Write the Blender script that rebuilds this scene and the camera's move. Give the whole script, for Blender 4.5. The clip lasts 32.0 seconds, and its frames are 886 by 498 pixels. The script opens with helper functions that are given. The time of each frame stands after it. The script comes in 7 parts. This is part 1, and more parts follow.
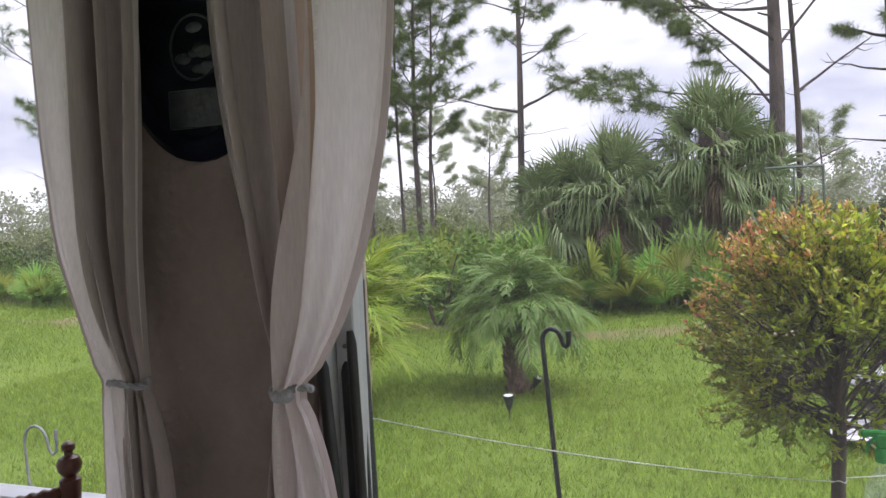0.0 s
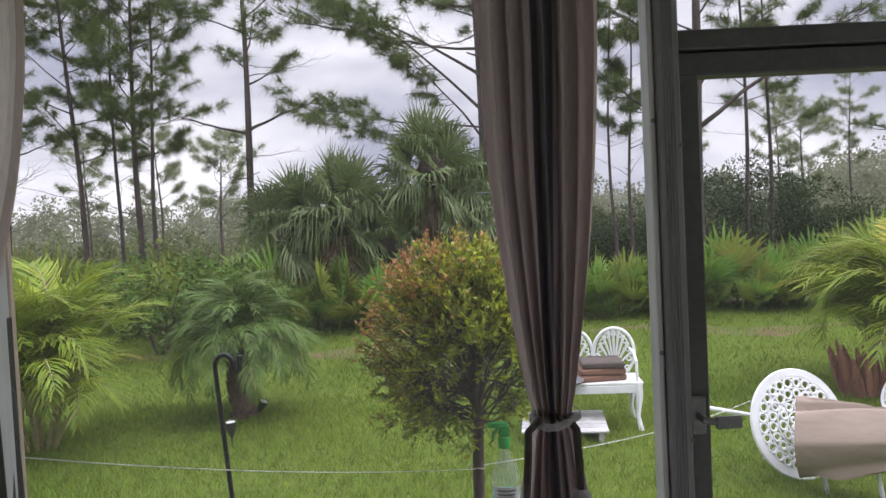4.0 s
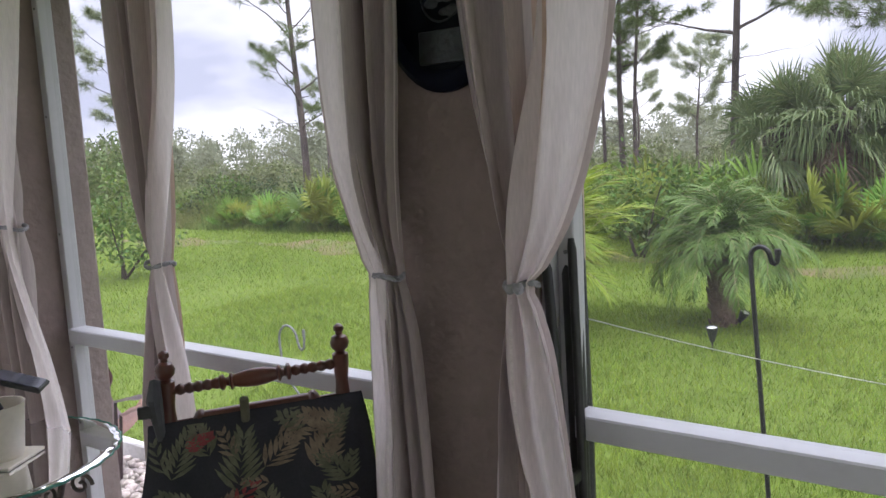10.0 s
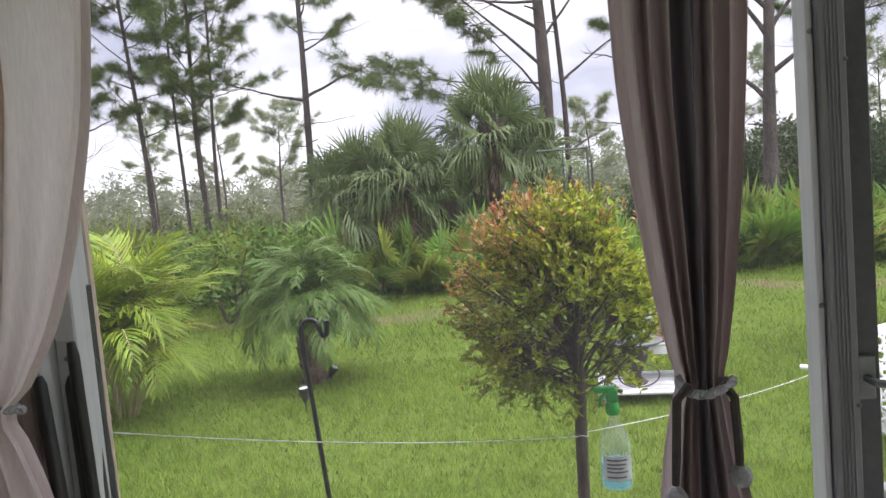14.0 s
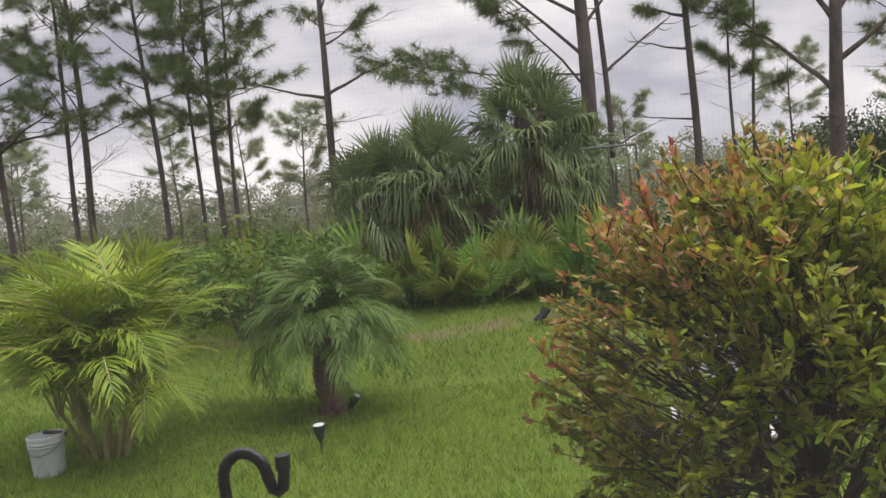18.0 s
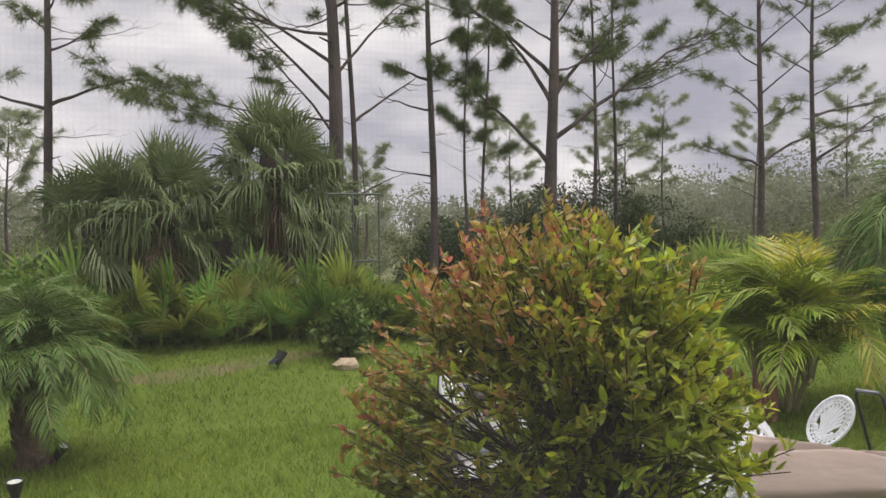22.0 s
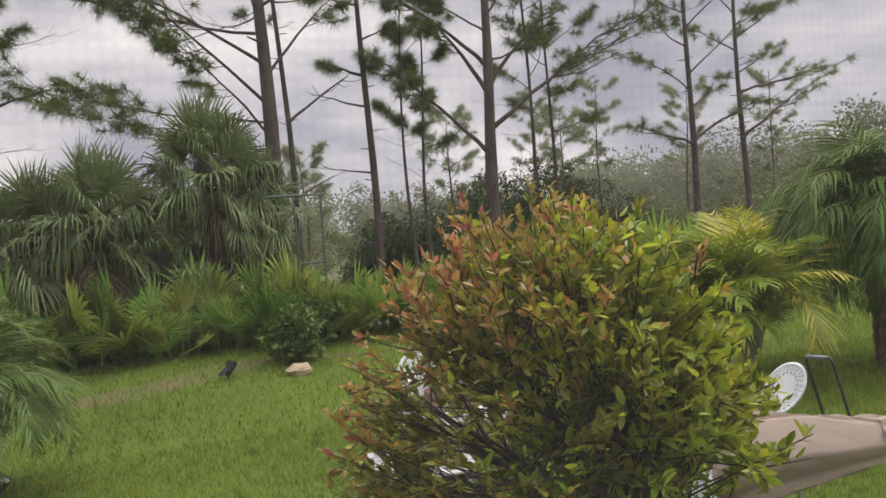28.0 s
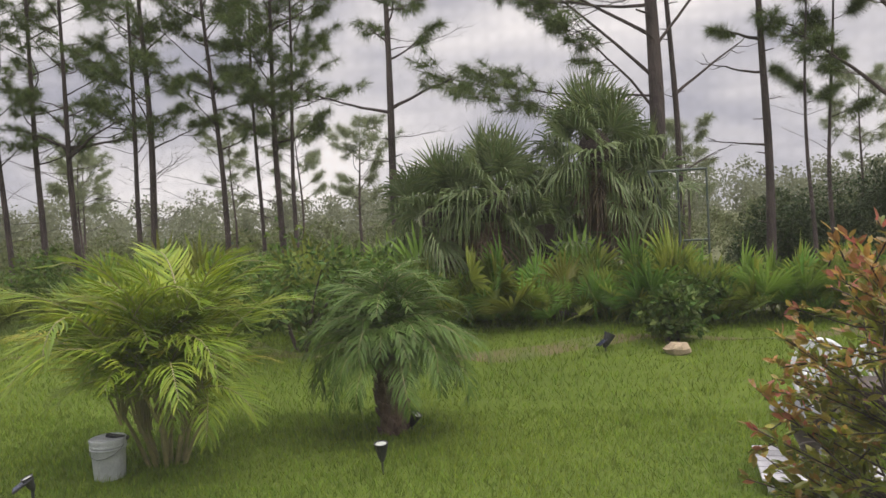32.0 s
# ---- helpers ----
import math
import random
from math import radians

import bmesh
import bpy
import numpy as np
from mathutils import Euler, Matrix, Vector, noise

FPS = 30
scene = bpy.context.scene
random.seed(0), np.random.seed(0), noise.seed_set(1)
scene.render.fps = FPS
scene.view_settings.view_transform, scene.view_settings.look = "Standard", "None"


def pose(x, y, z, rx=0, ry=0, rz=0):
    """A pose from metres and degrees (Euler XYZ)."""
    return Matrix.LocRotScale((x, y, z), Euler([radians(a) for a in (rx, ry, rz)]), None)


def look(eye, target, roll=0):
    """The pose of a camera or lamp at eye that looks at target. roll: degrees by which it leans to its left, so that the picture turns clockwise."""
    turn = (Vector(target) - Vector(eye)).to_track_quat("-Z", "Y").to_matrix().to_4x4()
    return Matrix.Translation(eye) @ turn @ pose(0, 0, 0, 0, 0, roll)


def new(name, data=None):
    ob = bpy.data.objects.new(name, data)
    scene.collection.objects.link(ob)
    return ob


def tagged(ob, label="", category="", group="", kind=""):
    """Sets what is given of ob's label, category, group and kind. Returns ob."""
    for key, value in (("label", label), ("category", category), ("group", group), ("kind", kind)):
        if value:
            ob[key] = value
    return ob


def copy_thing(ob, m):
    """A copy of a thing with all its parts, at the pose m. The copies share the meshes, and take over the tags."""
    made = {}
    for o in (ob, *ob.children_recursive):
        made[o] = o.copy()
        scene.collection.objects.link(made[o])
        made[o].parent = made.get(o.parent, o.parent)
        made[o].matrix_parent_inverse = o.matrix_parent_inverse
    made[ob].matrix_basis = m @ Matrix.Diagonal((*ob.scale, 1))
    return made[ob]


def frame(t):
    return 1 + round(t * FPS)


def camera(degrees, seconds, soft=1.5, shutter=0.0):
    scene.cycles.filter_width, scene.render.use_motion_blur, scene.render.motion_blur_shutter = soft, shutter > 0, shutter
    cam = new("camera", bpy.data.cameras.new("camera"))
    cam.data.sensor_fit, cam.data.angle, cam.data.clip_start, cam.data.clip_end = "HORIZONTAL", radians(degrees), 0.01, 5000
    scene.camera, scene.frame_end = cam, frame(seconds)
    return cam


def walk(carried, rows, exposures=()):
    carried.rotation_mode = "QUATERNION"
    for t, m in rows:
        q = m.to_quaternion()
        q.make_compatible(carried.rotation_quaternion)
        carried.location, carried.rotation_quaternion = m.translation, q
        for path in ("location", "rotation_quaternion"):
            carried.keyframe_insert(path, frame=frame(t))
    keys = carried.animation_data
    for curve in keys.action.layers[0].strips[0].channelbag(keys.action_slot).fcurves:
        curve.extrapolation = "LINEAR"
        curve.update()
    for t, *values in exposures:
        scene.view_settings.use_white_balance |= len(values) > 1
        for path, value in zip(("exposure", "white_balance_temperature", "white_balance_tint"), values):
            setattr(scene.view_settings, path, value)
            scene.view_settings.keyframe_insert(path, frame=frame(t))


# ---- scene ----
cam = camera(61.9, 32.0)
PATH = [
    (0, (0.209, 0.256, 1.594), (-0.454, 2.141, 1.507), -2.4),
    (0.5, (0.252, 0.274, 1.597), (-0.327, 2.186, 1.514), -2.3),
    (1, (0.27, 0.257, 1.61), (-0.243, 2.189, 1.546), -1.9),
    (1.5, (0.271, 0.252, 1.612), (-0.078, 2.22, 1.549), -1.9),
    (2, (0.266, 0.261, 1.608), (0.086, 2.251, 1.523), -2.5),
    (2.5, (0.341, 0.221, 1.623), (0.263, 2.218, 1.538), -3.0),
    (4.5, (0.429, 0.089, 1.612), (0.451, 2.088, 1.551), -2.7),
    (5, (0.334, 0.06, 1.594), (0.29, 2.058, 1.519), -2.3),
    (5.5, (0.302, 0.049, 1.596), (0.108, 2.037, 1.503), -2.2),
    (6, (0.302, 0.025, 1.598), (-0.114, 1.979, 1.487), -2.1),
    (6.5, (0.246, -0.015, 1.593), (-0.439, 1.861, 1.478), -1.9),
    (7, (0.195, -0.047, 1.592), (-0.768, 1.701, 1.469), -1.6),
    (7.5, (0.175, -0.043, 1.597), (-1.04, 1.539, 1.461), -1.3),
    (8, (0.177, -0.044, 1.598), (-1.229, 1.371, 1.45), -1.2),
    (8.5, (0.196, -0.061, 1.591), (-1.314, 1.239, 1.427), -1.4),
    (9, (0.222, -0.032, 1.582), (-1.245, 1.313, 1.385), -1.8),
    (9.5, (0.239, 0.01, 1.573), (-1.091, 1.486, 1.342), -2.6),
    (10, (0.258, 0.037, 1.572), (-0.875, 1.666, 1.328), -2.8),
    (10.5, (0.266, 0.045, 1.575), (-0.646, 1.81, 1.338), -2.8),
    (11, (0.276, 0.039, 1.586), (-0.398, 1.909, 1.363), -2.4),
    (11.5, (0.281, 0.034, 1.595), (-0.176, 1.97, 1.388), -2.1),
    (12, (0.276, 0.045, 1.587), (-0.02, 2.013, 1.389), -1.8),
    (12.5, (0.275, 0.068, 1.587), (0.068, 2.048, 1.392), -2.2),
    (13, (0.266, 0.078, 1.586), (0.092, 2.062, 1.398), -2.9),
    (13.5, (0.274, 0.137, 1.579), (0.11, 2.123, 1.403), -3.9),
    (14, (0.323, 0.285, 1.59), (0.182, 2.274, 1.438), -4.8),
    (14.5, (0.282, 0.392, 1.586), (0.182, 2.385, 1.454), -5.1),
    (16.5, (0.104, 1.087, 1.538), (0.06, 3.084, 1.429), -4.0),
    (17, (0.04, 1.19, 1.547), (-0.044, 3.184, 1.42), -4.9),
    (17.5, (0.087, 1.292, 1.537), (-0.055, 3.282, 1.401), -5.0),
    (18, (0.157, 1.356, 1.546), (-0.057, 3.34, 1.417), -5.3),
    (18.5, (0.13, 1.381, 1.559), (-0.189, 3.353, 1.457), -4.9),
    (19, (0.068, 1.383, 1.574), (-0.384, 3.331, 1.51), -4.3),
    (19.5, (0.014, 1.333, 1.586), (-0.575, 3.244, 1.559), -3.0),
    (20, (-0.046, 1.323, 1.57), (-0.8, 3.175, 1.563), -1.4),
    (20.2, (-0.043, 1.324, 1.570), (-0.817, 3.168, 1.562), -0.8),
    (20.5, (-0.019, 1.326, 1.576), (-0.653, 3.223, 1.561), 0.2),
    (20.6, (-0.003, 1.326, 1.583), (-0.539, 3.253, 1.566), 0.3),
    (21, (0.046, 1.326, 1.62), (-0.085, 3.321, 1.602), 0.4),
    (21.5, (0.027, 1.389, 1.568), (0.309, 3.369, 1.548), -0.2),
    (22, (0.026, 1.375, 1.562), (0.53, 3.309, 1.511), -0.6),
    (22.5, (0.065, 1.417, 1.533), (0.645, 3.33, 1.462), -1.5),
    (23, (0.118, 1.452, 1.541), (0.726, 3.357, 1.469), -3.2),
    (23.5, (0.143, 1.461, 1.537), (0.866, 3.324, 1.455), -4.7),
    (24, (0.113, 1.472, 1.545), (1.02, 3.251, 1.441), -5.6),
    (24.5, (0.094, 1.491, 1.538), (1.144, 3.188, 1.413), -5.9),
    (26.5, (0.099, 1.482, 1.516), (1.171, 3.161, 1.337), -5.3),
    (27, (0.084, 1.477, 1.529), (1.082, 3.203, 1.372), -5.0),
    (27.5, (0.026, 1.473, 1.561), (0.889, 3.273, 1.442), -4.7),
    (28, (-0.003, 1.479, 1.568), (0.648, 3.368, 1.495), -4.3),
    (28.5, (-0.041, 1.515, 1.525), (0.335, 3.479, 1.497), -3.8),
    (29, (-0.051, 1.508, 1.537), (0.013, 3.507, 1.530), -3.2),
    (29.5, (-0.062, 1.493, 1.550), (-0.292, 3.480, 1.553), -2.8),
    (30, (-0.074, 1.482, 1.549), (-0.540, 3.427, 1.553), -2.5),
    (30.5, (-0.070, 1.466, 1.549), (-0.691, 3.367, 1.544), -2.5),
    (31, (-0.065, 1.462, 1.552), (-0.757, 3.339, 1.532), -2.7),
    (31.5, (-0.059, 1.476, 1.553), (-0.672, 3.379, 1.506), -2.9),
    (32, (-0.067, 1.494, 1.548), (-0.400, 3.465, 1.477), -3.1),
]
walk(cam, [(t, look(eye, target, roll)) for t, eye, target, roll in PATH],
     [(0, 0.48, 5960, 16), (2, 0.44, 5960, 16), (4.5, 0.0, 6080, 15), (5.5, 0.10, 6050, 15), (7, 0.50, 5920, 16), (8, 0.58, 5860, 16),
      (13.5, 0.55, 6000, 15), (16.5, -0.10, 6450, 13), (32, -0.26, 6600, 13)])

# ---------------------------------------------------------------- light
SUN_EL, SUN_AZ = 54.0, 96.0
w = bpy.data.worlds.new("sky")
scene.world = w
w.use_nodes = True
nt = w.node_tree
nt.nodes.clear()


def N(tree, kind, **kw):
    n = tree.nodes.new(kind)
    for k, v in kw.items():
        if k in n.inputs:
            n.inputs[k].default_value = v
    return n


sky = N(nt, "ShaderNodeTexSky")
sky.sky_type = "NISHITA"
sky.sun_disc = False
sky.sun_elevation, sky.sun_rotation = radians(SUN_EL), radians(SUN_AZ)
tc = N(nt, "ShaderNodeTexCoord")
sep = N(nt, "ShaderNodeSeparateXYZ")
nt.links.new(tc.outputs["Generated"], sep.inputs[0])
# an overcast dome: brightest overhead, a third of that at the horizon
lift = N(nt, "ShaderNodeMapRange")
lift.inputs["From Min"].default_value, lift.inputs["From Max"].default_value = 0.30, 0.95
lift.inputs["To Min"].default_value, lift.inputs["To Max"].default_value = 0.80, 3.7
nt.links.new(sep.outputs["Z"], lift.inputs["Value"])
flat = N(nt, "ShaderNodeMapping")
flat.inputs["Scale"].default_value = (1.0, 1.0, 2.6)
nt.links.new(tc.outputs["Generated"], flat.inputs["Vector"])
cn = N(nt, "ShaderNodeTexNoise", Scale=2.6, Detail=6.0, Roughness=0.52)
nt.links.new(flat.outputs[0], cn.inputs["Vector"])
cr = N(nt, "ShaderNodeValToRGB")
cr.color_ramp.elements[0].position, cr.color_ramp.elements[0].color = 0.38, (0.62, 0.63, 0.73, 1)
cr.color_ramp.elements[1].position, cr.color_ramp.elements[1].color = 0.66, (1.45, 1.40, 1.38, 1)
nt.links.new(cn.outputs["Fac"], cr.inputs["Fac"])
cloud = N(nt, "ShaderNodeBackground")
nt.links.new(cr.outputs["Color"], cloud.inputs["Color"])
nt.links.new(lift.outputs["Result"], cloud.inputs["Strength"])
clear = N(nt, "ShaderNodeBackground", Strength=0.09)
nt.links.new(sky.outputs[0], clear.inputs["Color"])
cov = N(nt, "ShaderNodeMapRange")
cov.inputs["From Min"].default_value, cov.inputs["From Max"].default_value = 0.30, 0.42
cov.inputs["To Min"].default_value, cov.inputs["To Max"].default_value = 0.55, 1.0
cn2 = N(nt, "ShaderNodeTexNoise", Scale=1.7, Detail=3.0)
nt.links.new(flat.outputs[0], cn2.inputs["Vector"])
nt.links.new(cn2.outputs["Fac"], cov.inputs["Value"])
mixw = N(nt, "ShaderNodeMixShader")
nt.links.new(cov.outputs["Result"], mixw.inputs[0])
nt.links.new(clear.outputs[0], mixw.inputs[1])
nt.links.new(cloud.outputs[0], mixw.inputs[2])
wo = N(nt, "ShaderNodeOutputWorld")
nt.links.new(mixw.outputs[0], wo.inputs["Surface"])

sun = bpy.data.lights.new("sun", "SUN")
sun.energy, sun.angle, sun.color = 2.2, radians(35), (1.0, 0.95, 0.87)
sun_ob = new("sun", sun)
sun_ob.rotation_euler = Euler((radians(90 - SUN_EL), 0, radians(180 - SUN_AZ)))


# ---------------------------------------------------------------- materials
def mat(name, c1, c2=None, rough=0.6, scale=8.0, fine=70.0, bump=0.15, metal=0.0, island=0.0, objrand=0.0, hue=0.0,
        transl=0.0, spec=0.5, dist=0.01, stretch=(1, 1, 1), fine_amt=0.35):
    m = bpy.data.materials.new(name)
    m.use_nodes = True
    t = m.node_tree
    t.nodes.clear()
    out = N(t, "ShaderNodeOutputMaterial")
    b = N(t, "ShaderNodeBsdfPrincipled")
    b.inputs["Roughness"].default_value, b.inputs["Metallic"].default_value = rough, metal
    b.inputs["Specular IOR Level"].default_value = spec
    c2 = c2 or tuple(v * 0.72 for v in c1)
    co = N(t, "ShaderNodeTexCoord")
    mp = N(t, "ShaderNodeMapping")
    mp.inputs["Scale"].default_value = stretch
    t.links.new(co.outputs["Object"], mp.inputs["Vector"])
    n1 = N(t, "ShaderNodeTexNoise", Scale=scale, Detail=4.0)
    n2 = N(t, "ShaderNodeTexNoise", Scale=fine, Detail=3.0)
    t.links.new(mp.outputs[0], n1.inputs["Vector"])
    t.links.new(mp.outputs[0], n2.inputs["Vector"])
    r1 = N(t, "ShaderNodeMapRange")
    r1.inputs["From Min"].default_value, r1.inputs["From Max"].default_value = 0.32, 0.68
    t.links.new(n1.outputs["Fac"], r1.inputs["Value"])
    mx = N(t, "ShaderNodeMix")
    mx.data_type = "RGBA"
    mx.inputs["A"].default_value, mx.inputs["B"].default_value = (*c1, 1), (*c2, 1)
    t.links.new(r1.outputs["Result"], mx.inputs["Factor"])
    hs = N(t, "ShaderNodeHueSaturation")
    r2 = N(t, "ShaderNodeMapRange")
    r2.inputs["To Min"].default_value, r2.inputs["To Max"].default_value = 1 - fine_amt, 1 + fine_amt
    t.links.new(n2.outputs["Fac"], r2.inputs["Value"])
    val = r2.outputs["Result"]
    t.links.new(mx.outputs["Result"], hs.inputs["Color"])
    if island or objrand:
        if island:
            src = N(t, "ShaderNodeNewGeometry").outputs["Random Per Island"]
        else:
            src = N(t, "ShaderNodeObjectInfo").outputs["Random"]
        amt = island or objrand
        r3 = N(t, "ShaderNodeMapRange")
        r3.inputs["To Min"].default_value, r3.inputs["To Max"].default_value = 1 - amt, 1 + amt
        t.links.new(src, r3.inputs["Value"])
        mu = N(t, "ShaderNodeMath")
        mu.operation = "MULTIPLY"
        t.links.new(val, mu.inputs[0])
        t.links.new(r3.outputs["Result"], mu.inputs[1])
        val = mu.outputs[0]
        if hue:
            wn = N(t, "ShaderNodeTexWhiteNoise")
            wn.noise_dimensions = "1D"
            t.links.new(src, wn.inputs["W"])
            r4 = N(t, "ShaderNodeMapRange")
            r4.inputs["To Min"].default_value, r4.inputs["To Max"].default_value = 0.5 - hue, 0.5 + hue
            t.links.new(wn.outputs["Value"], r4.inputs["Value"])
            t.links.new(r4.outputs["Result"], hs.inputs["Hue"])
    t.links.new(val, hs.inputs["Value"])
    t.links.new(hs.outputs["Color"], b.inputs["Base Color"])
    if bump:
        bp = N(t, "ShaderNodeBump", Strength=bump, Distance=dist)
        t.links.new(n2.outputs["Fac"], bp.inputs["Height"])
        t.links.new(bp.outputs["Normal"], b.inputs["Normal"])
    last = b.outputs[0]
    if transl:
        tl = N(t, "ShaderNodeBsdfTranslucent")
        t.links.new(hs.outputs["Color"], tl.inputs["Color"])
        ms = N(t, "ShaderNodeMixShader")
        ms.inputs[0].default_value = transl
        t.links.new(last, ms.inputs[1])
        t.links.new(tl.outputs[0], ms.inputs[2])
        last = ms.outputs[0]
    t.links.new(last, out.inputs["Surface"])
    return m


def glass_mat(name, color, rough=0.02):
    m = bpy.data.materials.new(name)
    m.use_nodes = True
    b = m.node_tree.nodes["Principled BSDF"]
    b.inputs["Base Color"].default_value = (*color, 1)
    b.inputs["Roughness"].default_value, b.inputs["Transmission Weight"].default_value, b.inputs["IOR"].default_value = rough, 1.0, 1.45
    return m


def thin_plastic(name, color, through_color, body):
    """Clear thin plastic: mostly see-through, with a pale glossy body."""
    m = bpy.data.materials.new(name)
    m.use_nodes = True
    t = m.node_tree
    b = t.nodes["Principled BSDF"]
    b.inputs["Base Color"].default_value = (*color, 1)
    b.inputs["Roughness"].default_value = 0.15
    tr = N(t, "ShaderNodeBsdfTransparent")
    tr.inputs["Color"].default_value = (*through_color, 1)
    ms = N(t, "ShaderNodeMixShader")
    ms.inputs[0].default_value = body
    t.links.new(tr.outputs[0], ms.inputs[1])
    t.links.new(b.outputs[0], ms.inputs[2])
    t.links.new(ms.outputs[0], t.nodes["Material Output"].inputs["Surface"])
    return m


def mesh_screen_mat():
    # woven insect screen: fine dark threads, mostly open, plus a faint veil mixed in for haze
    m = bpy.data.materials.new("insect_screen")
    m.use_nodes = True
    t = m.node_tree
    t.nodes.clear()
    co = N(t, "ShaderNodeTexCoord")
    sp = N(t, "ShaderNodeSeparateXYZ")
    t.links.new(co.outputs["Object"], sp.inputs[0])
    hv = []
    for ax in ("X", "Z"):
        a = N(t, "ShaderNodeMath")
        a.operation = "MULTIPLY"
        a.inputs[1].default_value = 2 * math.pi / 0.0016
        t.links.new(sp.outputs[ax], a.inputs[0])
        s = N(t, "ShaderNodeMath")
        s.operation = "SINE"
        t.links.new(a.outputs[0], s.inputs[0])
        hv.append(s)
    mxm = N(t, "ShaderNodeMath")
    mxm.operation = "MAXIMUM"
    t.links.new(hv[0].outputs[0], mxm.inputs[0])
    t.links.new(hv[1].outputs[0], mxm.inputs[1])
    rr = N(t, "ShaderNodeMapRange")
    rr.inputs["From Min"].default_value, rr.inputs["From Max"].default_value = -0.6, 1.0
    rr.inputs["To Min"].default_value, rr.inputs["To Max"].default_value = 0.050, 0.085
    t.links.new(mxm.outputs[0], rr.inputs["Value"])
    dn = N(t, "ShaderNodeTexNoise", Scale=2.2, Detail=3.0)
    t.links.new(co.outputs["Object"], dn.inputs["Vector"])
    dr = N(t, "ShaderNodeMapRange")
    dr.inputs["To Min"].default_value, dr.inputs["To Max"].default_value = 0.6, 1.4
    t.links.new(dn.outputs["Fac"], dr.inputs["Value"])
    mul = N(t, "ShaderNodeMath")
    mul.operation = "MULTIPLY"
    t.links.new(rr.outputs["Result"], mul.inputs[0])
    t.links.new(dr.outputs["Result"], mul.inputs[1])
    d = N(t, "ShaderNodeBsdfDiffuse")
    d.inputs["Color"].default_value = (0.33, 0.33, 0.32, 1)
    tl = N(t, "ShaderNodeBsdfTranslucent")
    tl.inputs["Color"].default_value = (0.56, 0.55, 0.545, 1)
    both = N(t, "ShaderNodeMixShader")
    both.inputs[0].default_value = 0.6
    t.links.new(d.outputs[0], both.inputs[1])
    t.links.new(tl.outputs[0], both.inputs[2])
    tr = N(t, "ShaderNodeBsdfTransparent")
    ms = N(t, "ShaderNodeMixShader")
    t.links.new(mul.outputs[0], ms.inputs[0])
    t.links.new(tr.outputs[0], ms.inputs[1])
    t.links.new(both.outputs[0], ms.inputs[2])
    out = N(t, "ShaderNodeOutputMaterial")
    t.links.new(ms.outputs[0], out.inputs["Surface"])
    return m


STUCCO = mat("stucco_tan", (0.235, 0.182, 0.160), (0.198, 0.152, 0.134), rough=0.9, scale=5, fine=26, bump=0.9, dist=0.014, fine_amt=0.14)
ALU = mat("white_painted_aluminium", (0.52, 0.52, 0.53), (0.46, 0.46, 0.47), rough=0.45, scale=3, fine=30, bump=0.03, fine_amt=0.06)
BRONZE = mat("dull_grey_door_metal", (0.065, 0.065, 0.07), (0.05, 0.05, 0.055), rough=0.5, scale=6, bump=0.05)
BLACK = mat("black_powder_metal", (0.012, 0.012, 0.013), (0.02, 0.02, 0.02), rough=0.42, scale=20, bump=0.1)
BLACKPL = mat("black_plastic", (0.015, 0.015, 0.017), (0.03, 0.03, 0.032), rough=0.5, scale=30, bump=0.05)
STEEL = mat("galvanised_steel", (0.22, 0.225, 0.23), (0.15, 0.155, 0.16), rough=0.45, metal=0.7, scale=18, bump=0.1)
CONCRETE = mat("concrete_slab", (0.58, 0.555, 0.53), (0.50, 0.48, 0.455), rough=0.85, scale=3, fine=60, bump=0.25)
PLASTER = mat("white_ceiling_board", (0.80, 0.79, 0.77), (0.74, 0.73, 0.71), rough=0.85, scale=4, bump=0.1, fine_amt=0.1)
CLOTH = mat("taupe_curtain_cloth", (0.78, 0.71, 0.70), (0.71, 0.635, 0.625), rough=0.9, scale=2.2, fine=230, bump=0.25, dist=0.003, transl=0.56, stretch=(1, 1, 0.12), fine_amt=0.16)
CORD = mat("grey_twisted_cord", (0.36, 0.35, 0.37), (0.22, 0.215, 0.225), rough=0.85, scale=60, fine=240, bump=0.8, dist=0.004)
WOOD = mat("dark_turned_wood", (0.105, 0.032, 0.018), (0.055, 0.017, 0.011), rough=0.32, scale=6, fine=70, bump=0.1, stretch=(1, 1, 0.2))
GREYWOOD = mat("weathered_wood_bar", (0.085, 0.06, 0.045), (0.05, 0.036, 0.028), rough=0.6, scale=9, bump=0.3)
IRON = mat("brown_wrought_iron", (0.05, 0.04, 0.035), (0.09, 0.07, 0.055), rough=0.55, scale=30, bump=0.3, metal=0.3)
GLASS = glass_mat("green_edge_glass", (0.80, 0.90, 0.86))
GLASSEDGE = mat("dark_green_glass_edge", (0.04, 0.14, 0.11), (0.06, 0.19, 0.15), rough=0.12, scale=20, bump=0.0)
COVERBOARD = mat("raw_tan_board", (0.54, 0.43, 0.34), (0.43, 0.34, 0.26), rough=0.85, scale=14, fine=60, bump=0.3, stretch=(1, 1, 0.3))
POTM = mat("cream_glazed_pot", (0.66, 0.61, 0.52), (0.58, 0.53, 0.44), rough=0.35, scale=5, bump=0.05, fine_amt=0.08)
PANEL = mat("solar_cell_dark", (0.02, 0.025, 0.045), (0.03, 0.035, 0.06), rough=0.15, scale=12, bump=0.0)
LENSM = mat("lamp_lens_clear", (0.50, 0.52, 0.45), (0.4, 0.42, 0.37), rough=0.15, scale=30, bump=0.1)
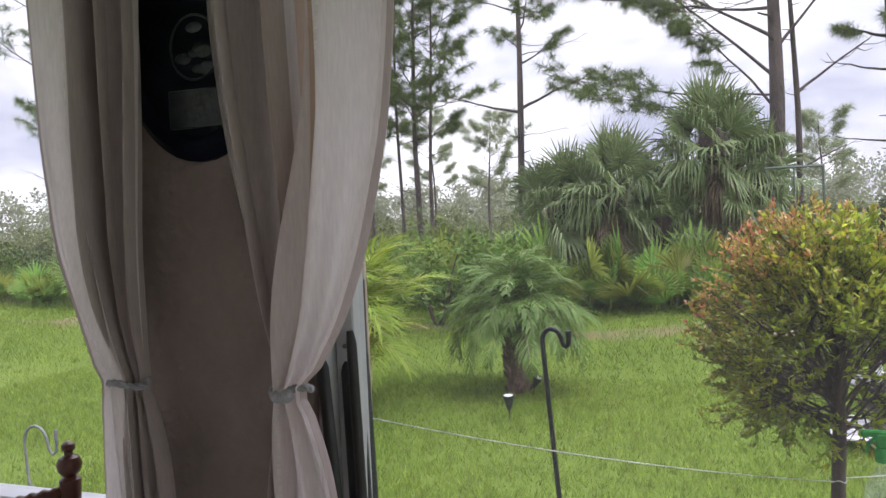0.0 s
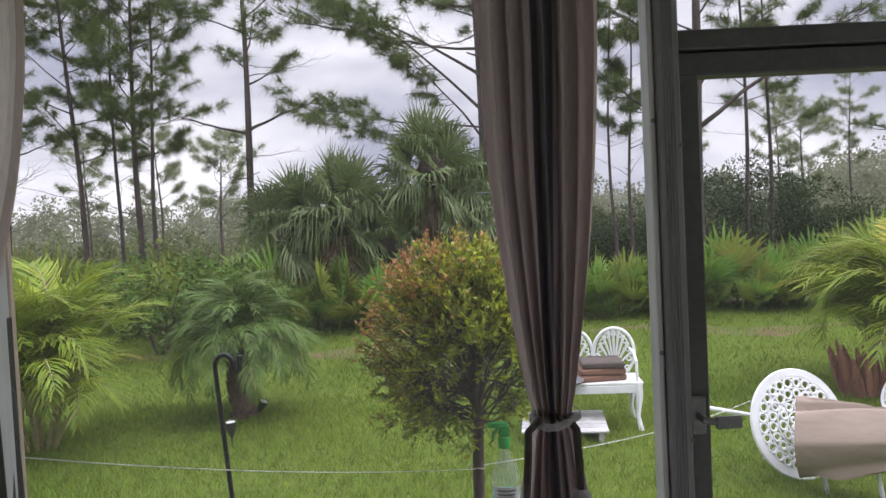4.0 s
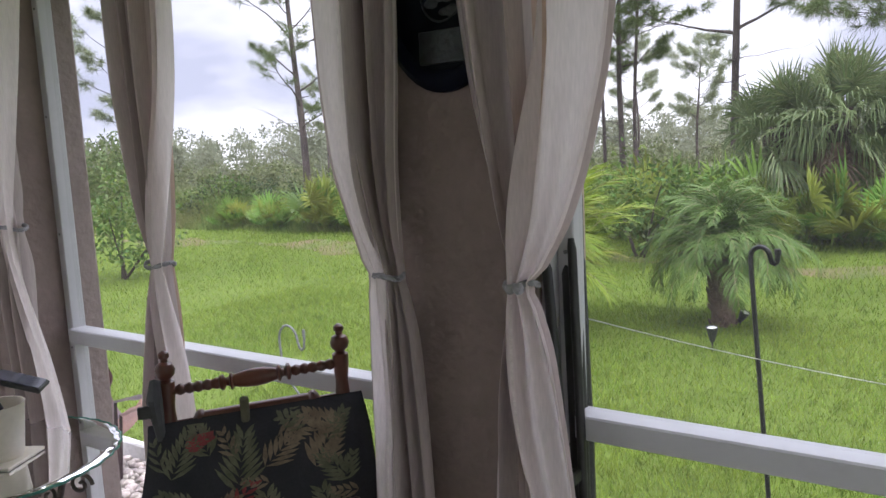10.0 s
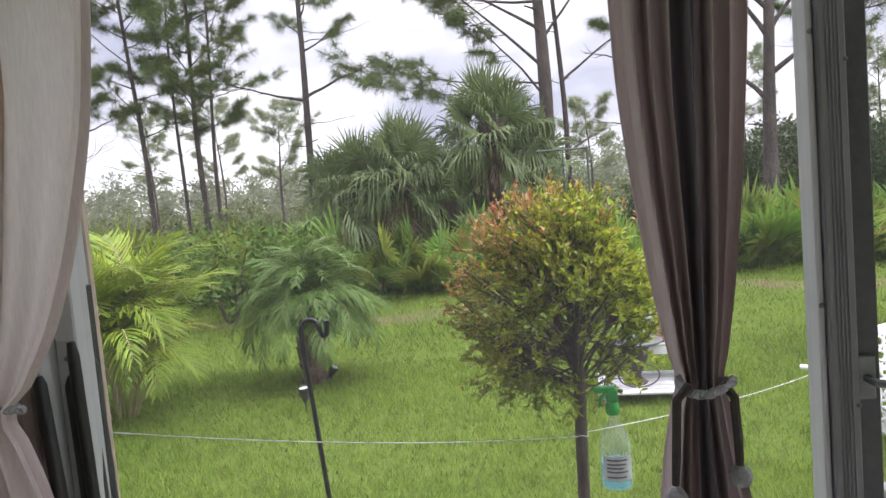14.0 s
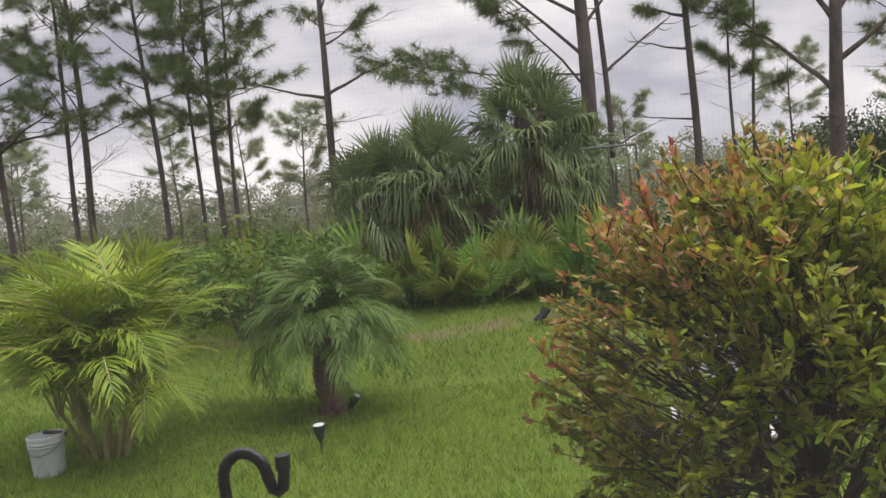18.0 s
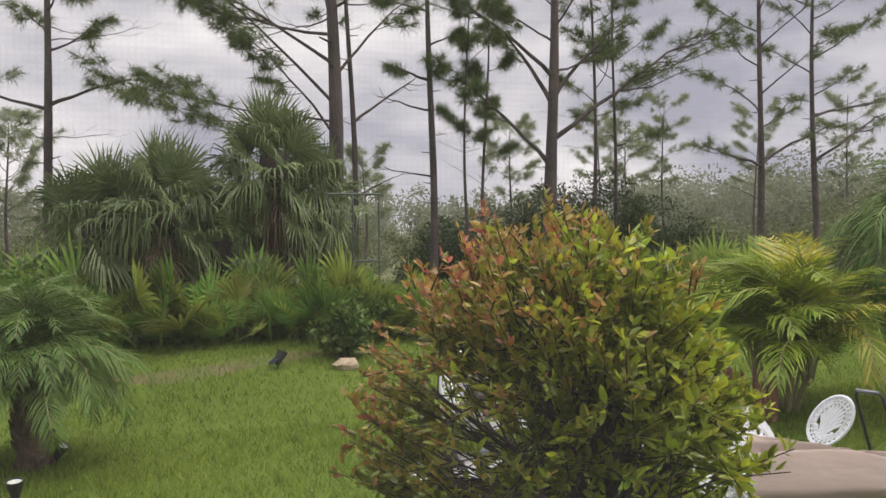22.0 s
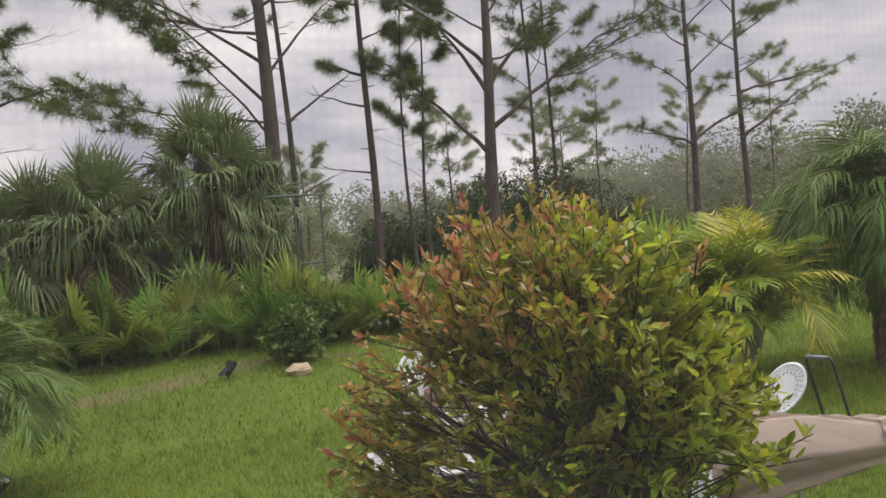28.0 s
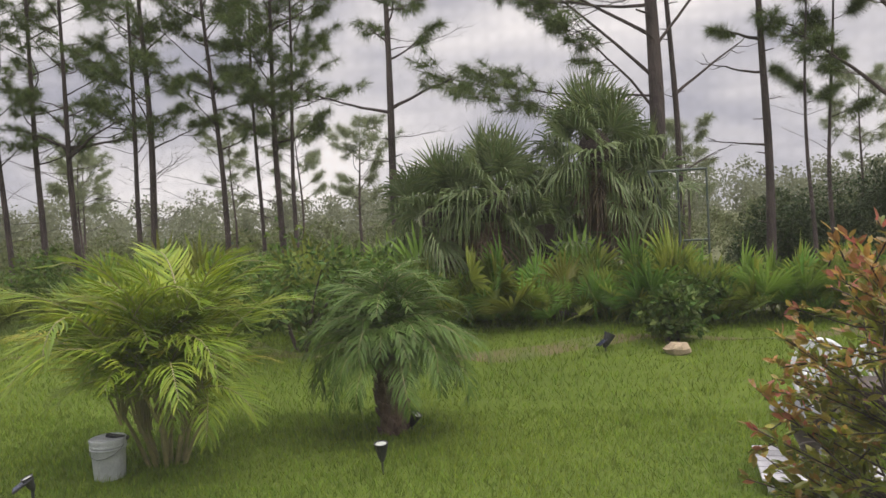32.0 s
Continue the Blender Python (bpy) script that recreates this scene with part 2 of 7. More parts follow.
ROPE = mat("dark_rope", (0.055, 0.045, 0.04), (0.03, 0.026, 0.022), rough=0.9, scale=70, bump=0.6)
HAMMOCK = mat("tan_cotton_weave", (0.54, 0.455, 0.385), (0.43, 0.355, 0.295), rough=0.95, scale=3, fine=180, bump=0.4, transl=0.2)
FRINGE = mat("natural_cotton_cord", (0.46, 0.40, 0.34), (0.33, 0.28, 0.24), rough=0.95, scale=40, bump=0.4)
PEBBLE = mat("pale_pebbles", (0.52, 0.46, 0.41), (0.40, 0.34, 0.30), rough=0.7, scale=20, island=0.35, hue=0.03, bump=0.1)
WHITEIRON = mat("white_cast_iron", (0.74, 0.75, 0.76), (0.64, 0.65, 0.66), rough=0.4, scale=12, bump=0.15, fine_amt=0.1)
COVER = mat("tan_cover_fabric", (0.34, 0.265, 0.215), (0.27, 0.21, 0.17), rough=0.9, scale=3.5, fine=7, bump=0.30, dist=0.05, fine_amt=0.08, stretch=(0.5, 1, 1.3))
LAWN = mat("lawn_soil_and_turf", (0.092, 0.128, 0.020), (0.072, 0.104, 0.016), rough=0.95, scale=0.7, fine=34, bump=0.35, dist=0.02, spec=0.1, fine_amt=0.3)
WILDLAND = mat("wild_scrub_ground", (0.130, 0.135, 0.070), (0.105, 0.110, 0.060), rough=0.95, scale=0.4, fine=9, bump=0.5, dist=0.05, spec=0.1, fine_amt=0.4)
DIRT = mat("dry_reddish_dirt", (0.13, 0.10, 0.055), (0.085, 0.115, 0.03), rough=0.95, scale=1.6, fine=22, bump=0.6, spec=0.1)
BLADE = mat("grass_blade", (0.190, 0.252, 0.034), (0.138, 0.208, 0.027), rough=0.6, scale=0.40, fine=7, island=0.42, hue=0.02, bump=0, transl=0.5, spec=0.2, fine_amt=0.75)
WEED = mat("tall_weed_blade", (0.13, 0.20, 0.045), (0.16, 0.17, 0.06), rough=0.7, scale=0.5, fine=4, island=0.4, hue=0.03, bump=0, transl=0.3, spec=0.2)
BARK = mat("pine_bark", (0.105, 0.080, 0.072), (0.046, 0.036, 0.033), rough=0.95, scale=5, fine=26, bump=1.0, dist=0.04, stretch=(1, 1, 0.35))
NEEDLE = mat("pine_needle", (0.140, 0.180, 0.060), (0.104, 0.140, 0.048), rough=0.6, scale=1.0, fine=5, island=0.4, hue=0.03, bump=0, transl=0.25, spec=0.2)
ROBEL = mat("date_palm_leaflet", (0.118, 0.190, 0.036), (0.082, 0.142, 0.028), rough=0.5, scale=1.5, fine=8, island=0.3, hue=0.012, bump=0, transl=0.28, spec=0.25)
ARECA = mat("areca_leaflet", (0.27, 0.33, 0.026), (0.165, 0.245, 0.022), rough=0.5, scale=1.0, fine=6, island=0.32, hue=0.02, bump=0, transl=0.35, spec=0.3)
ARECAY = mat("areca_yellowed_leaflet", (0.40, 0.35, 0.035), (0.30, 0.31, 0.035), rough=0.5, scale=2.0, fine=6, island=0.3, hue=0.02, bump=0, transl=0.35)
LACE = mat("worn_curtain_stripe", (0.66, 0.60, 0.57), (0.84, 0.79, 0.76), rough=0.9, scale=9, fine=90, bump=0.5, dist=0.004, transl=0.5, stretch=(1, 1, 6), fine_amt=0.3)
# lined copy of the curtain cloth, its colour darkened for shade in the pleats
TAUPE = mat("lined_taupe_cloth_shaded", (0.48, 0.41, 0.39), (0.40, 0.34, 0.325), rough=0.9, scale=2.2, fine=230, bump=0.25, dist=0.003, transl=0.25, stretch=(1, 1, 0.12), fine_amt=0.18)
# glow of light through a single cloth layer, given as a peach tint
PEACH = mat("peach_backlight_tint", (0.62, 0.47, 0.39), (0.54, 0.40, 0.33), rough=0.9, scale=2.5, fine=230, bump=0.2, dist=0.003, transl=0.5, stretch=(1, 1, 0.15), fine_amt=0.15)
# scrub green with some haze of the middle distance mixed into its colour
SCRUB = mat("haze_paled_scrub_leaf", (0.150, 0.168, 0.080), (0.125, 0.140, 0.070), rough=0.8, scale=0.3, fine=2, island=0.25, hue=0.02, bump=0, transl=0.25, spec=0.1)
CANE = mat("areca_cane", (0.30, 0.26, 0.11), (0.20, 0.19, 0.09), rough=0.6, scale=6, fine=30, bump=0.2, stretch=(1, 1, 3))
BOOT = mat("palm_trunk_fibre", (0.21, 0.135, 0.10), (0.10, 0.065, 0.05), rough=0.95, scale=14, fine=60, bump=0.9, dist=0.03)
SABAL = mat("cabbage_palm_leaf", (0.185, 0.235, 0.090), (0.125, 0.170, 0.066), rough=0.45, scale=1.2, fine=6, island=0.35, hue=0.02, bump=0, transl=0.25, spec=0.35)
SABALDEAD = mat("dry_palm_leaf", (0.17, 0.12, 0.075), (0.11, 0.08, 0.05), rough=0.85, scale=2, fine=12, island=0.3, bump=0, transl=0.2)
PALMETTO = mat("saw_palmetto_leaf", (0.215, 0.285, 0.050), (0.135, 0.200, 0.040), rough=0.5, scale=0.8, fine=6, objrand=0.45, hue=0.045, bump=0, transl=0.3, spec=0.3)
SHRUB = mat("wild_shrub_leaf", (0.100, 0.155, 0.030), (0.068, 0.108, 0.025), rough=0.6, scale=0.8, fine=5, island=0.4, hue=0.03, bump=0, transl=0.3, spec=0.2)
DARKLEAF = mat("dark_oak_leaf", (0.062, 0.088, 0.034), (0.045, 0.064, 0.027), rough=0.6, scale=0.8, fine=5, island=0.4, hue=0.03, bump=0, transl=0.2, spec=0.2)
# pine needles lightened in colour to stand for haze over far trees
FARNEEDLE = mat("haze_paled_pine_leaf", (0.270, 0.300, 0.180), (0.220, 0.250, 0.145), rough=0.7, scale=0.6, fine=3, island=0.3, hue=0.02, bump=0, transl=0.3, spec=0.1)
# distance haze is put into these two leaf colours: paler and greyer than foliage
FARLEAF = mat("haze_paled_wood_leaf", (0.235, 0.248, 0.170), (0.200, 0.216, 0.145), rough=0.9, scale=0.06, fine=0.4, island=0.08, hue=0.012, bump=0, transl=0.4, spec=0.1)
HILLLEAF = mat("haze_paled_olive_leaf", (0.205, 0.215, 0.140), (0.165, 0.178, 0.112), rough=0.9, scale=0.06, fine=0.4, island=0.06, hue=0.012, bump=0, transl=0.35, spec=0.1)
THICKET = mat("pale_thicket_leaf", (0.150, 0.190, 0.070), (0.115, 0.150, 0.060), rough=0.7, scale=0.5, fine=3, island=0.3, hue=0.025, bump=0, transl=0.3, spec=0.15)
TWIG = mat("dark_twig", (0.055, 0.038, 0.030), (0.035, 0.025, 0.02), rough=0.9, scale=20, bump=0.4)
DARKCLOTH = mat("dark_taupe_curtain_cloth", (0.51, 0.425, 0.415), (0.43, 0.35, 0.34), rough=0.9, scale=2.2, fine=230, bump=0.25, dist=0.003, transl=0.2, stretch=(1, 1, 0.12), fine_amt=0.2)
# shade inside the gathered middle folds, put in as a dark blue-grey cloth
SLATE = mat("shaded_curtain_fold", (0.17, 0.155, 0.18), (0.115, 0.105, 0.125), rough=0.9, scale=2.2, fine=230, bump=0.25, dist=0.003, transl=0.1, stretch=(1, 1, 0.12), fine_amt=0.2)
POSTGREY = mat("grey_fluted_metal", (0.20, 0.20, 0.21), (0.165, 0.165, 0.175), rough=0.5, scale=4, fine=40, bump=0.05, fine_amt=0.06)
STUMPWOOD = mat("splintered_palm_wood", (0.27, 0.125, 0.085), (0.13, 0.060, 0.045), rough=0.95, scale=9, fine=40, bump=0.9, dist=0.03, stretch=(1, 1, 0.3))
BARKDARK = mat("bush_bark", (0.115, 0.085, 0.07), (0.06, 0.045, 0.038), rough=0.9, scale=14, fine=60, bump=0.6, stretch=(1, 1, 0.4))
LEAFRED = mat("red_young_leaf", (0.56, 0.16, 0.12), (0.50, 0.22, 0.12), rough=0.32, scale=6, fine=30, island=0.35, hue=0.02, bump=0, transl=0.42, spec=0.5)
LEAFORANGE = mat("orange_young_leaf", (0.50, 0.28, 0.08), (0.40, 0.31, 0.07), rough=0.32, scale=6, fine=30, island=0.38, hue=0.025, bump=0, transl=0.42, spec=0.5)
LEAFLIME = mat("lime_bush_leaf", (0.50, 0.54, 0.045), (0.32, 0.42, 0.04), rough=0.30, scale=6, fine=30, island=0.45, hue=0.025, bump=0, transl=0.42, spec=0.5)
LEAFOLIVE = mat("olive_bush_leaf", (0.38, 0.37, 0.055), (0.23, 0.27, 0.045), rough=0.30, scale=6, fine=30, island=0.45, hue=0.03, bump=0, transl=0.4, spec=0.5)
BOTTLE = thin_plastic("clear_bottle_plastic", (0.86, 0.92, 0.95), (0.97, 0.985, 0.99), 0.16)
LIQUID = thin_plastic("blue_cleaner", (0.35, 0.78, 0.92), (0.66, 0.90, 0.95), 0.36)
LABEL = mat("white_label_paper", (0.62, 0.63, 0.63), (0.5, 0.52, 0.53), rough=0.7, scale=30, bump=0.05)
INK = mat("grey_print", (0.12, 0.13, 0.15), rough=0.7, bump=0)
GREENPL = mat("green_plastic", (0.03, 0.36, 0.05), (0.02, 0.28, 0.04), rough=0.35, scale=20, bump=0.02)
STRING = mat("white_cotton_string", (0.66, 0.66, 0.62), rough=0.9, scale=50, bump=0.2)
HOOKGREY = mat("grey_weathered_rod", (0.17, 0.18, 0.18), (0.10, 0.10, 0.10), rough=0.55, scale=25, bump=0.2)
PAIL = mat("grey_white_pail", (0.50, 0.52, 0.54), (0.40, 0.42, 0.44), rough=0.45, scale=8, bump=0.1)
GREENMETAL = mat("green_painted_pipe", (0.055, 0.085, 0.068), (0.075, 0.085, 0.07), rough=0.5, scale=12, bump=0.1)
STONE = mat("tan_stone", (0.38, 0.30, 0.19), (0.27, 0.21, 0.14), rough=0.9, scale=9, fine=40, bump=0.6)
CUSHB = mat("brown_cushion_cloth", (0.20, 0.10, 0.065), (0.14, 0.075, 0.05), rough=0.9, scale=12, fine=90, bump=0.3)
CUSHD = mat("dark_cushion_cloth", (0.085, 0.065, 0.055), (0.06, 0.046, 0.04), rough=0.9, scale=12, fine=90, bump=0.3)
OLDWHITE = mat("weathered_white_board", (0.50, 0.49, 0.49), (0.34, 0.33, 0.33), rough=0.75, scale=6, fine=40, bump=0.3, objrand=0.15)
NAVY = mat("navy_gloss_frame", (0.004, 0.005, 0.014), (0.006, 0.007, 0.017), spec=0.06, rough=0.5, scale=9, bump=0.05)
PLAQUE = mat("dim_relief", (0.003, 0.004, 0.008), (0.006, 0.008, 0.013), spec=0.06, rough=0.45, scale=22, fine=60, bump=0.3)
PLAQUELT = mat("pale_relief", (0.026, 0.032, 0.036), (0.006, 0.008, 0.011), rough=0.3, scale=26, fine=80, bump=0.3)
FLORAL = mat("black_print_cloth", (0.012, 0.013, 0.018), (0.02, 0.02, 0.028), rough=0.85, scale=12, fine=160, bump=0.25)
PRINTG = mat("print_sage_leaf", (0.120, 0.122, 0.075), (0.070, 0.075, 0.045), rough=0.85, scale=30, fine=160, bump=0.2)
PRINTT = mat("print_tan_leaf", (0.20, 0.150, 0.10), (0.12, 0.09, 0.06), rough=0.85, scale=30, fine=160, bump=0.2)
PRINTR = mat("print_red_flower", (0.24, 0.04, 0.045), (0.15, 0.028, 0.03), rough=0.85, scale=30, fine=160, bump=0.2)
OLIVE = mat("olive_cloth", (0.10, 0.095, 0.06), rough=0.9, scale=20, bump=0.2)
CHARCOAL = mat("charcoal_nylon", (0.045, 0.047, 0.052), (0.03, 0.03, 0.034), rough=0.6, scale=25, bump=0.2)
TOWEL = mat("white_towel", (0.66, 0.66, 0.65), (0.58, 0.58, 0.57), rough=0.95, scale=40, fine=200, bump=0.5)
PINKGLASS = glass_mat("pink_frosted_glass", (0.85, 0.42, 0.36), 0.35)
CANNALEAF = mat("dark_red_canna_leaf", (0.075, 0.025, 0.026), (0.042, 0.022, 0.028), rough=0.35, scale=5, fine=40, bump=0.15, transl=0.2, objrand=0.3)
CANNADRY = mat("brown_canna_leaf", (0.20, 0.10, 0.06), (0.12, 0.06, 0.045), rough=0.6, scale=5, fine=40, bump=0.15, transl=0.2)
GRAVELBASE = mat("grey_gravel_bed", (0.34, 0.30, 0.27), (0.24, 0.21, 0.19), rough=0.9, scale=12, fine=50, bump=0.8, dist=0.03)
HOUSEWALL = mat("pale_house_stucco", (0.55, 0.55, 0.53), (0.48, 0.48, 0.46), rough=0.9, scale=2, fine=30, bump=0.3)
HOUSEWHITE = mat("white_house_trim", (0.60, 0.61, 0.63), (0.54, 0.55, 0.57), rough=0.5, scale=3, bump=0.05, fine_amt=0.08)
SHINGLE = mat("grey_shingle", (0.17, 0.17, 0.18), (0.11, 0.11, 0.12), rough=0.95, scale=3, fine=14, bump=0.5)



# ---------------------------------------------------------------- mesh tools
class Geo:
    """Collects vertices and faces for one mesh."""

    def __init__(self):
        self.v, self.f = [], []

    def add(self, vs, fs, m=None):
        o = len(self.v)
        self.v += [tuple(m @ Vector(p)) for p in vs] if m else [tuple(p) for p in vs]
        self.f += [tuple(i + o for i in q) for q in fs]
        return self

    def box(self, cx, cy, cz, sx, sy, sz, bev=0.004, m=None):
        hx, hy, hz = sx / 2, sy / 2, sz / 2
        b = min(bev, hx * 0.45, hy * 0.45, hz * 0.45)
        vs, idx = [], {}
        for i in (-1, 1):
            for j in (-1, 1):
                for k in (-1, 1):
                    for ax in range(3):
                        d = [hx, hy, hz]
                        p = [(d[a] - (0 if a == ax else b)) * (i, j, k)[a] for a in range(3)]
                        idx[i, j, k, ax] = len(vs)
                        vs.append((cx + p[0], cy + p[1], cz + p[2]))
        fs = []
        s4 = ((-1, -1), (1, -1), (1, 1), (-1, 1))
        for ax in range(3):
            for s in (-1, 1):
                q = []
                for a, c in s4:
                    key = [a, c]
                    key.insert(ax, s)
                    q.append(idx[(*key, ax)])
                if (s < 0) != (ax == 1):
                    q.reverse()
                fs.append(q)
        for ax in range(3):
            o1, o2 = [a for a in range(3) if a != ax]
            for a in (-1, 1):
                for c in (-1, 1):
                    ks = []
                    for e in (-1, 1):
                        k = [0, 0, 0]
                        k[ax], k[o1], k[o2] = e, a, c
                        ks.append(tuple(k))
                    fs.append([idx[(*ks[0], o1)], idx[(*ks[1], o1)], idx[(*ks[1], o2)], idx[(*ks[0], o2)]])
        for i in (-1, 1):
            for j in (-1, 1):
                for k in (-1, 1):
                    fs.append([idx[i, j, k, 0], idx[i, j, k, 1], idx[i, j, k, 2]])
        return self.add(vs, fs, m)

    def tube(self, pts, rad, n=8, cap=True, m=None, squash=None):
        pts = [Vector(p) for p in pts]
        rad = [rad] * len(pts) if isinstance(rad, (int, float)) else rad
        vs, fs = [], []
        ref = None
        for i, p in enumerate(pts):
            d = (pts[min(i + 1, len(pts) - 1)] - pts[max(i - 1, 0)]).normalized()
            if ref is None:
                ref = d.orthogonal().normalized()
            ref = (ref - d * ref.dot(d)).normalized()
            s = d.cross(ref)
            for k in range(n):
                a = 2 * math.pi * k / n
                vs.append(p + (ref * math.cos(a) + s * math.sin(a)) * rad[i])
        for i in range(len(pts) - 1):
            for k in range(n):
                a, b = i * n + k, i * n + (k + 1) % n
                fs.append((a, b, b + n, a + n))
        if cap:
            fs.append(tuple(range(n - 1, -1, -1)))
            fs.append(tuple((len(pts) - 1) * n + k for k in range(n)))
        return self.add(vs, fs, m)

    def lathe(self, prof, n=20, m=None, cap=True):
        vs, fs = [], []
        for r, z in prof:
            for k in range(n):
                a = 2 * math.pi * k / n
                vs.append((r * math.cos(a), r * math.sin(a), z))
        for i in range(len(prof) - 1):
            for k in range(n):
                a, b = i * n + k, i * n + (k + 1) % n
                fs.append((a, b, b + n, a + n))
        if cap:
            fs.append(tuple(range(n - 1, -1, -1)))
            fs.append(tuple((len(prof) - 1) * n + k for k in range(n)))
        return self.add(vs, fs, m)

    def grid(self, rows, closed=False, m=None):
        n = len(rows[0])
        vs = [p for r in rows for p in r]
        fs = []
        for i in range(len(rows) - 1):
            for k in range(n if closed else n - 1):
                a, b = i * n + k, i * n + (k + 1) % n
                fs.append((a, b, b + n, a + n))
        return self.add(vs, fs, m)

    def sphere(self, c, r, n=12, k=8, sc=(1, 1, 1)):
        prof = [(max(1e-4, r * math.sin(math.pi * i / k)), -r * math.cos(math.pi * i / k)) for i in range(k + 1)]
        return self.lathe(prof, n, Matrix.Translation(c) @ Matrix.Diagonal((*sc, 1)))

    def mesh(self, name, material, smooth=True):
        me = bpy.data.meshes.new(name)
        me.from_pydata(self.v, [], self.f)
        me.materials.append(material)
        if smooth:
            me.polygons.foreach_set("use_smooth", [True] * len(me.polygons))
            me.set_sharp_from_angle(angle=radians(38))
        me.update()
        return me


def thing(name, label, category, loc=(0, 0, 0), group="", rz=0.0, kind=""):
    ob = new(name)
    ob.empty_display_size = 0.1
    ob.matrix_basis = pose(*loc, 0, 0, rz)
    return tagged(ob, label, category, group, kind)


def part(name, g, material, parent, label="", smooth=True, m=None, kind=""):
    ob = new(name, g.mesh(name, material, smooth) if isinstance(g, Geo) else g)
    ob.parent = parent
    if m is not None:
        ob.matrix_basis = m
    return tagged(ob, label, kind=kind)


def single(name, g, material, label, category="", kind="", loc=None, group="", smooth=True):
    ob = new(name, g.mesh(name, material, smooth))
    if loc:
        ob.location = loc
    return tagged(ob, label, category, group, kind)


def big_mesh(name, verts, faces, material):
    """A mesh of many triangles (or quads) from arrays."""
    me = bpy.data.meshes.new(name)
    k = faces.shape[1]
    me.vertices.add(len(verts))
    me.vertices.foreach_set("co", np.asarray(verts, np.float32).ravel())
    me.loops.add(faces.size)
    me.loops.foreach_set("vertex_index", np.asarray(faces, np.int32).ravel())
    me.polygons.add(len(faces))
    me.polygons.foreach_set("loop_start", np.arange(0, faces.size, k, dtype=np.int32))
    me.materials.append(material)
    me.update(calc_edges=True)
    me.validate()
    return me


def smooth01(a, b, x):
    t = np.clip((x - a) / (b - a), 0, 1)
    return t * t * (3 - 2 * t)


LOW = -0.30


def gz(x, y):
    """Height of the ground: flat lawn, then a low bank to the wild land."""
    x, y = np.asarray(x, float), np.asarray(y, float)
    e = y + 0.25 * np.sin(x * 0.6) + 0.15 * np.sin(x * 1.7 + 1)
    rise = 0.35 * smooth01(8.4, 12.2, e) * (1 - 0.5 * smooth01(9, 14, x))
    return LOW + rise + 0.012 * np.sin(x * 2.1 + y) * np.sin(y * 1.7)


def zat(x, y):
    return float(gz(x, y))


def blades(name, xs, ys, hs, ws, material, label, lean=0.5, seed=1, category="grass"):
    """Grass blades as slim leaning tips."""
    r = np.random.RandomState(seed)
    n = len(xs)
    z = gz(xs, ys) - 0.005
    a = r.uniform(0, 2 * math.pi, n)
    dx, dy = np.cos(a), np.sin(a)
    b = r.uniform(0, 2 * math.pi, n)
    le = hs * r.uniform(0.15, lean, n)
    lx, ly = np.cos(b) * le, np.sin(b) * le
    base = np.stack([xs, ys, z], 1)
    wv = np.stack([dx * ws / 2, dy * ws / 2, np.zeros(n)], 1)
    tip = base + np.stack([lx, ly, hs], 1)
    V = np.stack([base - wv, base + wv, tip], 1).reshape(-1, 3)
    F = np.arange(n * 3).reshape(-1, 3)
    ob = new(name, big_mesh(name, V, F, material))
    return tagged(ob, label, category, kind="stuff")


def leaf_cloud(centres, radii, per, size, seed, flat=0.5, up=0.0, shell=0.35):
    """Many small leaves (folded diamonds) filling ellipsoids; returns vertices and triangles."""
    r = np.random.RandomState(seed)
    cs, rs = np.asarray(centres, float), np.asarray(radii, float)
    n = len(cs) * per
    d = r.normal(size=(n, 3))
    d /= np.linalg.norm(d, axis=1)[:, None]
    rad = (shell + (1 - shell) * r.uniform(0, 1, n) ** 0.6)[:, None]
    p = np.repeat(cs, per, 0) + d * rad * np.repeat(rs, per, 0)
    ax = d * 0.6 + r.normal(size=(n, 3)) * 0.6 + [0, 0, up]
    ax /= np.linalg.norm(ax, axis=1)[:, None]
    sd = np.cross(ax, r.normal(size=(n, 3)))
    sd /= np.linalg.norm(sd, axis=1)[:, None]
    nm = np.cross(ax, sd)
    L = (size * r.uniform(0.6, 1.3, n))[:, None]
    W = L * flat * 0.5
    V = np.stack([p, p + ax * L * 0.5 + sd * W + nm * W * 0.3, p + ax * L, p + ax * L * 0.5 - sd * W + nm * W * 0.3], 1).reshape(-1, 3)
    o = (np.arange(n) * 4)[:, None]
    return V, np.concatenate([o + [0, 1, 2], o + [0, 2, 3]], 1).reshape(-1, 3)


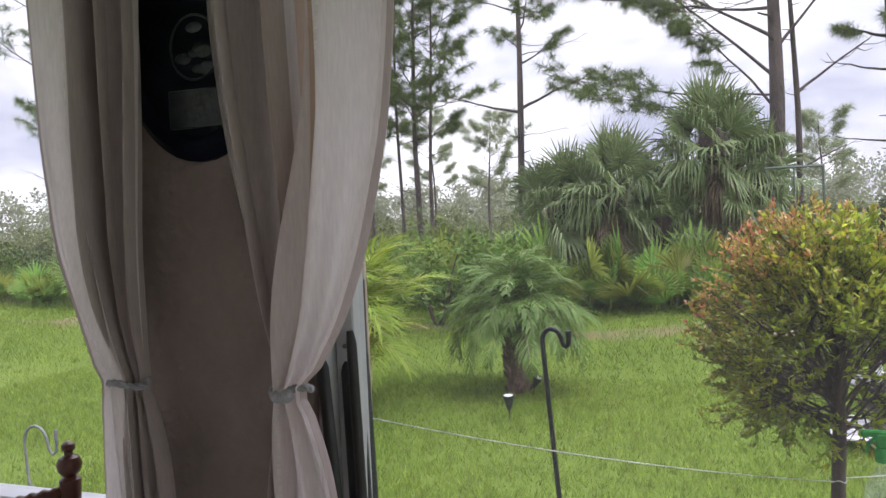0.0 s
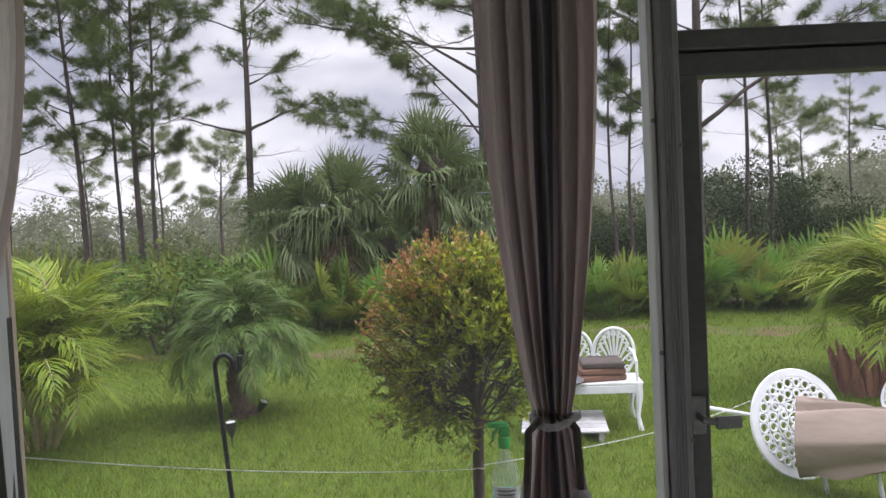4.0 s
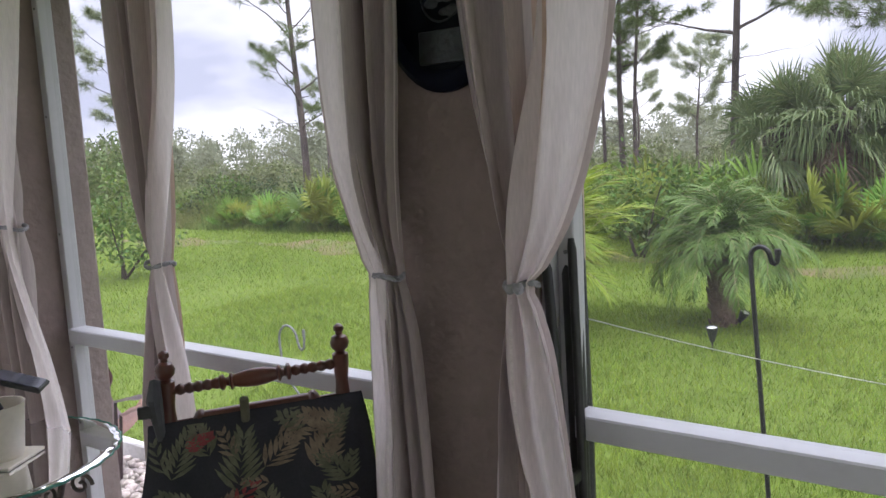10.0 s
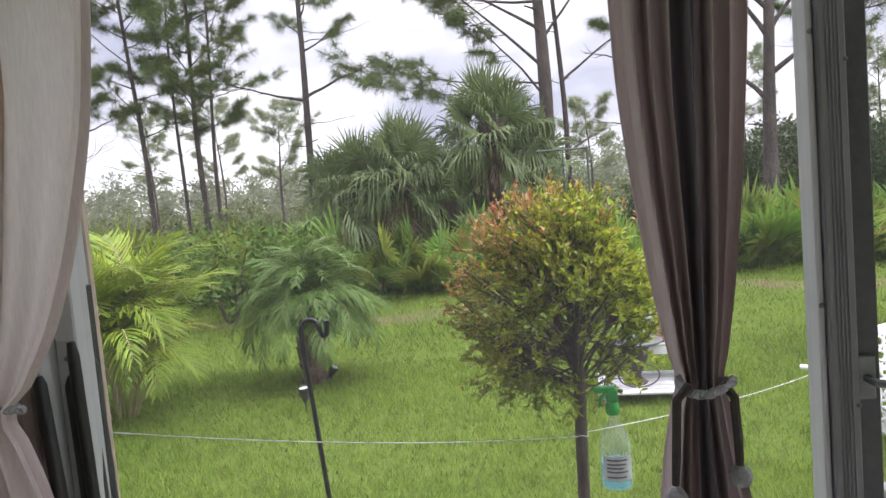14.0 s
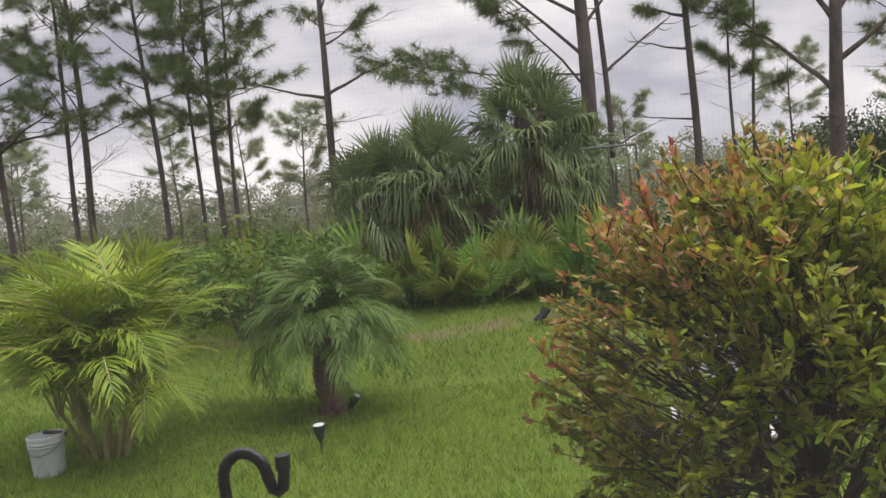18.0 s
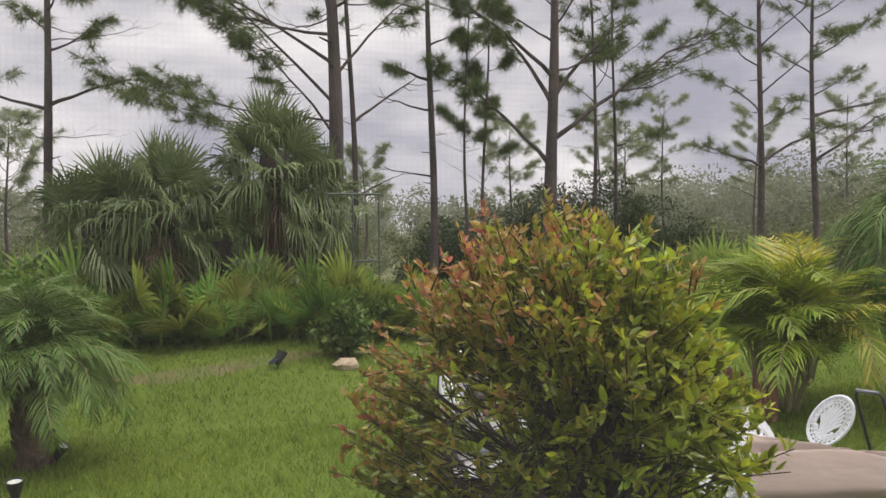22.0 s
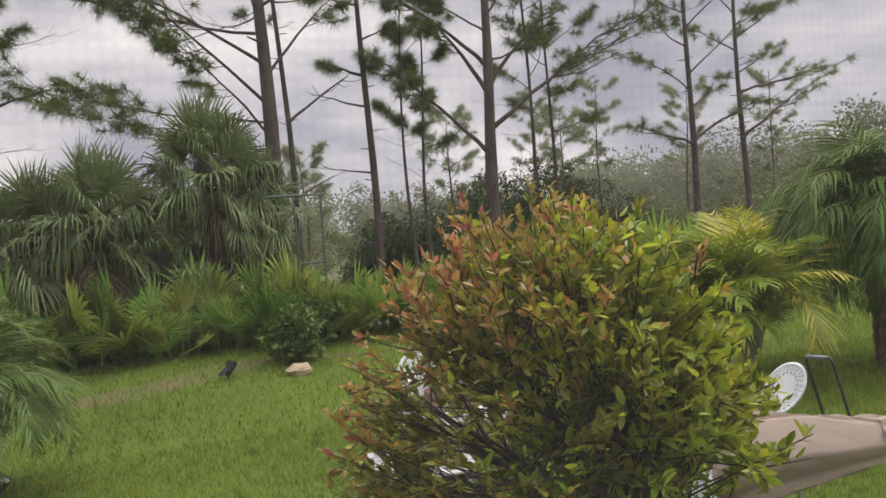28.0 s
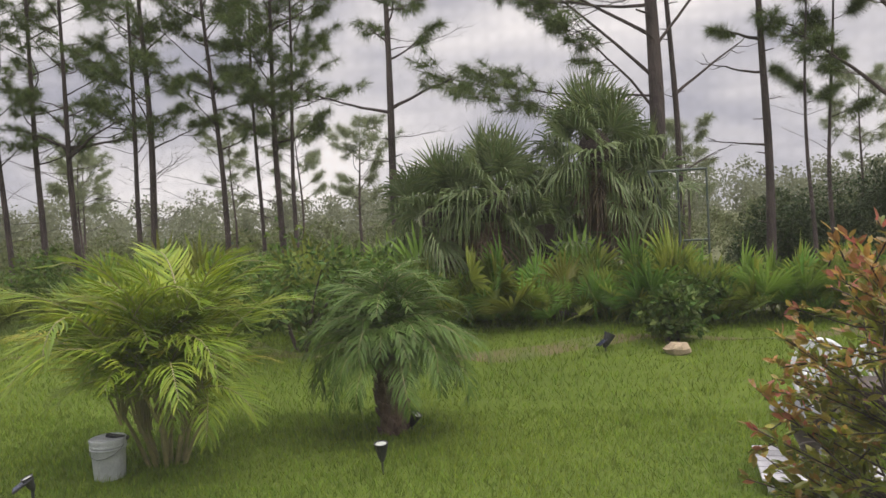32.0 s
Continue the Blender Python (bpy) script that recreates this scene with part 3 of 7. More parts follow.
# ---------------------------------------------------------------- ground
def ground():
    xs = np.concatenate([[-400, -150, -70, -40], np.arange(-30, 20.1, 0.5), [28, 45, 80, 160, 400]])
    ys = np.concatenate([[-400, -120, -40, -12, -4], np.arange(0, 22.1, 0.5), [30, 50, 90, 160, 500]])
    X, Y = np.meshgrid(xs, ys)
    Z = gz(X, Y)
    V = np.stack([X, Y, Z], -1).reshape(-1, 3)
    nx, ny = len(xs), len(ys)
    i, j = np.meshgrid(np.arange(nx - 1), np.arange(ny - 1))
    a = (j * nx + i).ravel()
    F = np.stack([a, a + 1, a + nx + 1, a + nx], 1)
    me = big_mesh("ground", V, F, LAWN)
    me.materials.append(WILDLAND)
    c = V[F].mean(1)
    wild = (c[:, 1] > 12.4) | (c[:, 0] < -26)
    me.polygons.foreach_set("material_index", wild.astype(np.int32))
    ob = new("ground", me)
    tagged(ob, "green lawn running to a low bank and wild scrub land", "lawn", kind="structure")
    # dry strip at the foot of the bank
    g = Geo()
    rows = []
    for x in np.arange(-26, 9.6, 0.4):
        c = 10.75 + 0.18 * math.sin(x * 0.9) + 0.12 * math.sin(x * 2.3)
        wd = max(0.02, 0.12 + 0.12 * math.sin(x * 1.3 + 2) + 0.05 * math.sin(x * 5.1)) * (2.2 if x < -4 else 1.3)
        rows.append([(x, c + wd * s, zat(x, c + wd * s) + (0.010 if abs(s) < 0.9 else -0.012)) for s in (-1, -0.7, -0.2, 0.2, 0.7, 1)])
    g.grid(rows)
    single("dirt_strip", g, DIRT, "strip of dry reddish soil along the lawn bank", "soil", kind="stuff")


ground()

# ---------------------------------------------------------------- the screened patio
WY = 1.57          # plane of the front screens
RAIL = 0.98        # top of the middle rail
BEAM = 2.38

g = Geo()
g.box(0.3, -0.62, -0.2, 6.6, 4.5, 0.4, 0.01)
single("floor", g, CONCRETE, "bare concrete patio slab", kind="structure")
g = Geo()
g.box(0.3, -0.52, 2.56, 7.1, 4.96, 0.10, 0.004)
single("ceiling", g, PLASTER, "plain white patio ceiling", kind="structure")
g = Geo()
g.box(0.35, WY, 2.445, 5.9, 0.16, 0.13, 0.006)
single("beam_front", g, STUCCO, "tan stucco beam over the front screens", kind="structure")
g = Geo()
g.box(-2.89, -0.66, 2.445, 0.16, 3.86, 0.13, 0.006)
single("beam_side", g, STUCCO, "tan stucco beam over the side screens", kind="structure")
# never in view; pale so it throws light back on curtains and column
g = Geo()
g.box(0.3, -2.72, 1.26, 6.6, 0.16, 2.5, 0.004)
single("wall_back", g, PLASTER, "unseen house wall behind the patio, pale to bounce light", kind="structure")
# beam of the unseen patio end, which is opened to admit sky light
g = Geo()
g.box(3.42, -0.66, 2.445, 0.16, 3.86, 0.13, 0.006)
single("beam_end", g, STUCCO, "unseen tan stucco beam over the added end screens", kind="structure")


def stucco_column(name, x0, x1, y0, y1, label, relief=False):
    g = Geo()
    g.box((x0 + x1) / 2, (y0 + y1) / 2, 1.19, x1 - x0, y1 - y0, 2.376, 0.012)
    if relief:
        # knocked-down plaster on the room side: lumps a finger wide with flat troughs between
        rows = []
        for i in range(341):
            z = 0.62 + 1.75 * i / 340
            row = []
            for k in range(72):
                x = x0 + 0.013 + (x1 - x0 - 0.026) * k / 71
                n = noise.noise(Vector((x * 62, 3.1, z * 44))) + 0.5 * noise.noise(Vector((x * 130, 7.7, z * 105)))
                row.append((x, y0 - 0.0012 - 0.0050 * max(0.0, min(0.8, n + 0.12)), z))
            rows.append(row)
        g.grid(rows)
    return single(name, g, STUCCO, label, kind="structure")


stucco_column("column_corner", -2.99, -2.62, 1.275, 1.70, "tan rough stucco corner column of the patio")
stucco_column("column_middle", -0.905, -0.495, 1.475, 1.69, "tan rough stucco column between two screens", relief=True)
g = Geo()
g.box(-0.486, 1.5885, 1.19, 0.018, 0.183, 2.376, 0.003)
single("jamb_1", g, ALU, "white painted jamb board on the column's face", kind="structure", smooth=False)
g = Geo()
g.box(-0.485, 1.6905, 1.19, 0.020, 0.019, 2.376, 0.003)
single("trim_1", g, COVERBOARD, "raw tan board edging the white jamb", kind="structure", smooth=False)


def screen_frame(name, x0, x1, label, tall=BEAM, rp=0.03):
    """White aluminium frame along x in the front plane: posts, rails, the screen pane, screws."""
    ob = thing(name, label, "screen frame", (x0, WY, 0), kind="structure")
    L = x1 - x0
    for n, x, pw in (("post", 0.02, 0.04), ("post", L - rp / 2, rp)):
        part(n, Geo().box(x, 0, tall / 2, pw, 0.055, tall, 0.003), ALU, ob, smooth=False)
    part("bottom_rail", Geo().box((L + 0.04 - rp) / 2, 0, 0.03, L - 0.04 - rp, 0.05, 0.06, 0.003), ALU, ob, smooth=False)
    part("top_rail", Geo().box((L + 0.04 - rp) / 2, 0, tall - 0.025, L - 0.04 - rp, 0.05, 0.05, 0.003), ALU, ob, smooth=False)
    part("middle_rail", Geo().box((L + 0.04 - rp) / 2, -0.012, RAIL - 0.028, L - 0.04 - rp, 0.075, 0.056, 0.004), ALU, ob, smooth=False)
    for z0, z1 in ((0.06, RAIL - 0.056), (RAIL, tall - 0.05)):
        g = Geo()
        g.add([(0.04, 0.004, z0), (L - rp, 0.004, z0), (L - rp, 0.004, z1), (0.04, 0.004, z1)], [(0, 1, 2, 3)])
        p = part("screen_pane", g, SCREEN, ob, "fine grey insect screen", smooth=False)
        p.visible_shadow = False
    for z in (0.42, 0.9, 1.35, 1.8, 2.2):
        for x in (0.02, L - rp / 2):
            part("screw", Geo().lathe([(0.005, 0), (0.005, 0.002), (0.002, 0.004)], 8, pose(x, -0.0275, z, 90)), STEEL, ob)
    return ob


SCREEN = mesh_screen_mat()
screen_frame("screen_1", -2.62, -0.905, "white aluminium screen frame with a middle rail")
screen_frame("screen_2", -0.475, 0.862, "white aluminium screen frame beside the screen door", rp=0.011)
side = screen_frame("screen_3", 0.0, 3.9, "white aluminium screen frame along the patio side")
side.matrix_basis = pose(-2.89, -2.62, 0, 0, 0, 90)


def screen_door():
    ob = thing("door_1", "grey metal screen door with a lever latch, closed", "door", (0.905, WY, 0), kind="structure")
    W = 0.95
    jamb = part("hinge_jamb", Geo().box(-0.0195, -0.004, 1.19, 0.045, 0.070, 2.376, 0.003), POSTGREY, ob, "grey fluted metal door post", smooth=False)
    for k in range(4):
        part("flute", Geo().box(-0.028 + 0.006 * k, -0.0395, 1.19, 0.0025, 0.004, 2.36, 0.001), POSTGREY, jamb, smooth=False)
    for z in (0.5, 1.18, 1.75):
        part("screw", Geo().lathe([(0.004, 0), (0.004, 0.002), (0.002, 0.003)], 8, pose(0.0, -0.039, z, 90)), STEEL, jamb)
    for x in (0.022, W - 0.022):
        part("stile", Geo().box(x, 0.0, 0.945, 0.042, 0.05, 1.88, 0.003), BRONZE, ob, smooth=False)
    part("top_rail", Geo().box(W / 2, 0, 1.905, W, 0.05, 0.045, 0.003), BRONZE, ob, smooth=False)
    part("bottom_rail", Geo().box(W / 2, 0, 0.10, W - 0.09, 0.04, 0.18, 0.003), BRONZE, ob, smooth=False)
    part("middle_rail", Geo().box(W / 2, 0.01, 0.985, W - 0.09, 0.04, 0.065, 0.003), ALU, ob, smooth=False)
    for z0, z1 in ((0.19, 0.95), (1.02, 1.882)):
        g = Geo()
        g.add([(0.044, 0.006, z0), (W - 0.044, 0.006, z0), (W - 0.044, 0.006, z1), (0.044, 0.006, z1)], [(0, 1, 2, 3)])
        part("screen_pane", g, SCREEN, ob, "fine grey insect screen", smooth=False).visible_shadow = False
    latch = part("latch_plate", Geo().box(0.016, -0.03, 1.225, 0.03, 0.012, 0.075, 0.003), STEEL, ob, "grey metal latch plate")
    part("latch_lever", Geo().tube([(0.016, -0.036, 1.225), (0.02, -0.06, 1.222), (0.04, -0.066, 1.22)], 0.007, 8).box(0.062, -0.067, 1.219, 0.05, 0.012, 0.024, 0.004), STEEL, latch)
    ob2 = thing("transom_1", "grey metal bar and screen over the screen door", "screen frame", (0.905, WY, 0), kind="structure")
    part("transom_bar", Geo().box(W / 2, -0.004, 1.95, W, 0.062, 0.038, 0.003), BRONZE, ob2, smooth=False)
    g = Geo()
    g.add([(0.0, 0.004, 1.97), (W, 0.004, 1.97), (W, 0.004, 2.38), (0.0, 0.004, 2.38)], [(0, 1, 2, 3)])
    part("screen_pane", g, SCREEN, ob2, "fine grey insect screen", smooth=False).visible_shadow = False
    return ob


screen_door()
# added screened end, out of view: lets sky light into the patio
side = screen_frame("screen_5", 0.0, 3.9, "unseen white screen frame added to let light into the patio end")
side.matrix_basis = pose(3.42, -2.62, 0, 0, 0, 90)
stucco_column("column_end", 3.345, 3.52, 1.30, 1.66, "unseen tan stucco column beside the added end screens")
screen_frame("screen_4", 1.86, 3.34, "white aluminium screen frame past the door")


# ---------------------------------------------------------------- curtains
def curtain(prof, z_tie, y, folds, seed, label, thick=0.034, flat=(0.62, 1.0), bands=(), knot=True, cloth=None):
    """A tied-back curtain from rows of height, left and right edge. The cloth lies in overlapping pleats but for the
    stretch flat, a single layer that swings forward over the others where the cord gathers it."""
    r = random.Random(seed)
    pz, pl, pr = (np.array(c) for c in zip(*sorted(prof)))
    tl, tr = np.interp(z_tie, pz, pl), np.interp(z_tie, pz, pr)
    cx = float(tl + tr) / 2
    ob = thing("curtain", label, "curtain", (cx, y, 0), "patio curtains")
    nu, rows = 241, []
    z_top, z_bot = BEAM - 0.002, float(pz[0])
    wt = tr - tl
    us = np.linspace(0, 1, nu)
    # how far each stretch is pleated, and an uneven pleat phase
    inside = np.clip((us - flat[0]) / 0.05 + 0.5, 0, 1) * np.clip((flat[1] - us) / 0.05 + 0.5, 0, 1)
    pleat = 1 - 0.93 * inside
    wob = [(r.uniform(2, 7), r.uniform(0, 6.3), r.uniform(0.25, 0.6)) for _ in range(3)]
    ph0 = 2 * math.pi * folds * us + sum(a * np.sin(f * us + p) for f, p, a in wob)
    deep = 1 + sum(0.28 * np.sin(f * 1.7 * us + 2 * p) for f, p, a in wob)
    lap = 1.55 / (2 * math.pi * folds)
    mid = (max(0, flat[0]) + min(1, flat[1])) / 2
    # the open layer's outer hem keeps to the outline
    free = (1 - us) / (1 - flat[0] + 1e-6) if mid > 0.5 else us / flat[1]
    free = np.clip(free, 0, 1)
    for z in np.linspace(z_top, z_bot, 84):
        zz = np.linspace(z - 0.05, z + 0.05, 5)
        xl, xr = float(np.interp(zz, pz, pl).mean()), float(np.interp(zz, pz, pr).mean())
        if abs(z - z_tie) < 0.02:
            xl, xr = float(tl), float(tr)
        wd = xr - xl
        h = (z - z_tie) / (z_top - z_tie)
        pinch = math.exp(-((z - z_tie) / 0.09) ** 2)
        near = math.exp(-(h / 0.38) ** 2)
        ph = ph0 + 0.5 * math.sin(1.9 * h + seed) * np.sin(3 * us + seed)
        amp = thick * (1 - 0.45 * pinch) * (1 - 0.25 * min(1.0, max(0.0, -2 * h)))
        xx = us + lap * np.sin(ph) * pleat * deep
        # the open layer comes forward and inward towards the cord
        xx = xx + (0.5 - mid) * 1.15 * near * inside * free * (1 if h > -0.4 else 0.6)
        xx = np.clip(xx, -0.004, 1.004)
        yy = amp * np.cos(ph) * pleat * deep - (0.014 + 0.034 * near) * inside
        yy = yy + 0.010 * np.sin(us * 9 + z * 2.7 + seed) * inside * (1 - pinch) + 0.011 * np.sin(us * 33 + 4 * h + seed) * inside * min(1.0, near + max(0.0, -h))
        yy = yy + 0.004 * np.sin(us * 17 - z * 6.1 + seed) * (1 - pinch)
        rows.append([(xl + float(u) * wd - cx, float(v), float(z)) for u, v in zip(xx, yy)])
    at, pieces = 0.0, []
    for u0, u1, mm, lab in sorted(bands):
        if u0 > at:
            pieces.append((at, u0, None, ""))
        pieces.append((u0, u1, mm, lab))
        at = u1
    if at < 1:
        pieces.append((at, 1.0, None, ""))
    for u0, u1, mm, lab in pieces:
        a, b = round(u0 * (nu - 1)), round(u1 * (nu - 1))
        part("cloth_band" if mm else "cloth", Geo().grid([row[a:b + 1] for row in rows]), mm or cloth or CLOTH, ob, lab)
    tie = Geo()
    for ph in (0.0, math.pi):
        ring = [((wt / 2 + 0.003 + 0.003 * math.cos(26 * t + ph)) * math.cos(t), (thick * 1.05 + 0.003 * math.cos(26 * t + ph)) * math.sin(t) - 0.020, z_tie + 0.0038 * math.sin(26 * t + ph) + 0.006 * math.sin(t * 2 + seed)) for t in [2 * math.pi * i / 120 for i in range(121)]]
        tie.tube(ring, 0.0042, 6, cap=False)
    t = part("tie_cord", tie, CORD, ob, "grey twisted tie-back cord")
    if knot:
        part("tie_bead", Geo().sphere((0.014, -thick * 1.05 - 0.024, z_tie - 0.004), 0.0125, 14, 10).sphere((-0.007, -thick * 1.05 - 0.022, z_tie - 0.007), 0.011, 14, 10), CORD, t)
    return ob


curtain([(2.4, -0.662, -0.260), (1.95, -0.650, -0.265), (1.74, -0.624, -0.286), (1.54, -0.584, -0.328), (1.40, -0.546, -0.380), (1.303, -0.514, -0.452), (1.18, -0.543, -0.418), (1.02, -0.574, -0.404), (0.8, -0.591, -0.385), (0.05, -0.61, -0.36)],
        1.303, 1.405, 4, 3, "taupe linen curtain tied back beside the stucco column", flat=(0.60, 1.0),
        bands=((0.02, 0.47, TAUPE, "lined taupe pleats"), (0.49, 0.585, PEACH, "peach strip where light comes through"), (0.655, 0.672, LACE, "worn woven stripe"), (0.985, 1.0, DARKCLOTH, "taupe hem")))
curtain([(2.4, -1.030, -0.770), (1.95, -1.024, -0.776), (1.76, -1.020, -0.786), (1.56, -0.990, -0.803), (1.40, -0.915, -0.810), (1.303, -0.866, -0.806), (1.15, -0.882, -0.772), (0.76, -0.925, -0.745), (0.05, -0.96, -0.71)],
        1.303, 1.40, 5, 5, "taupe linen curtain tied back against the stucco column", flat=(-0.1, 0.34),
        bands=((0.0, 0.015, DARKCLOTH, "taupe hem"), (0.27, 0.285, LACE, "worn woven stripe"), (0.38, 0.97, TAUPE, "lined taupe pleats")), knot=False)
curtain([(2.4, -1.890, -1.535), (2.05, -1.884, -1.546), (1.83, -1.868, -1.568), (1.57, -1.825, -1.603), (1.36, -1.780, -1.646), (1.295, -1.763, -1.666), (1.05, -1.825, -1.628), (0.83, -1.880, -1.622), (0.65, -1.895, -1.625), (0.32, -1.91, -1.63)],
        1.295, 1.39, 5, 8, "taupe linen curtain tied in the middle of the screen", flat=(0.70, 1.1),
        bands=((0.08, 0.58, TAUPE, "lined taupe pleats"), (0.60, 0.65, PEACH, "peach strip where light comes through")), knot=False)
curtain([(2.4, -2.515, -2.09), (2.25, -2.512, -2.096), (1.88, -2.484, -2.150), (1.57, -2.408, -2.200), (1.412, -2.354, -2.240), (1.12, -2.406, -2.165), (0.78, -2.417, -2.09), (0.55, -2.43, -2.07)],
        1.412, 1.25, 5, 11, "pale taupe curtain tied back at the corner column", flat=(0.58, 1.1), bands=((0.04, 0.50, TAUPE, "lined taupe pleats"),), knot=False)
D = curtain([(2.4, 0.515, 0.745), (1.9, 0.523, 0.733), (1.73, 0.526, 0.722), (1.56, 0.543, 0.704), (1.40, 0.564, 0.680), (1.27, 0.586, 0.658), (1.13, 0.563, 0.683), (0.99, 0.549, 0.705), (0.05, 0.52, 0.75)],
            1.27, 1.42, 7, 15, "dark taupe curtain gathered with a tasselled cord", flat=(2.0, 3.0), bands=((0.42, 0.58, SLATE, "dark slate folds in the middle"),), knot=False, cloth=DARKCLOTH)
for sx, dz in ((-0.052, 0.165), (0.030, 0.135)):
    part("tassel_cord", Geo().tube([(sx * 0.6, -0.045, 1.277), (sx * 1.0, -0.055, 1.259), (sx * 1.1, -0.055, 1.27 - dz * 0.55), (sx * 1.15, -0.05, 1.27 - dz * 0.85)], [0.0065, 0.007, 0.007, 0.006], 8), ROPE, D, "grey hanging tie cord")
    part("tassel_bead", Geo().sphere((sx * 1.15, -0.05, 1.27 - dz * 0.98), 0.0175, 14, 10), CORD, D, "round grey woven bead")


# ---------------------------------------------------------------- trees and palms
def bend(p, q, sag, n=7, rnd=None, wob=0.0):
    p, q = Vector(p), Vector(q)
    out = []
    for i in range(n):
        s = i / (n - 1)
        v = p.lerp(q, s)
        v.z += sag * 4 * s * (1 - s)
        if rnd and 0 < i < n - 1:
            v += Vector((rnd.uniform(-wob, wob), rnd.uniform(-wob, wob), rnd.uniform(-wob, wob)))
        out.append(v)
    return out


def needle_tufts(spots, seed, needles=40, length=0.26, width=0.010):
    """Brush-like needle tufts at (place, way) spots: long needles that fan forward from the shoot's last hand's breadth."""
    r = np.random.RandomState(seed)
    P = np.repeat(np.array([s[0] for s in spots], float), needles, 0)
    D = np.repeat(np.array([s[1] for s in spots], float), needles, 0)
    n = len(P)
    d = r.normal(size=(n, 3))
    d /= np.linalg.norm(d, axis=1)[:, None]
    d = d + D * 0.55
    d /= np.linalg.norm(d, axis=1)[:, None]
    L = (length * r.uniform(0.7, 1.15, n))[:, None]
    P = P - D * r.uniform(0, 0.16, n)[:, None]
    sd = np.cross(d, r.normal(size=(n, 3)))
    sd /= np.linalg.norm(sd, axis=1)[:, None]
    tip = P + d * L
    tip[:, 2] -= 0.03
    V = np.stack([P - sd * width / 2, P + sd * width / 2, tip], 1).reshape(-1, 3)
    return V, np.arange(n * 3).reshape(-1, 3)


def pine(x, y, h, r0, seed, lean=(0, 0), first=3.2, limbs=16, reach=2.0, big=(), tuft=0.215, needles=50, label="tall slim pine with a thin high crown", dead=4, width=0.008, leaf=None):
    R = random.Random(seed)
    z0 = zat(x, y) - 0.05
    ob = thing("pine_tree", label, "tree", (x, y, z0), "pines behind the lawn")

    def at(z):
        s = z / h
        return Vector((lean[0] * s + 0.07 * math.sin(s * 5 + seed) * min(1, s * 3), lean[1] * s + 0.06 * math.sin(s * 4 + seed * 2), z))

    zs = [h * i / 20 for i in range(21)]
    rad = [r0 * (1.25 if i == 0 else 1.0) * (1 - 0.82 * (i / 20) ** 1.1) * R.uniform(0.96, 1.05) for i in range(21)]
    part("trunk", Geo().tube([at(z) for z in zs], rad, 10), BARK, ob, "scaly grey-brown pine trunk")
    spots = []

    def shoot(geo, b, a, ln, r, dead_limb):
        """A side twig that sweeps upward and carries a few brushes at its end."""
        e = b + Vector((math.cos(a) * ln, math.sin(a) * ln, R.uniform(0.05, 0.6) * ln))
        mid = b.lerp(e, 0.5) + Vector((R.uniform(-.06, .06) * ln, R.uniform(-.06, .06) * ln, -0.10 * ln))
        geo.tube([b, mid, e], [r, r * 0.75, r * 0.4], 4, cap=False)
        d = (e - mid).normalized()
        if not dead_limb:
            spots.append((e, d))
        for k in range(R.choice((1, 2, 2, 3)) if not dead_limb else R.choice((0, 1))):
            o = b.lerp(mid, R.uniform(0.5, 1.0)) if k % 2 else mid.lerp(e, R.uniform(0.1, 0.8))
            a2 = a + R.uniform(-1.1, 1.1)
            l2 = ln * R.uniform(0.30, 0.55)
            t = o + Vector((math.cos(a2) * l2, math.sin(a2) * l2, R.uniform(0.0, 0.7) * l2))
            geo.tube([o, t], [r * 0.6, r * 0.35], 4, cap=False)
            if not dead_limb:
                spots.append((t, (t - o).normalized()))

    def limb(z, az, ln, rise, r, subs=5, bare=0.4, dead_limb=False, arc=0.35):
        p = at(z)
        a = radians(az)
        pts = []
        w1, w2 = R.uniform(-0.10, 0.10), R.uniform(-0.07, 0.07)
        for i in range(9):
            s = i / 8
            side = (w1 * math.sin(math.pi * s) + w2 * math.sin(2 * math.pi * s)) * ln
            pts.append(p + Vector((math.cos(a) * ln * s - math.sin(a) * side, math.sin(a) * ln * s + math.cos(a) * side, rise * (s + arc * s * (1 - s)) - 0.03 * ln * math.sin(math.pi * s) + R.uniform(-.012, .012) * ln)))
        geo = Geo().tube(pts, [r * (1.2, 0.95, 0.84, 0.74, 0.64, 0.54, 0.44, 0.33, 0.2)[i] for i in range(9)], 6)
        for k in range(subs):
            s = bare + (1 - bare) * (k + R.random()) / subs
            i = min(7, int(s * 8))
            b = pts[i].lerp(pts[i + 1], s * 8 - i)
            shoot(geo, b, a + (1 if k % 2 else -1) * R.uniform(0.3, 1.1), ln * R.uniform(0.18, 0.36) * (1.25 - 0.5 * s) + 0.08, r * 0.32, dead_limb)
        if not dead_limb:
            spots.append((pts[-1], (pts[-1] - pts[-2]).normalized()))
            spots.append((pts[-1].lerp(pts[-2], 0.6) + Vector((0, 0, 0.05)), Vector((0, 0, 1))))
        part("limb", geo, BARK, ob)

    for b in big:
        limb(*b)
    for k in range(limbs):
        s = (k + R.random() * 0.8) / limbs
        z = first + (h - first) * (0.02 + 0.96 * s)
        ln = reach * (0.62 + 0.55 * math.sin(math.pi * min(1, 0.30 + 0.70 * (1 - s)))) * R.uniform(0.5, 1.12) * (1 - 0.40 * s)
        limb(z, k * 137.5 + R.uniform(-30, 30), ln, ln * R.uniform(0.25, 0.9) + 0.25 * s, min(0.024, r0 * 0.24) * (1 - 0.45 * s), 6 + round(2 * s), 0.40, False, R.uniform(-0.5, 0.5))
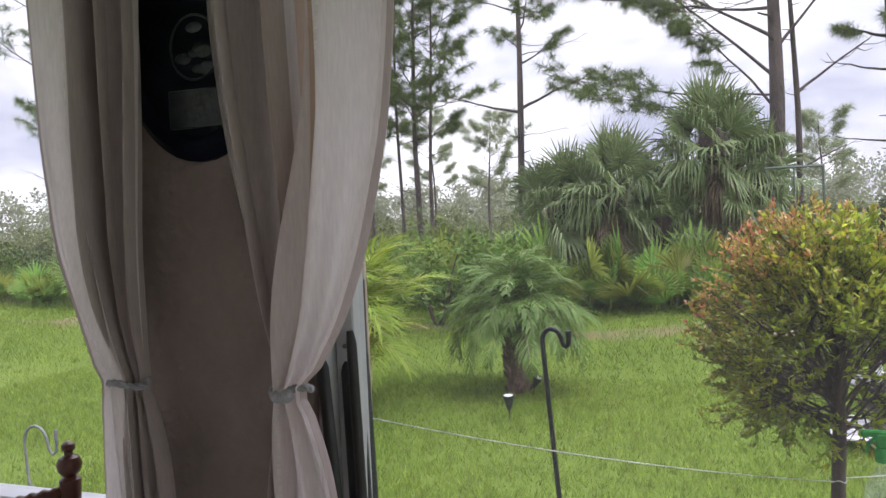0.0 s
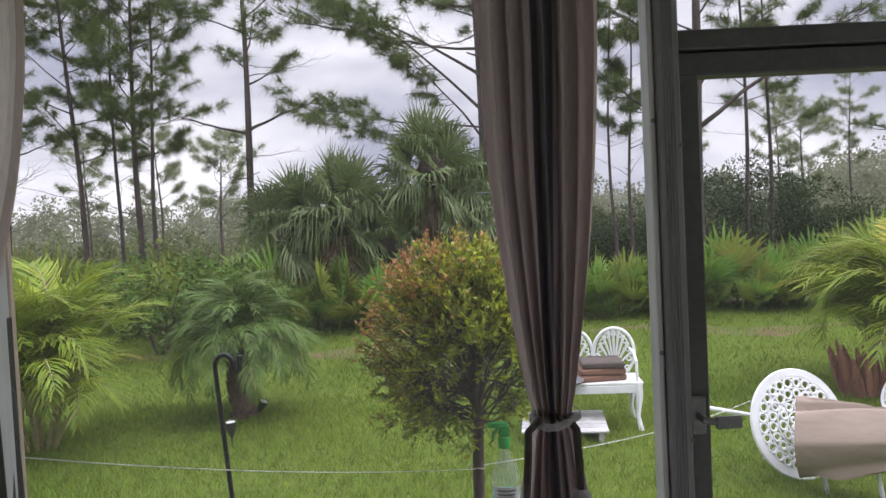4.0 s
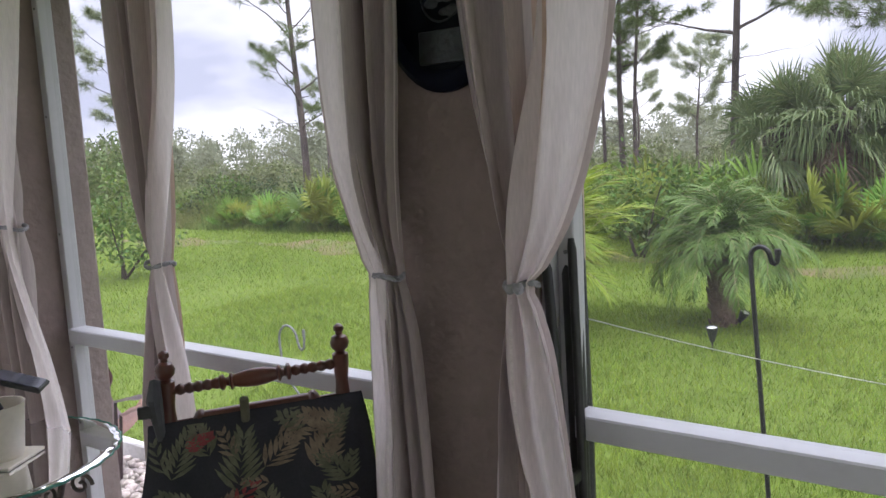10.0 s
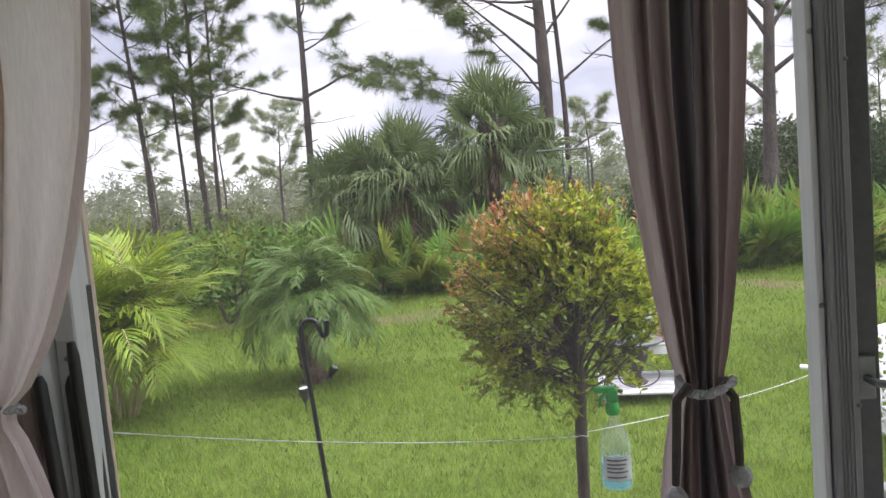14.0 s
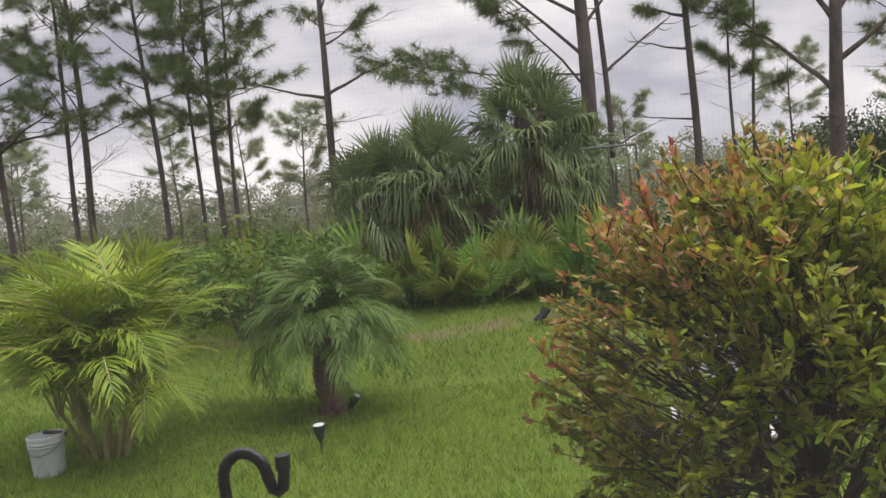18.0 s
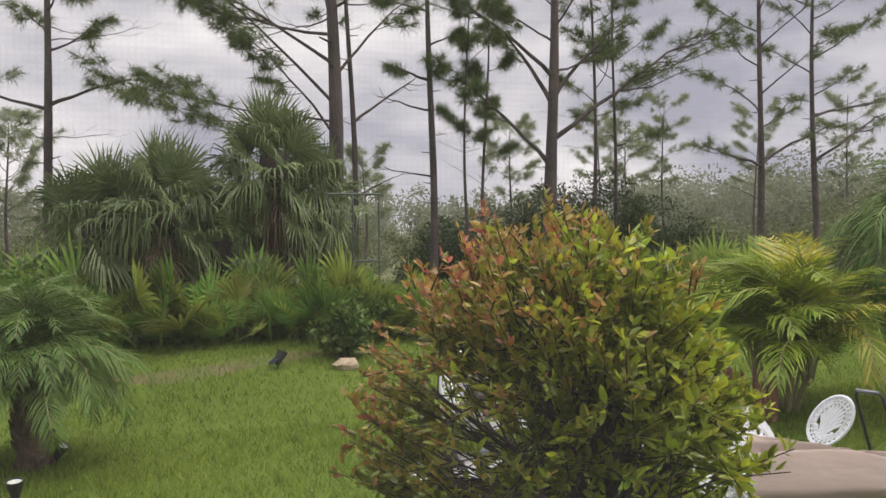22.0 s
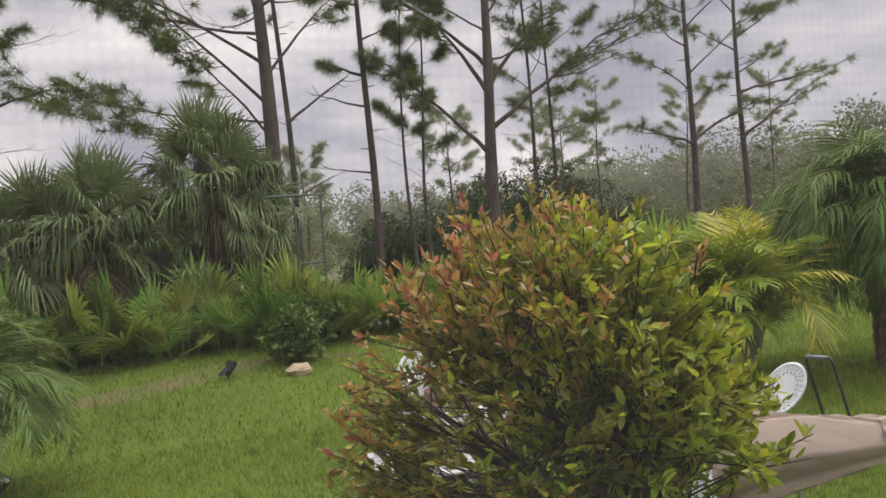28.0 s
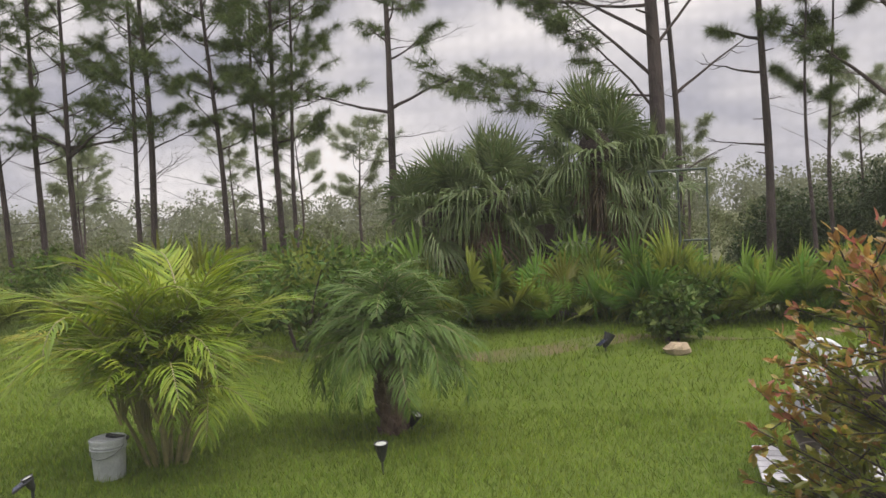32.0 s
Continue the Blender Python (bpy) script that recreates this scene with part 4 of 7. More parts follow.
    for k in range(dead):
        limb(first * R.uniform(0.5, 1.15), R.uniform(0, 360), reach * R.uniform(0.35, 0.85), R.uniform(0.0, 0.7), r0 * 0.11, 6, 0.25, True)
    for k in range(7):
        z = h * R.uniform(0.12, 0.6)
        a = R.uniform(0, 6.28)
        part("stub", Geo().tube([at(z), at(z) + Vector((math.cos(a) * r0 * 2.6, math.sin(a) * r0 * 2.6, R.uniform(0, 0.06)))], [r0 * 0.16, r0 * 0.08], 5), BARK, ob)
    V, F = needle_tufts(spots, seed, needles, tuft, width)
    me = big_mesh("needle_crown", V, F, leaf or NEEDLE)
    part("needle_crown", me, NEEDLE, ob, "clusters of long green needles")
    return ob


def pinnate(L, pairs, leaf, arch, wide, droop, seed, start=0.12, lift=0.35, stem=0.011):
    """A feather frond that runs along +x from the origin and arches over; returns rib and leaflets."""
    R = random.Random(seed)
    pts = []
    for i in range(15):
        s = i / 14
        a = lift - arch * s * s
        prev = pts[-1] if pts else Vector((0, 0, 0))
        pts.append(prev + Vector((math.cos(a) * L / 14, 0.02 * L / 14 * math.sin(i + seed), math.sin(a) * L / 14)) if i else prev)
    rib = Geo().tube(pts, [stem * (1 - 0.8 * i / 14) for i in range(15)], 5)
    V, F = [], []
    for k in range(pairs):
        s = start + (1 - start) * (k + R.random()) / pairs
        f = s * 14
        i = min(13, int(f))
        b = pts[i].lerp(pts[i + 1], f - i)
        d = (pts[i + 1] - pts[i]).normalized()
        up = Vector((0, 1, 0)).cross(d) * -1
        ll = leaf * (0.40 + 0.60 * math.sin(math.pi * min(1, 0.18 + 0.82 * s) ** 0.9)) * (1.0 if s < 0.9 else 0.75)
        for sd in (-1, 1):
            fw = 0.55 + 0.75 * s + R.uniform(-0.15, 0.15)
            way = (Vector((0, sd, 0)) + d * fw + up * R.uniform(-0.05, 0.45)).normalized()
            l1 = ll * R.uniform(0.75, 1.12)
            dr = droop * l1 * R.uniform(0.5, 1.5)
            m1 = b + way * l1 * 0.42 - Vector((0, 0, dr * 0.16))
            m2 = b + way * l1 * 0.74 - Vector((0, 0, dr * 0.52))
            tip = b + way * l1 * 0.96 - Vector((0, 0, dr * 1.05))
            cr = way.cross(up).normalized() * wide * 0.5
            o = len(V)
            V += [b - cr * 0.5, b + cr * 0.5, m1 + cr, m1 - cr, m2 + cr * 0.8, m2 - cr * 0.8, tip]
            F += [(o, o + 1, o + 2), (o, o + 2, o + 3), (o + 3, o + 2, o + 4), (o + 3, o + 4, o + 5), (o + 5, o + 4, o + 6)]
    return rib, big_mesh("leaflets", np.array([tuple(v) for v in V]), np.array(F), ROBEL)


def fronds(parent, kit, n, crown, el_hi, el_lo, seed, mats, scale=(0.85, 1.1), rib_mat=None, spread=0.06, power=1.0, az0=0):
    R = random.Random(seed)
    for k in range(n):
        s = (k + 0.5) / n
        el = el_hi + (el_lo - el_hi) * s ** power + R.uniform(-8, 8)
        az = az0 + k * 137.5 + R.uniform(-14, 14)
        rib, lv = kit[R.randrange(len(kit))]
        sc = R.uniform(*scale)
        m = Matrix.Translation(Vector(crown) + Vector((R.uniform(-spread, spread), R.uniform(-spread, spread), -0.10 * s))) @ Euler((radians(R.uniform(-18, 18)), radians(-el), radians(az))).to_matrix().to_4x4() @ Matrix.Scale(sc, 4)
        f = new("frond", rib)
        f.parent, f.matrix_basis = parent, m
        le = new("leaflets", lv[R.randrange(len(lv))])
        le.parent = f


def frond_kit(specs, leaf_mats, rib_mat):
    kit = []
    for sp in specs:
        rib, lv = pinnate(**sp)
        meshes = []
        for mm in leaf_mats:
            c = lv.copy()
            c.materials.clear()
            c.materials.append(mm)
            meshes.append(c)
        kit.append((rib.mesh("frond", rib_mat), meshes))
    return kit


ROBEL_KIT = frond_kit([dict(L=1.0, pairs=46, leaf=0.24, arch=2.0 + 0.18 * i, wide=0.0095, droop=0.50, seed=i, lift=0.55, stem=0.007) for i in range(5)], [ROBEL], CANE)
WEEP_KIT = frond_kit([dict(L=1.1, pairs=46, leaf=0.27, arch=2.45 + 0.15 * i, wide=0.0105, droop=0.80, seed=10 + i, lift=0.62, stem=0.008) for i in range(4)], [ROBEL], CANE)
ARECA_KIT = frond_kit([dict(L=1.5, pairs=38, leaf=0.36, arch=1.35 + 0.33 * i, wide=0.0150, droop=0.55, seed=20 + i, start=0.24, lift=0.22, stem=0.012) for i in range(5)], [ARECA] * 6 + [ARECAY], CANE)


def date_palm(x, y, seed, trunks, label, n=46, scale=(0.85, 1.1), low=-8, kit=None):
    z0 = zat(x, y) - 0.02
    ob = thing("pygmy_date_palm", label, "palm", (x, y, z0), "garden palms")
    R = random.Random(seed)
    for (tx, ty, tz, r0) in trunks:
        pts = bend((tx * 0.5, ty * 0.5, 0), (tx, ty, tz), 0, 9)
        pts = [p + Vector((0.03 * math.sin(i * 1.1), 0, 0)) * (i / 8) for i, p in enumerate(pts)]
        rr = [r0 * (1.1 - 0.2 * math.sin(i * 0.9) * 0.3) * (1.15 if i > 6 else 1.0) for i in range(9)]
        tr = part("trunk", Geo().tube(pts, rr, 10), BOOT, ob, "rough brown palm trunk with old leaf bases")
        g = Geo()
        for k in range(int(70 * tz / 0.6)):
            s = R.random()
            i = min(7, int(s * 8))
            b = pts[i].lerp(pts[i + 1], s * 8 - i)
            a = R.uniform(0, 2 * math.pi)
            o = Vector((math.cos(a), math.sin(a), 0)) * r0
            g.tube([b + o * 0.85, b + o * 1.2 + Vector((0, 0, 0.045)), b + o * 1.38 + Vector((0, 0, 0.09))], [0.026, 0.021, 0.006], 5)
        part("leaf_bases", g, BOOT, tr, kind="stuff")
        fronds(ob, kit or ROBEL_KIT, n, (tx, ty, tz), 84, low, seed + int(tz * 10) + int(tx * 7), None, scale, power=0.8)
    return ob


def areca(x, y, seed, label, n=30, scale=(0.75, 1.05), canes=10, wide=0.15, top=0.62, low=43):
    z0 = zat(x, y) - 0.02
    ob = thing("areca_palm", label, "palm", (x, y, z0), "garden palms")
    R = random.Random(seed)
    tops = []
    for k in range(canes):
        a = k * 2.4 + R.uniform(-0.3, 0.3)
        rr = wide * math.sqrt((k + 0.5) / canes)
        b = Vector((math.cos(a) * rr, math.sin(a) * rr, 0))
        tpt = b * R.uniform(1.9, 2.7) + Vector((0, 0, top * R.uniform(0.55, 1.1)))
        part("cane", Geo().tube([b, b.lerp(tpt, 0.5) + Vector((0, 0, 0.02)), tpt], [0.019, 0.016, 0.012], 8), CANE, ob, "pale ringed palm cane")
        tops.append(tpt)
    for k, tp in enumerate(tops):
        fronds(ob, ARECA_KIT, max(2, n // canes), tp, 94, low, seed * 7 + k, None, scale, spread=0.03, az0=k * 137.5)
    return ob


def fan_leaf(radius, segs, petiole, el, roll, droop, seed, span=250, wide=0.035):
    """A fan leaf that rises at el degrees towards +x; narrow segments spread from the stalk's end and their tips hang."""
    R = random.Random(seed)
    g = Geo()
    m = Euler((radians(roll), radians(-el), 0)).to_matrix()
    c = m @ Vector((petiole, 0, 0)) - Vector((0, 0, 0.06 * petiole))
    g.tube([(0, 0, 0), c * 0.55 + Vector((0, 0, 0.03)), c], [0.013, 0.009, 0.006], 5)
    down = Vector((0, 0, -1))
    for k in range(segs):
        a = radians(-span / 2 + span * (k + R.uniform(-0.3, 0.3)) / (segs - 1))
        ln = radius * (0.66 + 0.34 * math.cos(a * 0.55)) * R.uniform(0.82, 1.10)
        d = (m @ Vector((math.cos(a), math.sin(a), 0.22 + 0.25 * abs(math.sin(a)))).normalized())
        sd = m @ Vector((-math.sin(a), math.cos(a), 0)) * wide * 0.5
        h = droop * R.uniform(0.6, 1.4)
        p1 = c + d * ln * 0.42 + down * h * ln * 0.05
        p2 = c + d * ln * (0.72 - 0.05 * h) + down * h * ln * 0.24
        p3 = c + d * ln * (0.98 - 0.26 * min(1.6, h)) + down * h * ln * 0.66
        q = m @ Vector((0, 0, wide * 0.22))
        g.add([c, p1 + sd - q, p1 + q, p1 - sd - q, p2 + sd * 0.62, p2 - sd * 0.62, p3],
              [(0, 1, 2), (0, 2, 3), (1, 4, 2), (2, 4, 5), (2, 5, 3), (4, 6, 5)])
    return g


# fans by how far they have sunk: upright spears, spreading, level, hanging
SABAL_EL = ((76, 0.12), (54, 0.34), (30, 0.72), (6, 1.05), (-22, 1.3))
SABAL_FAN = [[fan_leaf(0.84, 34, 0.60, el + 7 * (i - 1), (-42, 8, 40)[i], dr, 40 + i + 5 * int(el), wide=0.035).mesh("fan_leaf", SABAL, False) for i in range(3)] for el, dr in SABAL_EL]
SABAL_OLD = [fan_leaf(0.66, 20, 0.5, -55 - 12 * i, 30 * i - 20, 1.0, 50 + i, wide=0.042).mesh("fan_leaf", SABALDEAD, False) for i in range(3)]
SAW_FAN = [fan_leaf(0.46, 21, 0.36, el, ro, 0.16, 60 + i, span=230, wide=0.038).mesh("fan_leaf", PALMETTO, False) for i, (el, ro) in enumerate(((80, 10), (64, -35), (50, 30), (36, -12), (70, 45), (24, 20)))]


def sabal(x, y, crown, seed, n=30, scale=(0.85, 1.1), label="cabbage palm with drooping grey-green fan leaves", old=9):
    z0 = zat(x, y) - 0.05
    ob = thing("cabbage_palm", label, "palm", (x, y, z0), "cabbage palms")
    R = random.Random(seed)
    part("trunk", Geo().tube([(0, 0, 0), (0.03, 0, crown * 0.5), (0, 0, crown - 0.12), (0, 0, crown + 0.1)], [0.17, 0.15, 0.16, 0.03], 10), BOOT, ob, "brown fibrous palm trunk")
    # fibre mass in a dark twig colour, standing for shade inside the crown
    part("crown_fibre", Geo().sphere((0, 0, crown - 0.10), 0.27, 14, 10, (1, 1, 1.25)), TWIG, ob, "fibre and leaf bases, darkened for the crown's shaded hollow")
    for k in range(n + old):
        s = (k + 0.5) / n
        me = R.choice(SABAL_OLD) if k >= n else R.choice(SABAL_FAN[min(4, int(5 * s ** 0.85 + R.uniform(-0.5, 0.5)))] if s > 0.1 else SABAL_FAN[0])
        m = Matrix.Translation((R.uniform(-.08, .08), R.uniform(-.08, .08), crown - 0.16 * min(1, s) + R.uniform(-.05, .05))) @ Euler((radians(R.uniform(-9, 9)), radians(R.uniform(-9, 9)), radians(k * 137.5 + R.uniform(-25, 25)))).to_matrix().to_4x4() @ Matrix.Scale(R.uniform(*scale), 4)
        part("fan_leaf", me, None, ob, m=m)
    return ob


def saw_palmetto(seed, n=13):
    ob = thing("saw_palmetto", "low saw palmetto with stiff bright green fans", "palmetto", (0, 0, 0), "saw palmettos on the bank")
    R = random.Random(seed)
    for k in range(n):
        m = Matrix.Translation((R.uniform(-.22, .22), R.uniform(-.22, .22), R.uniform(0, 0.18))) @ Euler((0, 0, radians(k * 137.5 + R.uniform(-20, 20)))).to_matrix().to_4x4() @ Matrix.Scale(R.uniform(0.85, 1.5), 4)
        part("fan_leaf", SAW_FAN[R.randrange(6)], None, ob, m=m)
    return ob


def shrub(name, x, y, rx, ry, h, seed, material, label, leaf=0.09, per=26, clumps=26, category="shrub", stems=5, group="wild shrubs", base=None, flat=0.5):
    R = random.Random(seed)
    z0 = zat(x, y) if base is None else base
    ob = thing(name, label, category, (x, y, z0), group)
    g = Geo()
    cs, rs = [], []
    for k in range(clumps):
        a = R.uniform(0, 2 * math.pi)
        q = math.sqrt(R.random())
        zz = h * (0.18 + 0.75 * R.random() * (1 - 0.45 * q))
        cs.append((rx * q * math.cos(a), ry * q * math.sin(a), zz))
        s = R.uniform(0.16, 0.30) * min(rx, h) * 1.1
        rs.append((s * 1.15, s * 1.15, s))
    for k in range(stems):
        c = Vector(cs[k * len(cs) // stems])
        g.tube([(R.uniform(-.1, .1), R.uniform(-.1, .1), -0.03), c * 0.5 + Vector((0, 0, 0.1)), c], [0.022, 0.015, 0.006], 5)
    part("stems", g, TWIG, ob)
    V, F = leaf_cloud(cs, rs, per, leaf, seed, flat=flat)
    part("foliage", big_mesh("foliage", V, F, material), material, ob)
    return ob


# the pines, from the far side of the lawn to the right
P = pine
P(-13.0, 13.3, 8.6, 0.105, 1, (-0.45, 0.3), 2.2, 20, 1.9, dead=3, label="slim pine with low bare twigs and an open crown")
P(-11.6, 15.4, 9.0, 0.067, 2, (-0.35, 0.0), 3.1, 20, 1.73, dead=7)
P(-11.0, 15.6, 9.6, 0.074, 3, (-0.15, 0.0), 3.1, 20, 1.73, dead=7)
P(-10.1, 15.4, 8.8, 0.074, 4, (-0.25, 0.2), 3.1, 20, 1.82, big=((3.5, 60, 1.5, 0.35, 0.04), (3.3, 340, 1.9, 0.6, 0.04), (3.5, 190, 1.1, 0.5, 0.04)), dead=7)
P(-8.5, 15.2, 9.2, 0.057, 5, (-0.10, 0.0), 3.1, 18, 1.52, dead=7)
P(-8.2, 15.1, 9.4, 0.081, 6, (-0.10, 0.1), 3.1, 26, 1.92, dead=7)
P(-6.7, 15.2, 9.0, 0.067, 7, (-0.25, 0.1), 3.1, 27, 1.73, dead=7)
P(-6.1, 15.6, 8.0, 0.047, 8, (0.05, 0.0), 3.1, 19, 1.22, dead=7)
P(-5.6, 15.4, 8.6, 0.074, 9, (-0.05, 0.1), 3.1, 30, 1.92, dead=7)
P(-5.3, 15.3, 7.6, 0.053, 10, (0.10, 0.1), 3.1, 22, 1.62, dead=7)
P(-3.0, 14.3, 8.8, 0.085, 11, (-0.12, 0.0), 4.3, 17, 1.8, big=((3.55, 195, 1.35, 0.35, 0.03, 4, 0.5, True), (3.6, 20, 1.25, 0.55, 0.03, 4, 0.5, True)), label="pine trunk rising behind the cabbage palms")
P(1.42, 13.6, 9.4, 0.158, 12, (-0.17, 0.0), 4.9, 16, 2.6, big=((3.10, 174, 1.5, 1.7, 0.023, 12, 0.35), (2.75, 190, 2.7, 0.75, 0.016, 14, 0.45), (3.35, 168, 3.3, 0.55, 0.018, 16, 0.4), (3.65, 182, 2.5, 2.0, 0.027, 18, 0.25), (4.15, 95, 1.4, 1.9, 0.031), (4.1, 10, 1.4, 1.5, 0.027), (4.3, 170, 3.0, 1.7, 0.028, 18, 0.25), (4.8, 184, 3.3, 0.6, 0.025, 18, 0.2)), dead=1, needles=74, label="large old pine with long limbs over the palms")
P(1.78, 14.0, 9.0, 0.065, 13, (-0.17, 0.0), 5.2, 11, 1.82, big=((2.1, 20, 0.75, 0.4, 0.025, 3, 0.5, True), (3.4, 30, 1.5, 1.0, 0.028, 4, 0.4, True)), dead=3)
P(3.28, 14.6, 9.2, 0.082, 14, (-0.00, 0.0), 4.8, 10, 1.56, big=((3.75, 185, 1.0, 0.2, 0.022, 3, 0.6, True), (2.55, 175, 0.9, 0.15, 0.02, 3, 0.6, True), (4.3, 180, 0.7, 0.2, 0.03)), dead=1)
P(3.95, 14.5, 6.0, 0.039, 15, (-0.00, 0.0), 3.0, 10, 0.9)
P(4.45, 15.0, 6.2, 0.043, 16, (-0.00, 0.0), 2.8, 10, 0.9)
P(5.55, 14.4, 9.0, 0.145, 17, (-0.00, 0.0), 4.4, 14, 2.0, big=((2.75, 175, 1.8, 1.7, 0.042, 10, 0.4), (3.2, 5, 3.4, 2.3, 0.05, 14, 0.35), (3.9, 150, 1.1, 1.6, 0.045, 8), (4.0, 20, 1.6, 1.6, 0.045, 9), (4.4, 178, 2.0, 1.4, 0.04, 10)), dead=1, label="sturdy pine with wide forking limbs")
P(6.9, 15.4, 8.2, 0.052, 18, (-0.00, 0.0), 3.6, 12, 1.43)
P(7.5, 15.6, 7.4, 0.052, 19, (-0.00, 0.0), 3.0, 12, 1.56)
P(10.6, 15.0, 9.0, 0.086, 20, (-0.00, 0.0), 3.4, 15, 2.21, big=((2.9, 190, 1.6, 0.4, 0.035), (2.95, 0, 1.8, 0.9, 0.04)))
P(12.0, 15.0, 8.6, 0.082, 21, (-0.00, 0.0), 4.4, 13, 2.08, big=((3.1, 350, 2.0, 1.2, 0.035), (4.1, 355, 2.3, 0.5, 0.035)))
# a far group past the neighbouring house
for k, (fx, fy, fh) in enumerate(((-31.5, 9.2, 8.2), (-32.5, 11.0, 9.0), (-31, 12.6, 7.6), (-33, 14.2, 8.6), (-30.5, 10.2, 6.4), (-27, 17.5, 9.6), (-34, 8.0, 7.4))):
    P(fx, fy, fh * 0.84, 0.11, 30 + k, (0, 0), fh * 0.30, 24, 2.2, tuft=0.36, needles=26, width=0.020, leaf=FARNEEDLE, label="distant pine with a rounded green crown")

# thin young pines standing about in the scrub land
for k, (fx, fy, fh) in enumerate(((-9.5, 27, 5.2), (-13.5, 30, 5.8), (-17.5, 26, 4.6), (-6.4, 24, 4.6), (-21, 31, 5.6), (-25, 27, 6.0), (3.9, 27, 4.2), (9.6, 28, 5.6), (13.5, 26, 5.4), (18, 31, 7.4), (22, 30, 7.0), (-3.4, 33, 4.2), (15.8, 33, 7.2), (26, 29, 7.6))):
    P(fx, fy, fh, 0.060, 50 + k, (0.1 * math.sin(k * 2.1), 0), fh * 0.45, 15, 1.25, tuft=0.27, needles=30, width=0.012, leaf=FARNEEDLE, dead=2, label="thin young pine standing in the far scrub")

# palms in the lawn
date_palm(-1.70, 7.90, 3, ((0.02, 0, 0.73, 0.115),), "bushy pygmy date palm on a short rough trunk", n=84, scale=(0.84, 1.18), low=-9)
areca(-3.38, 7.02, 4, "yellow-green areca palm clump on pale canes", n=98, scale=(0.58, 1.22), canes=15, top=0.48, low=47)
date_palm(6.95, 7.25, 6, ((-0.16, 0.15, 1.56, 0.062), (0.24, -0.22, 1.34, 0.070)), "tall double-trunked pygmy date palm in the lawn", n=62, scale=(1.05, 1.45), low=-32, kit=WEEP_KIT)
areca(5.25, 7.75, 9, "areca palm clump beside a cut stump", n=96, scale=(0.66, 1.18), canes=12, top=0.62, low=42)

# cabbage palms and saw palmetto on the bank
sabal(-2.05, 12.9, 1.75, 71, 34, (0.85, 1.02))
sabal(-1.20, 12.7, 1.90, 72, 34, (0.80, 1.05))
sabal(0.42, 13.1, 2.62, 73, 36, (0.85, 1.05), old=18)
sabal(-0.40, 12.8, 1.35, 74, 26, (0.75, 0.95), old=12)
sabal(1.0, 13.2, 1.95, 75, 24, (0.75, 0.95), old=16)
RR = random.Random(5)
saws = [saw_palmetto(80 + i) for i in range(3)]
spots = []
for k in range(140):
    px = RR.uniform(-2.4, 6.5) if k < 80 else RR.choice((RR.uniform(-15, -3), RR.uniform(-11, -3), RR.uniform(6, 12)))
    py = 11.75 + abs(RR.gauss(0, 0.55)) + (0.4 if px < -3 else 0)
    spots.append((px, py))
for k, (px, py) in enumerate(spots):
    m = pose(px, py, zat(px, py), 0, 0, RR.uniform(0, 360)) @ Matrix.Scale(RR.uniform(0.70, 1.15) if px > -2.6 else RR.uniform(0.75, 1.25), 4)
    if k < 3:
        saws[k].matrix_basis = m
    else:
        copy_thing(saws[k % 3], m)

# wild shrubs and scrub behind the bank
for k in range(34):
    sx = RR.uniform(-20, 14)
    if -2.6 < sx < 1.6 and RR.random() < 0.7:
        continue
    sy = RR.uniform(12.9, 16.5)
    hgt = RR.uniform(0.7, 1.7) * (0.75 if sx > -2 else 1)
    shrub("wild_shrub", sx, sy, RR.uniform(0.6, 1.2), RR.uniform(0.5, 0.9), hgt, 200 + k, SHRUB if RR.random() < 0.7 else DARKLEAF, "wild green shrub among the scrub", leaf=0.10, per=24, clumps=24)
for k, (sx, sy, hh, rr) in enumerate(((5.0, 16.4, 2.2, 1.3), (6.4, 16.0, 2.9, 1.2), (7.6, 16.2, 3.3, 1.1), (4.1, 16.8, 1.9, 1.0), (8.8, 16.2, 2.5, 1.0), (10.0, 16.6, 2.0, 1.0))):
    shrub("oak_shrub", sx, sy, rr, rr * 0.8, hh, 260 + k, DARKLEAF, "dark scrub oak behind the pines", leaf=0.072, per=150, clumps=60)
for k, (sx, sy, hh, rr, mm) in enumerate(((-9.6, 13.6, 1.55, 0.75, SHRUB), (-3.6, 10.9, 1.75, 0.9, SHRUB), (-2.6, 11.4, 1.4, 0.7, SHRUB), (-5.1, 11.9, 1.3, 0.9, SHRUB), (1.12, 10.75, 0.80, 0.30, SHRUB), (1.45, 11.6, 0.85, 0.4, SHRUB), (16.4, 10.4, 1.6, 1.3, SHRUB), (18.8, 11.5, 1.8, 1.6, DARKLEAF), (14.6, 13.6, 1.7, 1.8, DARKLEAF), (-11.9, 7.5, 2.2, 0.95, SHRUB))):
    shrub("garden_shrub", sx, sy, rr, rr * 0.9, hh, 280 + k, mm, "rounded green shrub at the lawn edge", leaf=0.10, per=44, clumps=40)


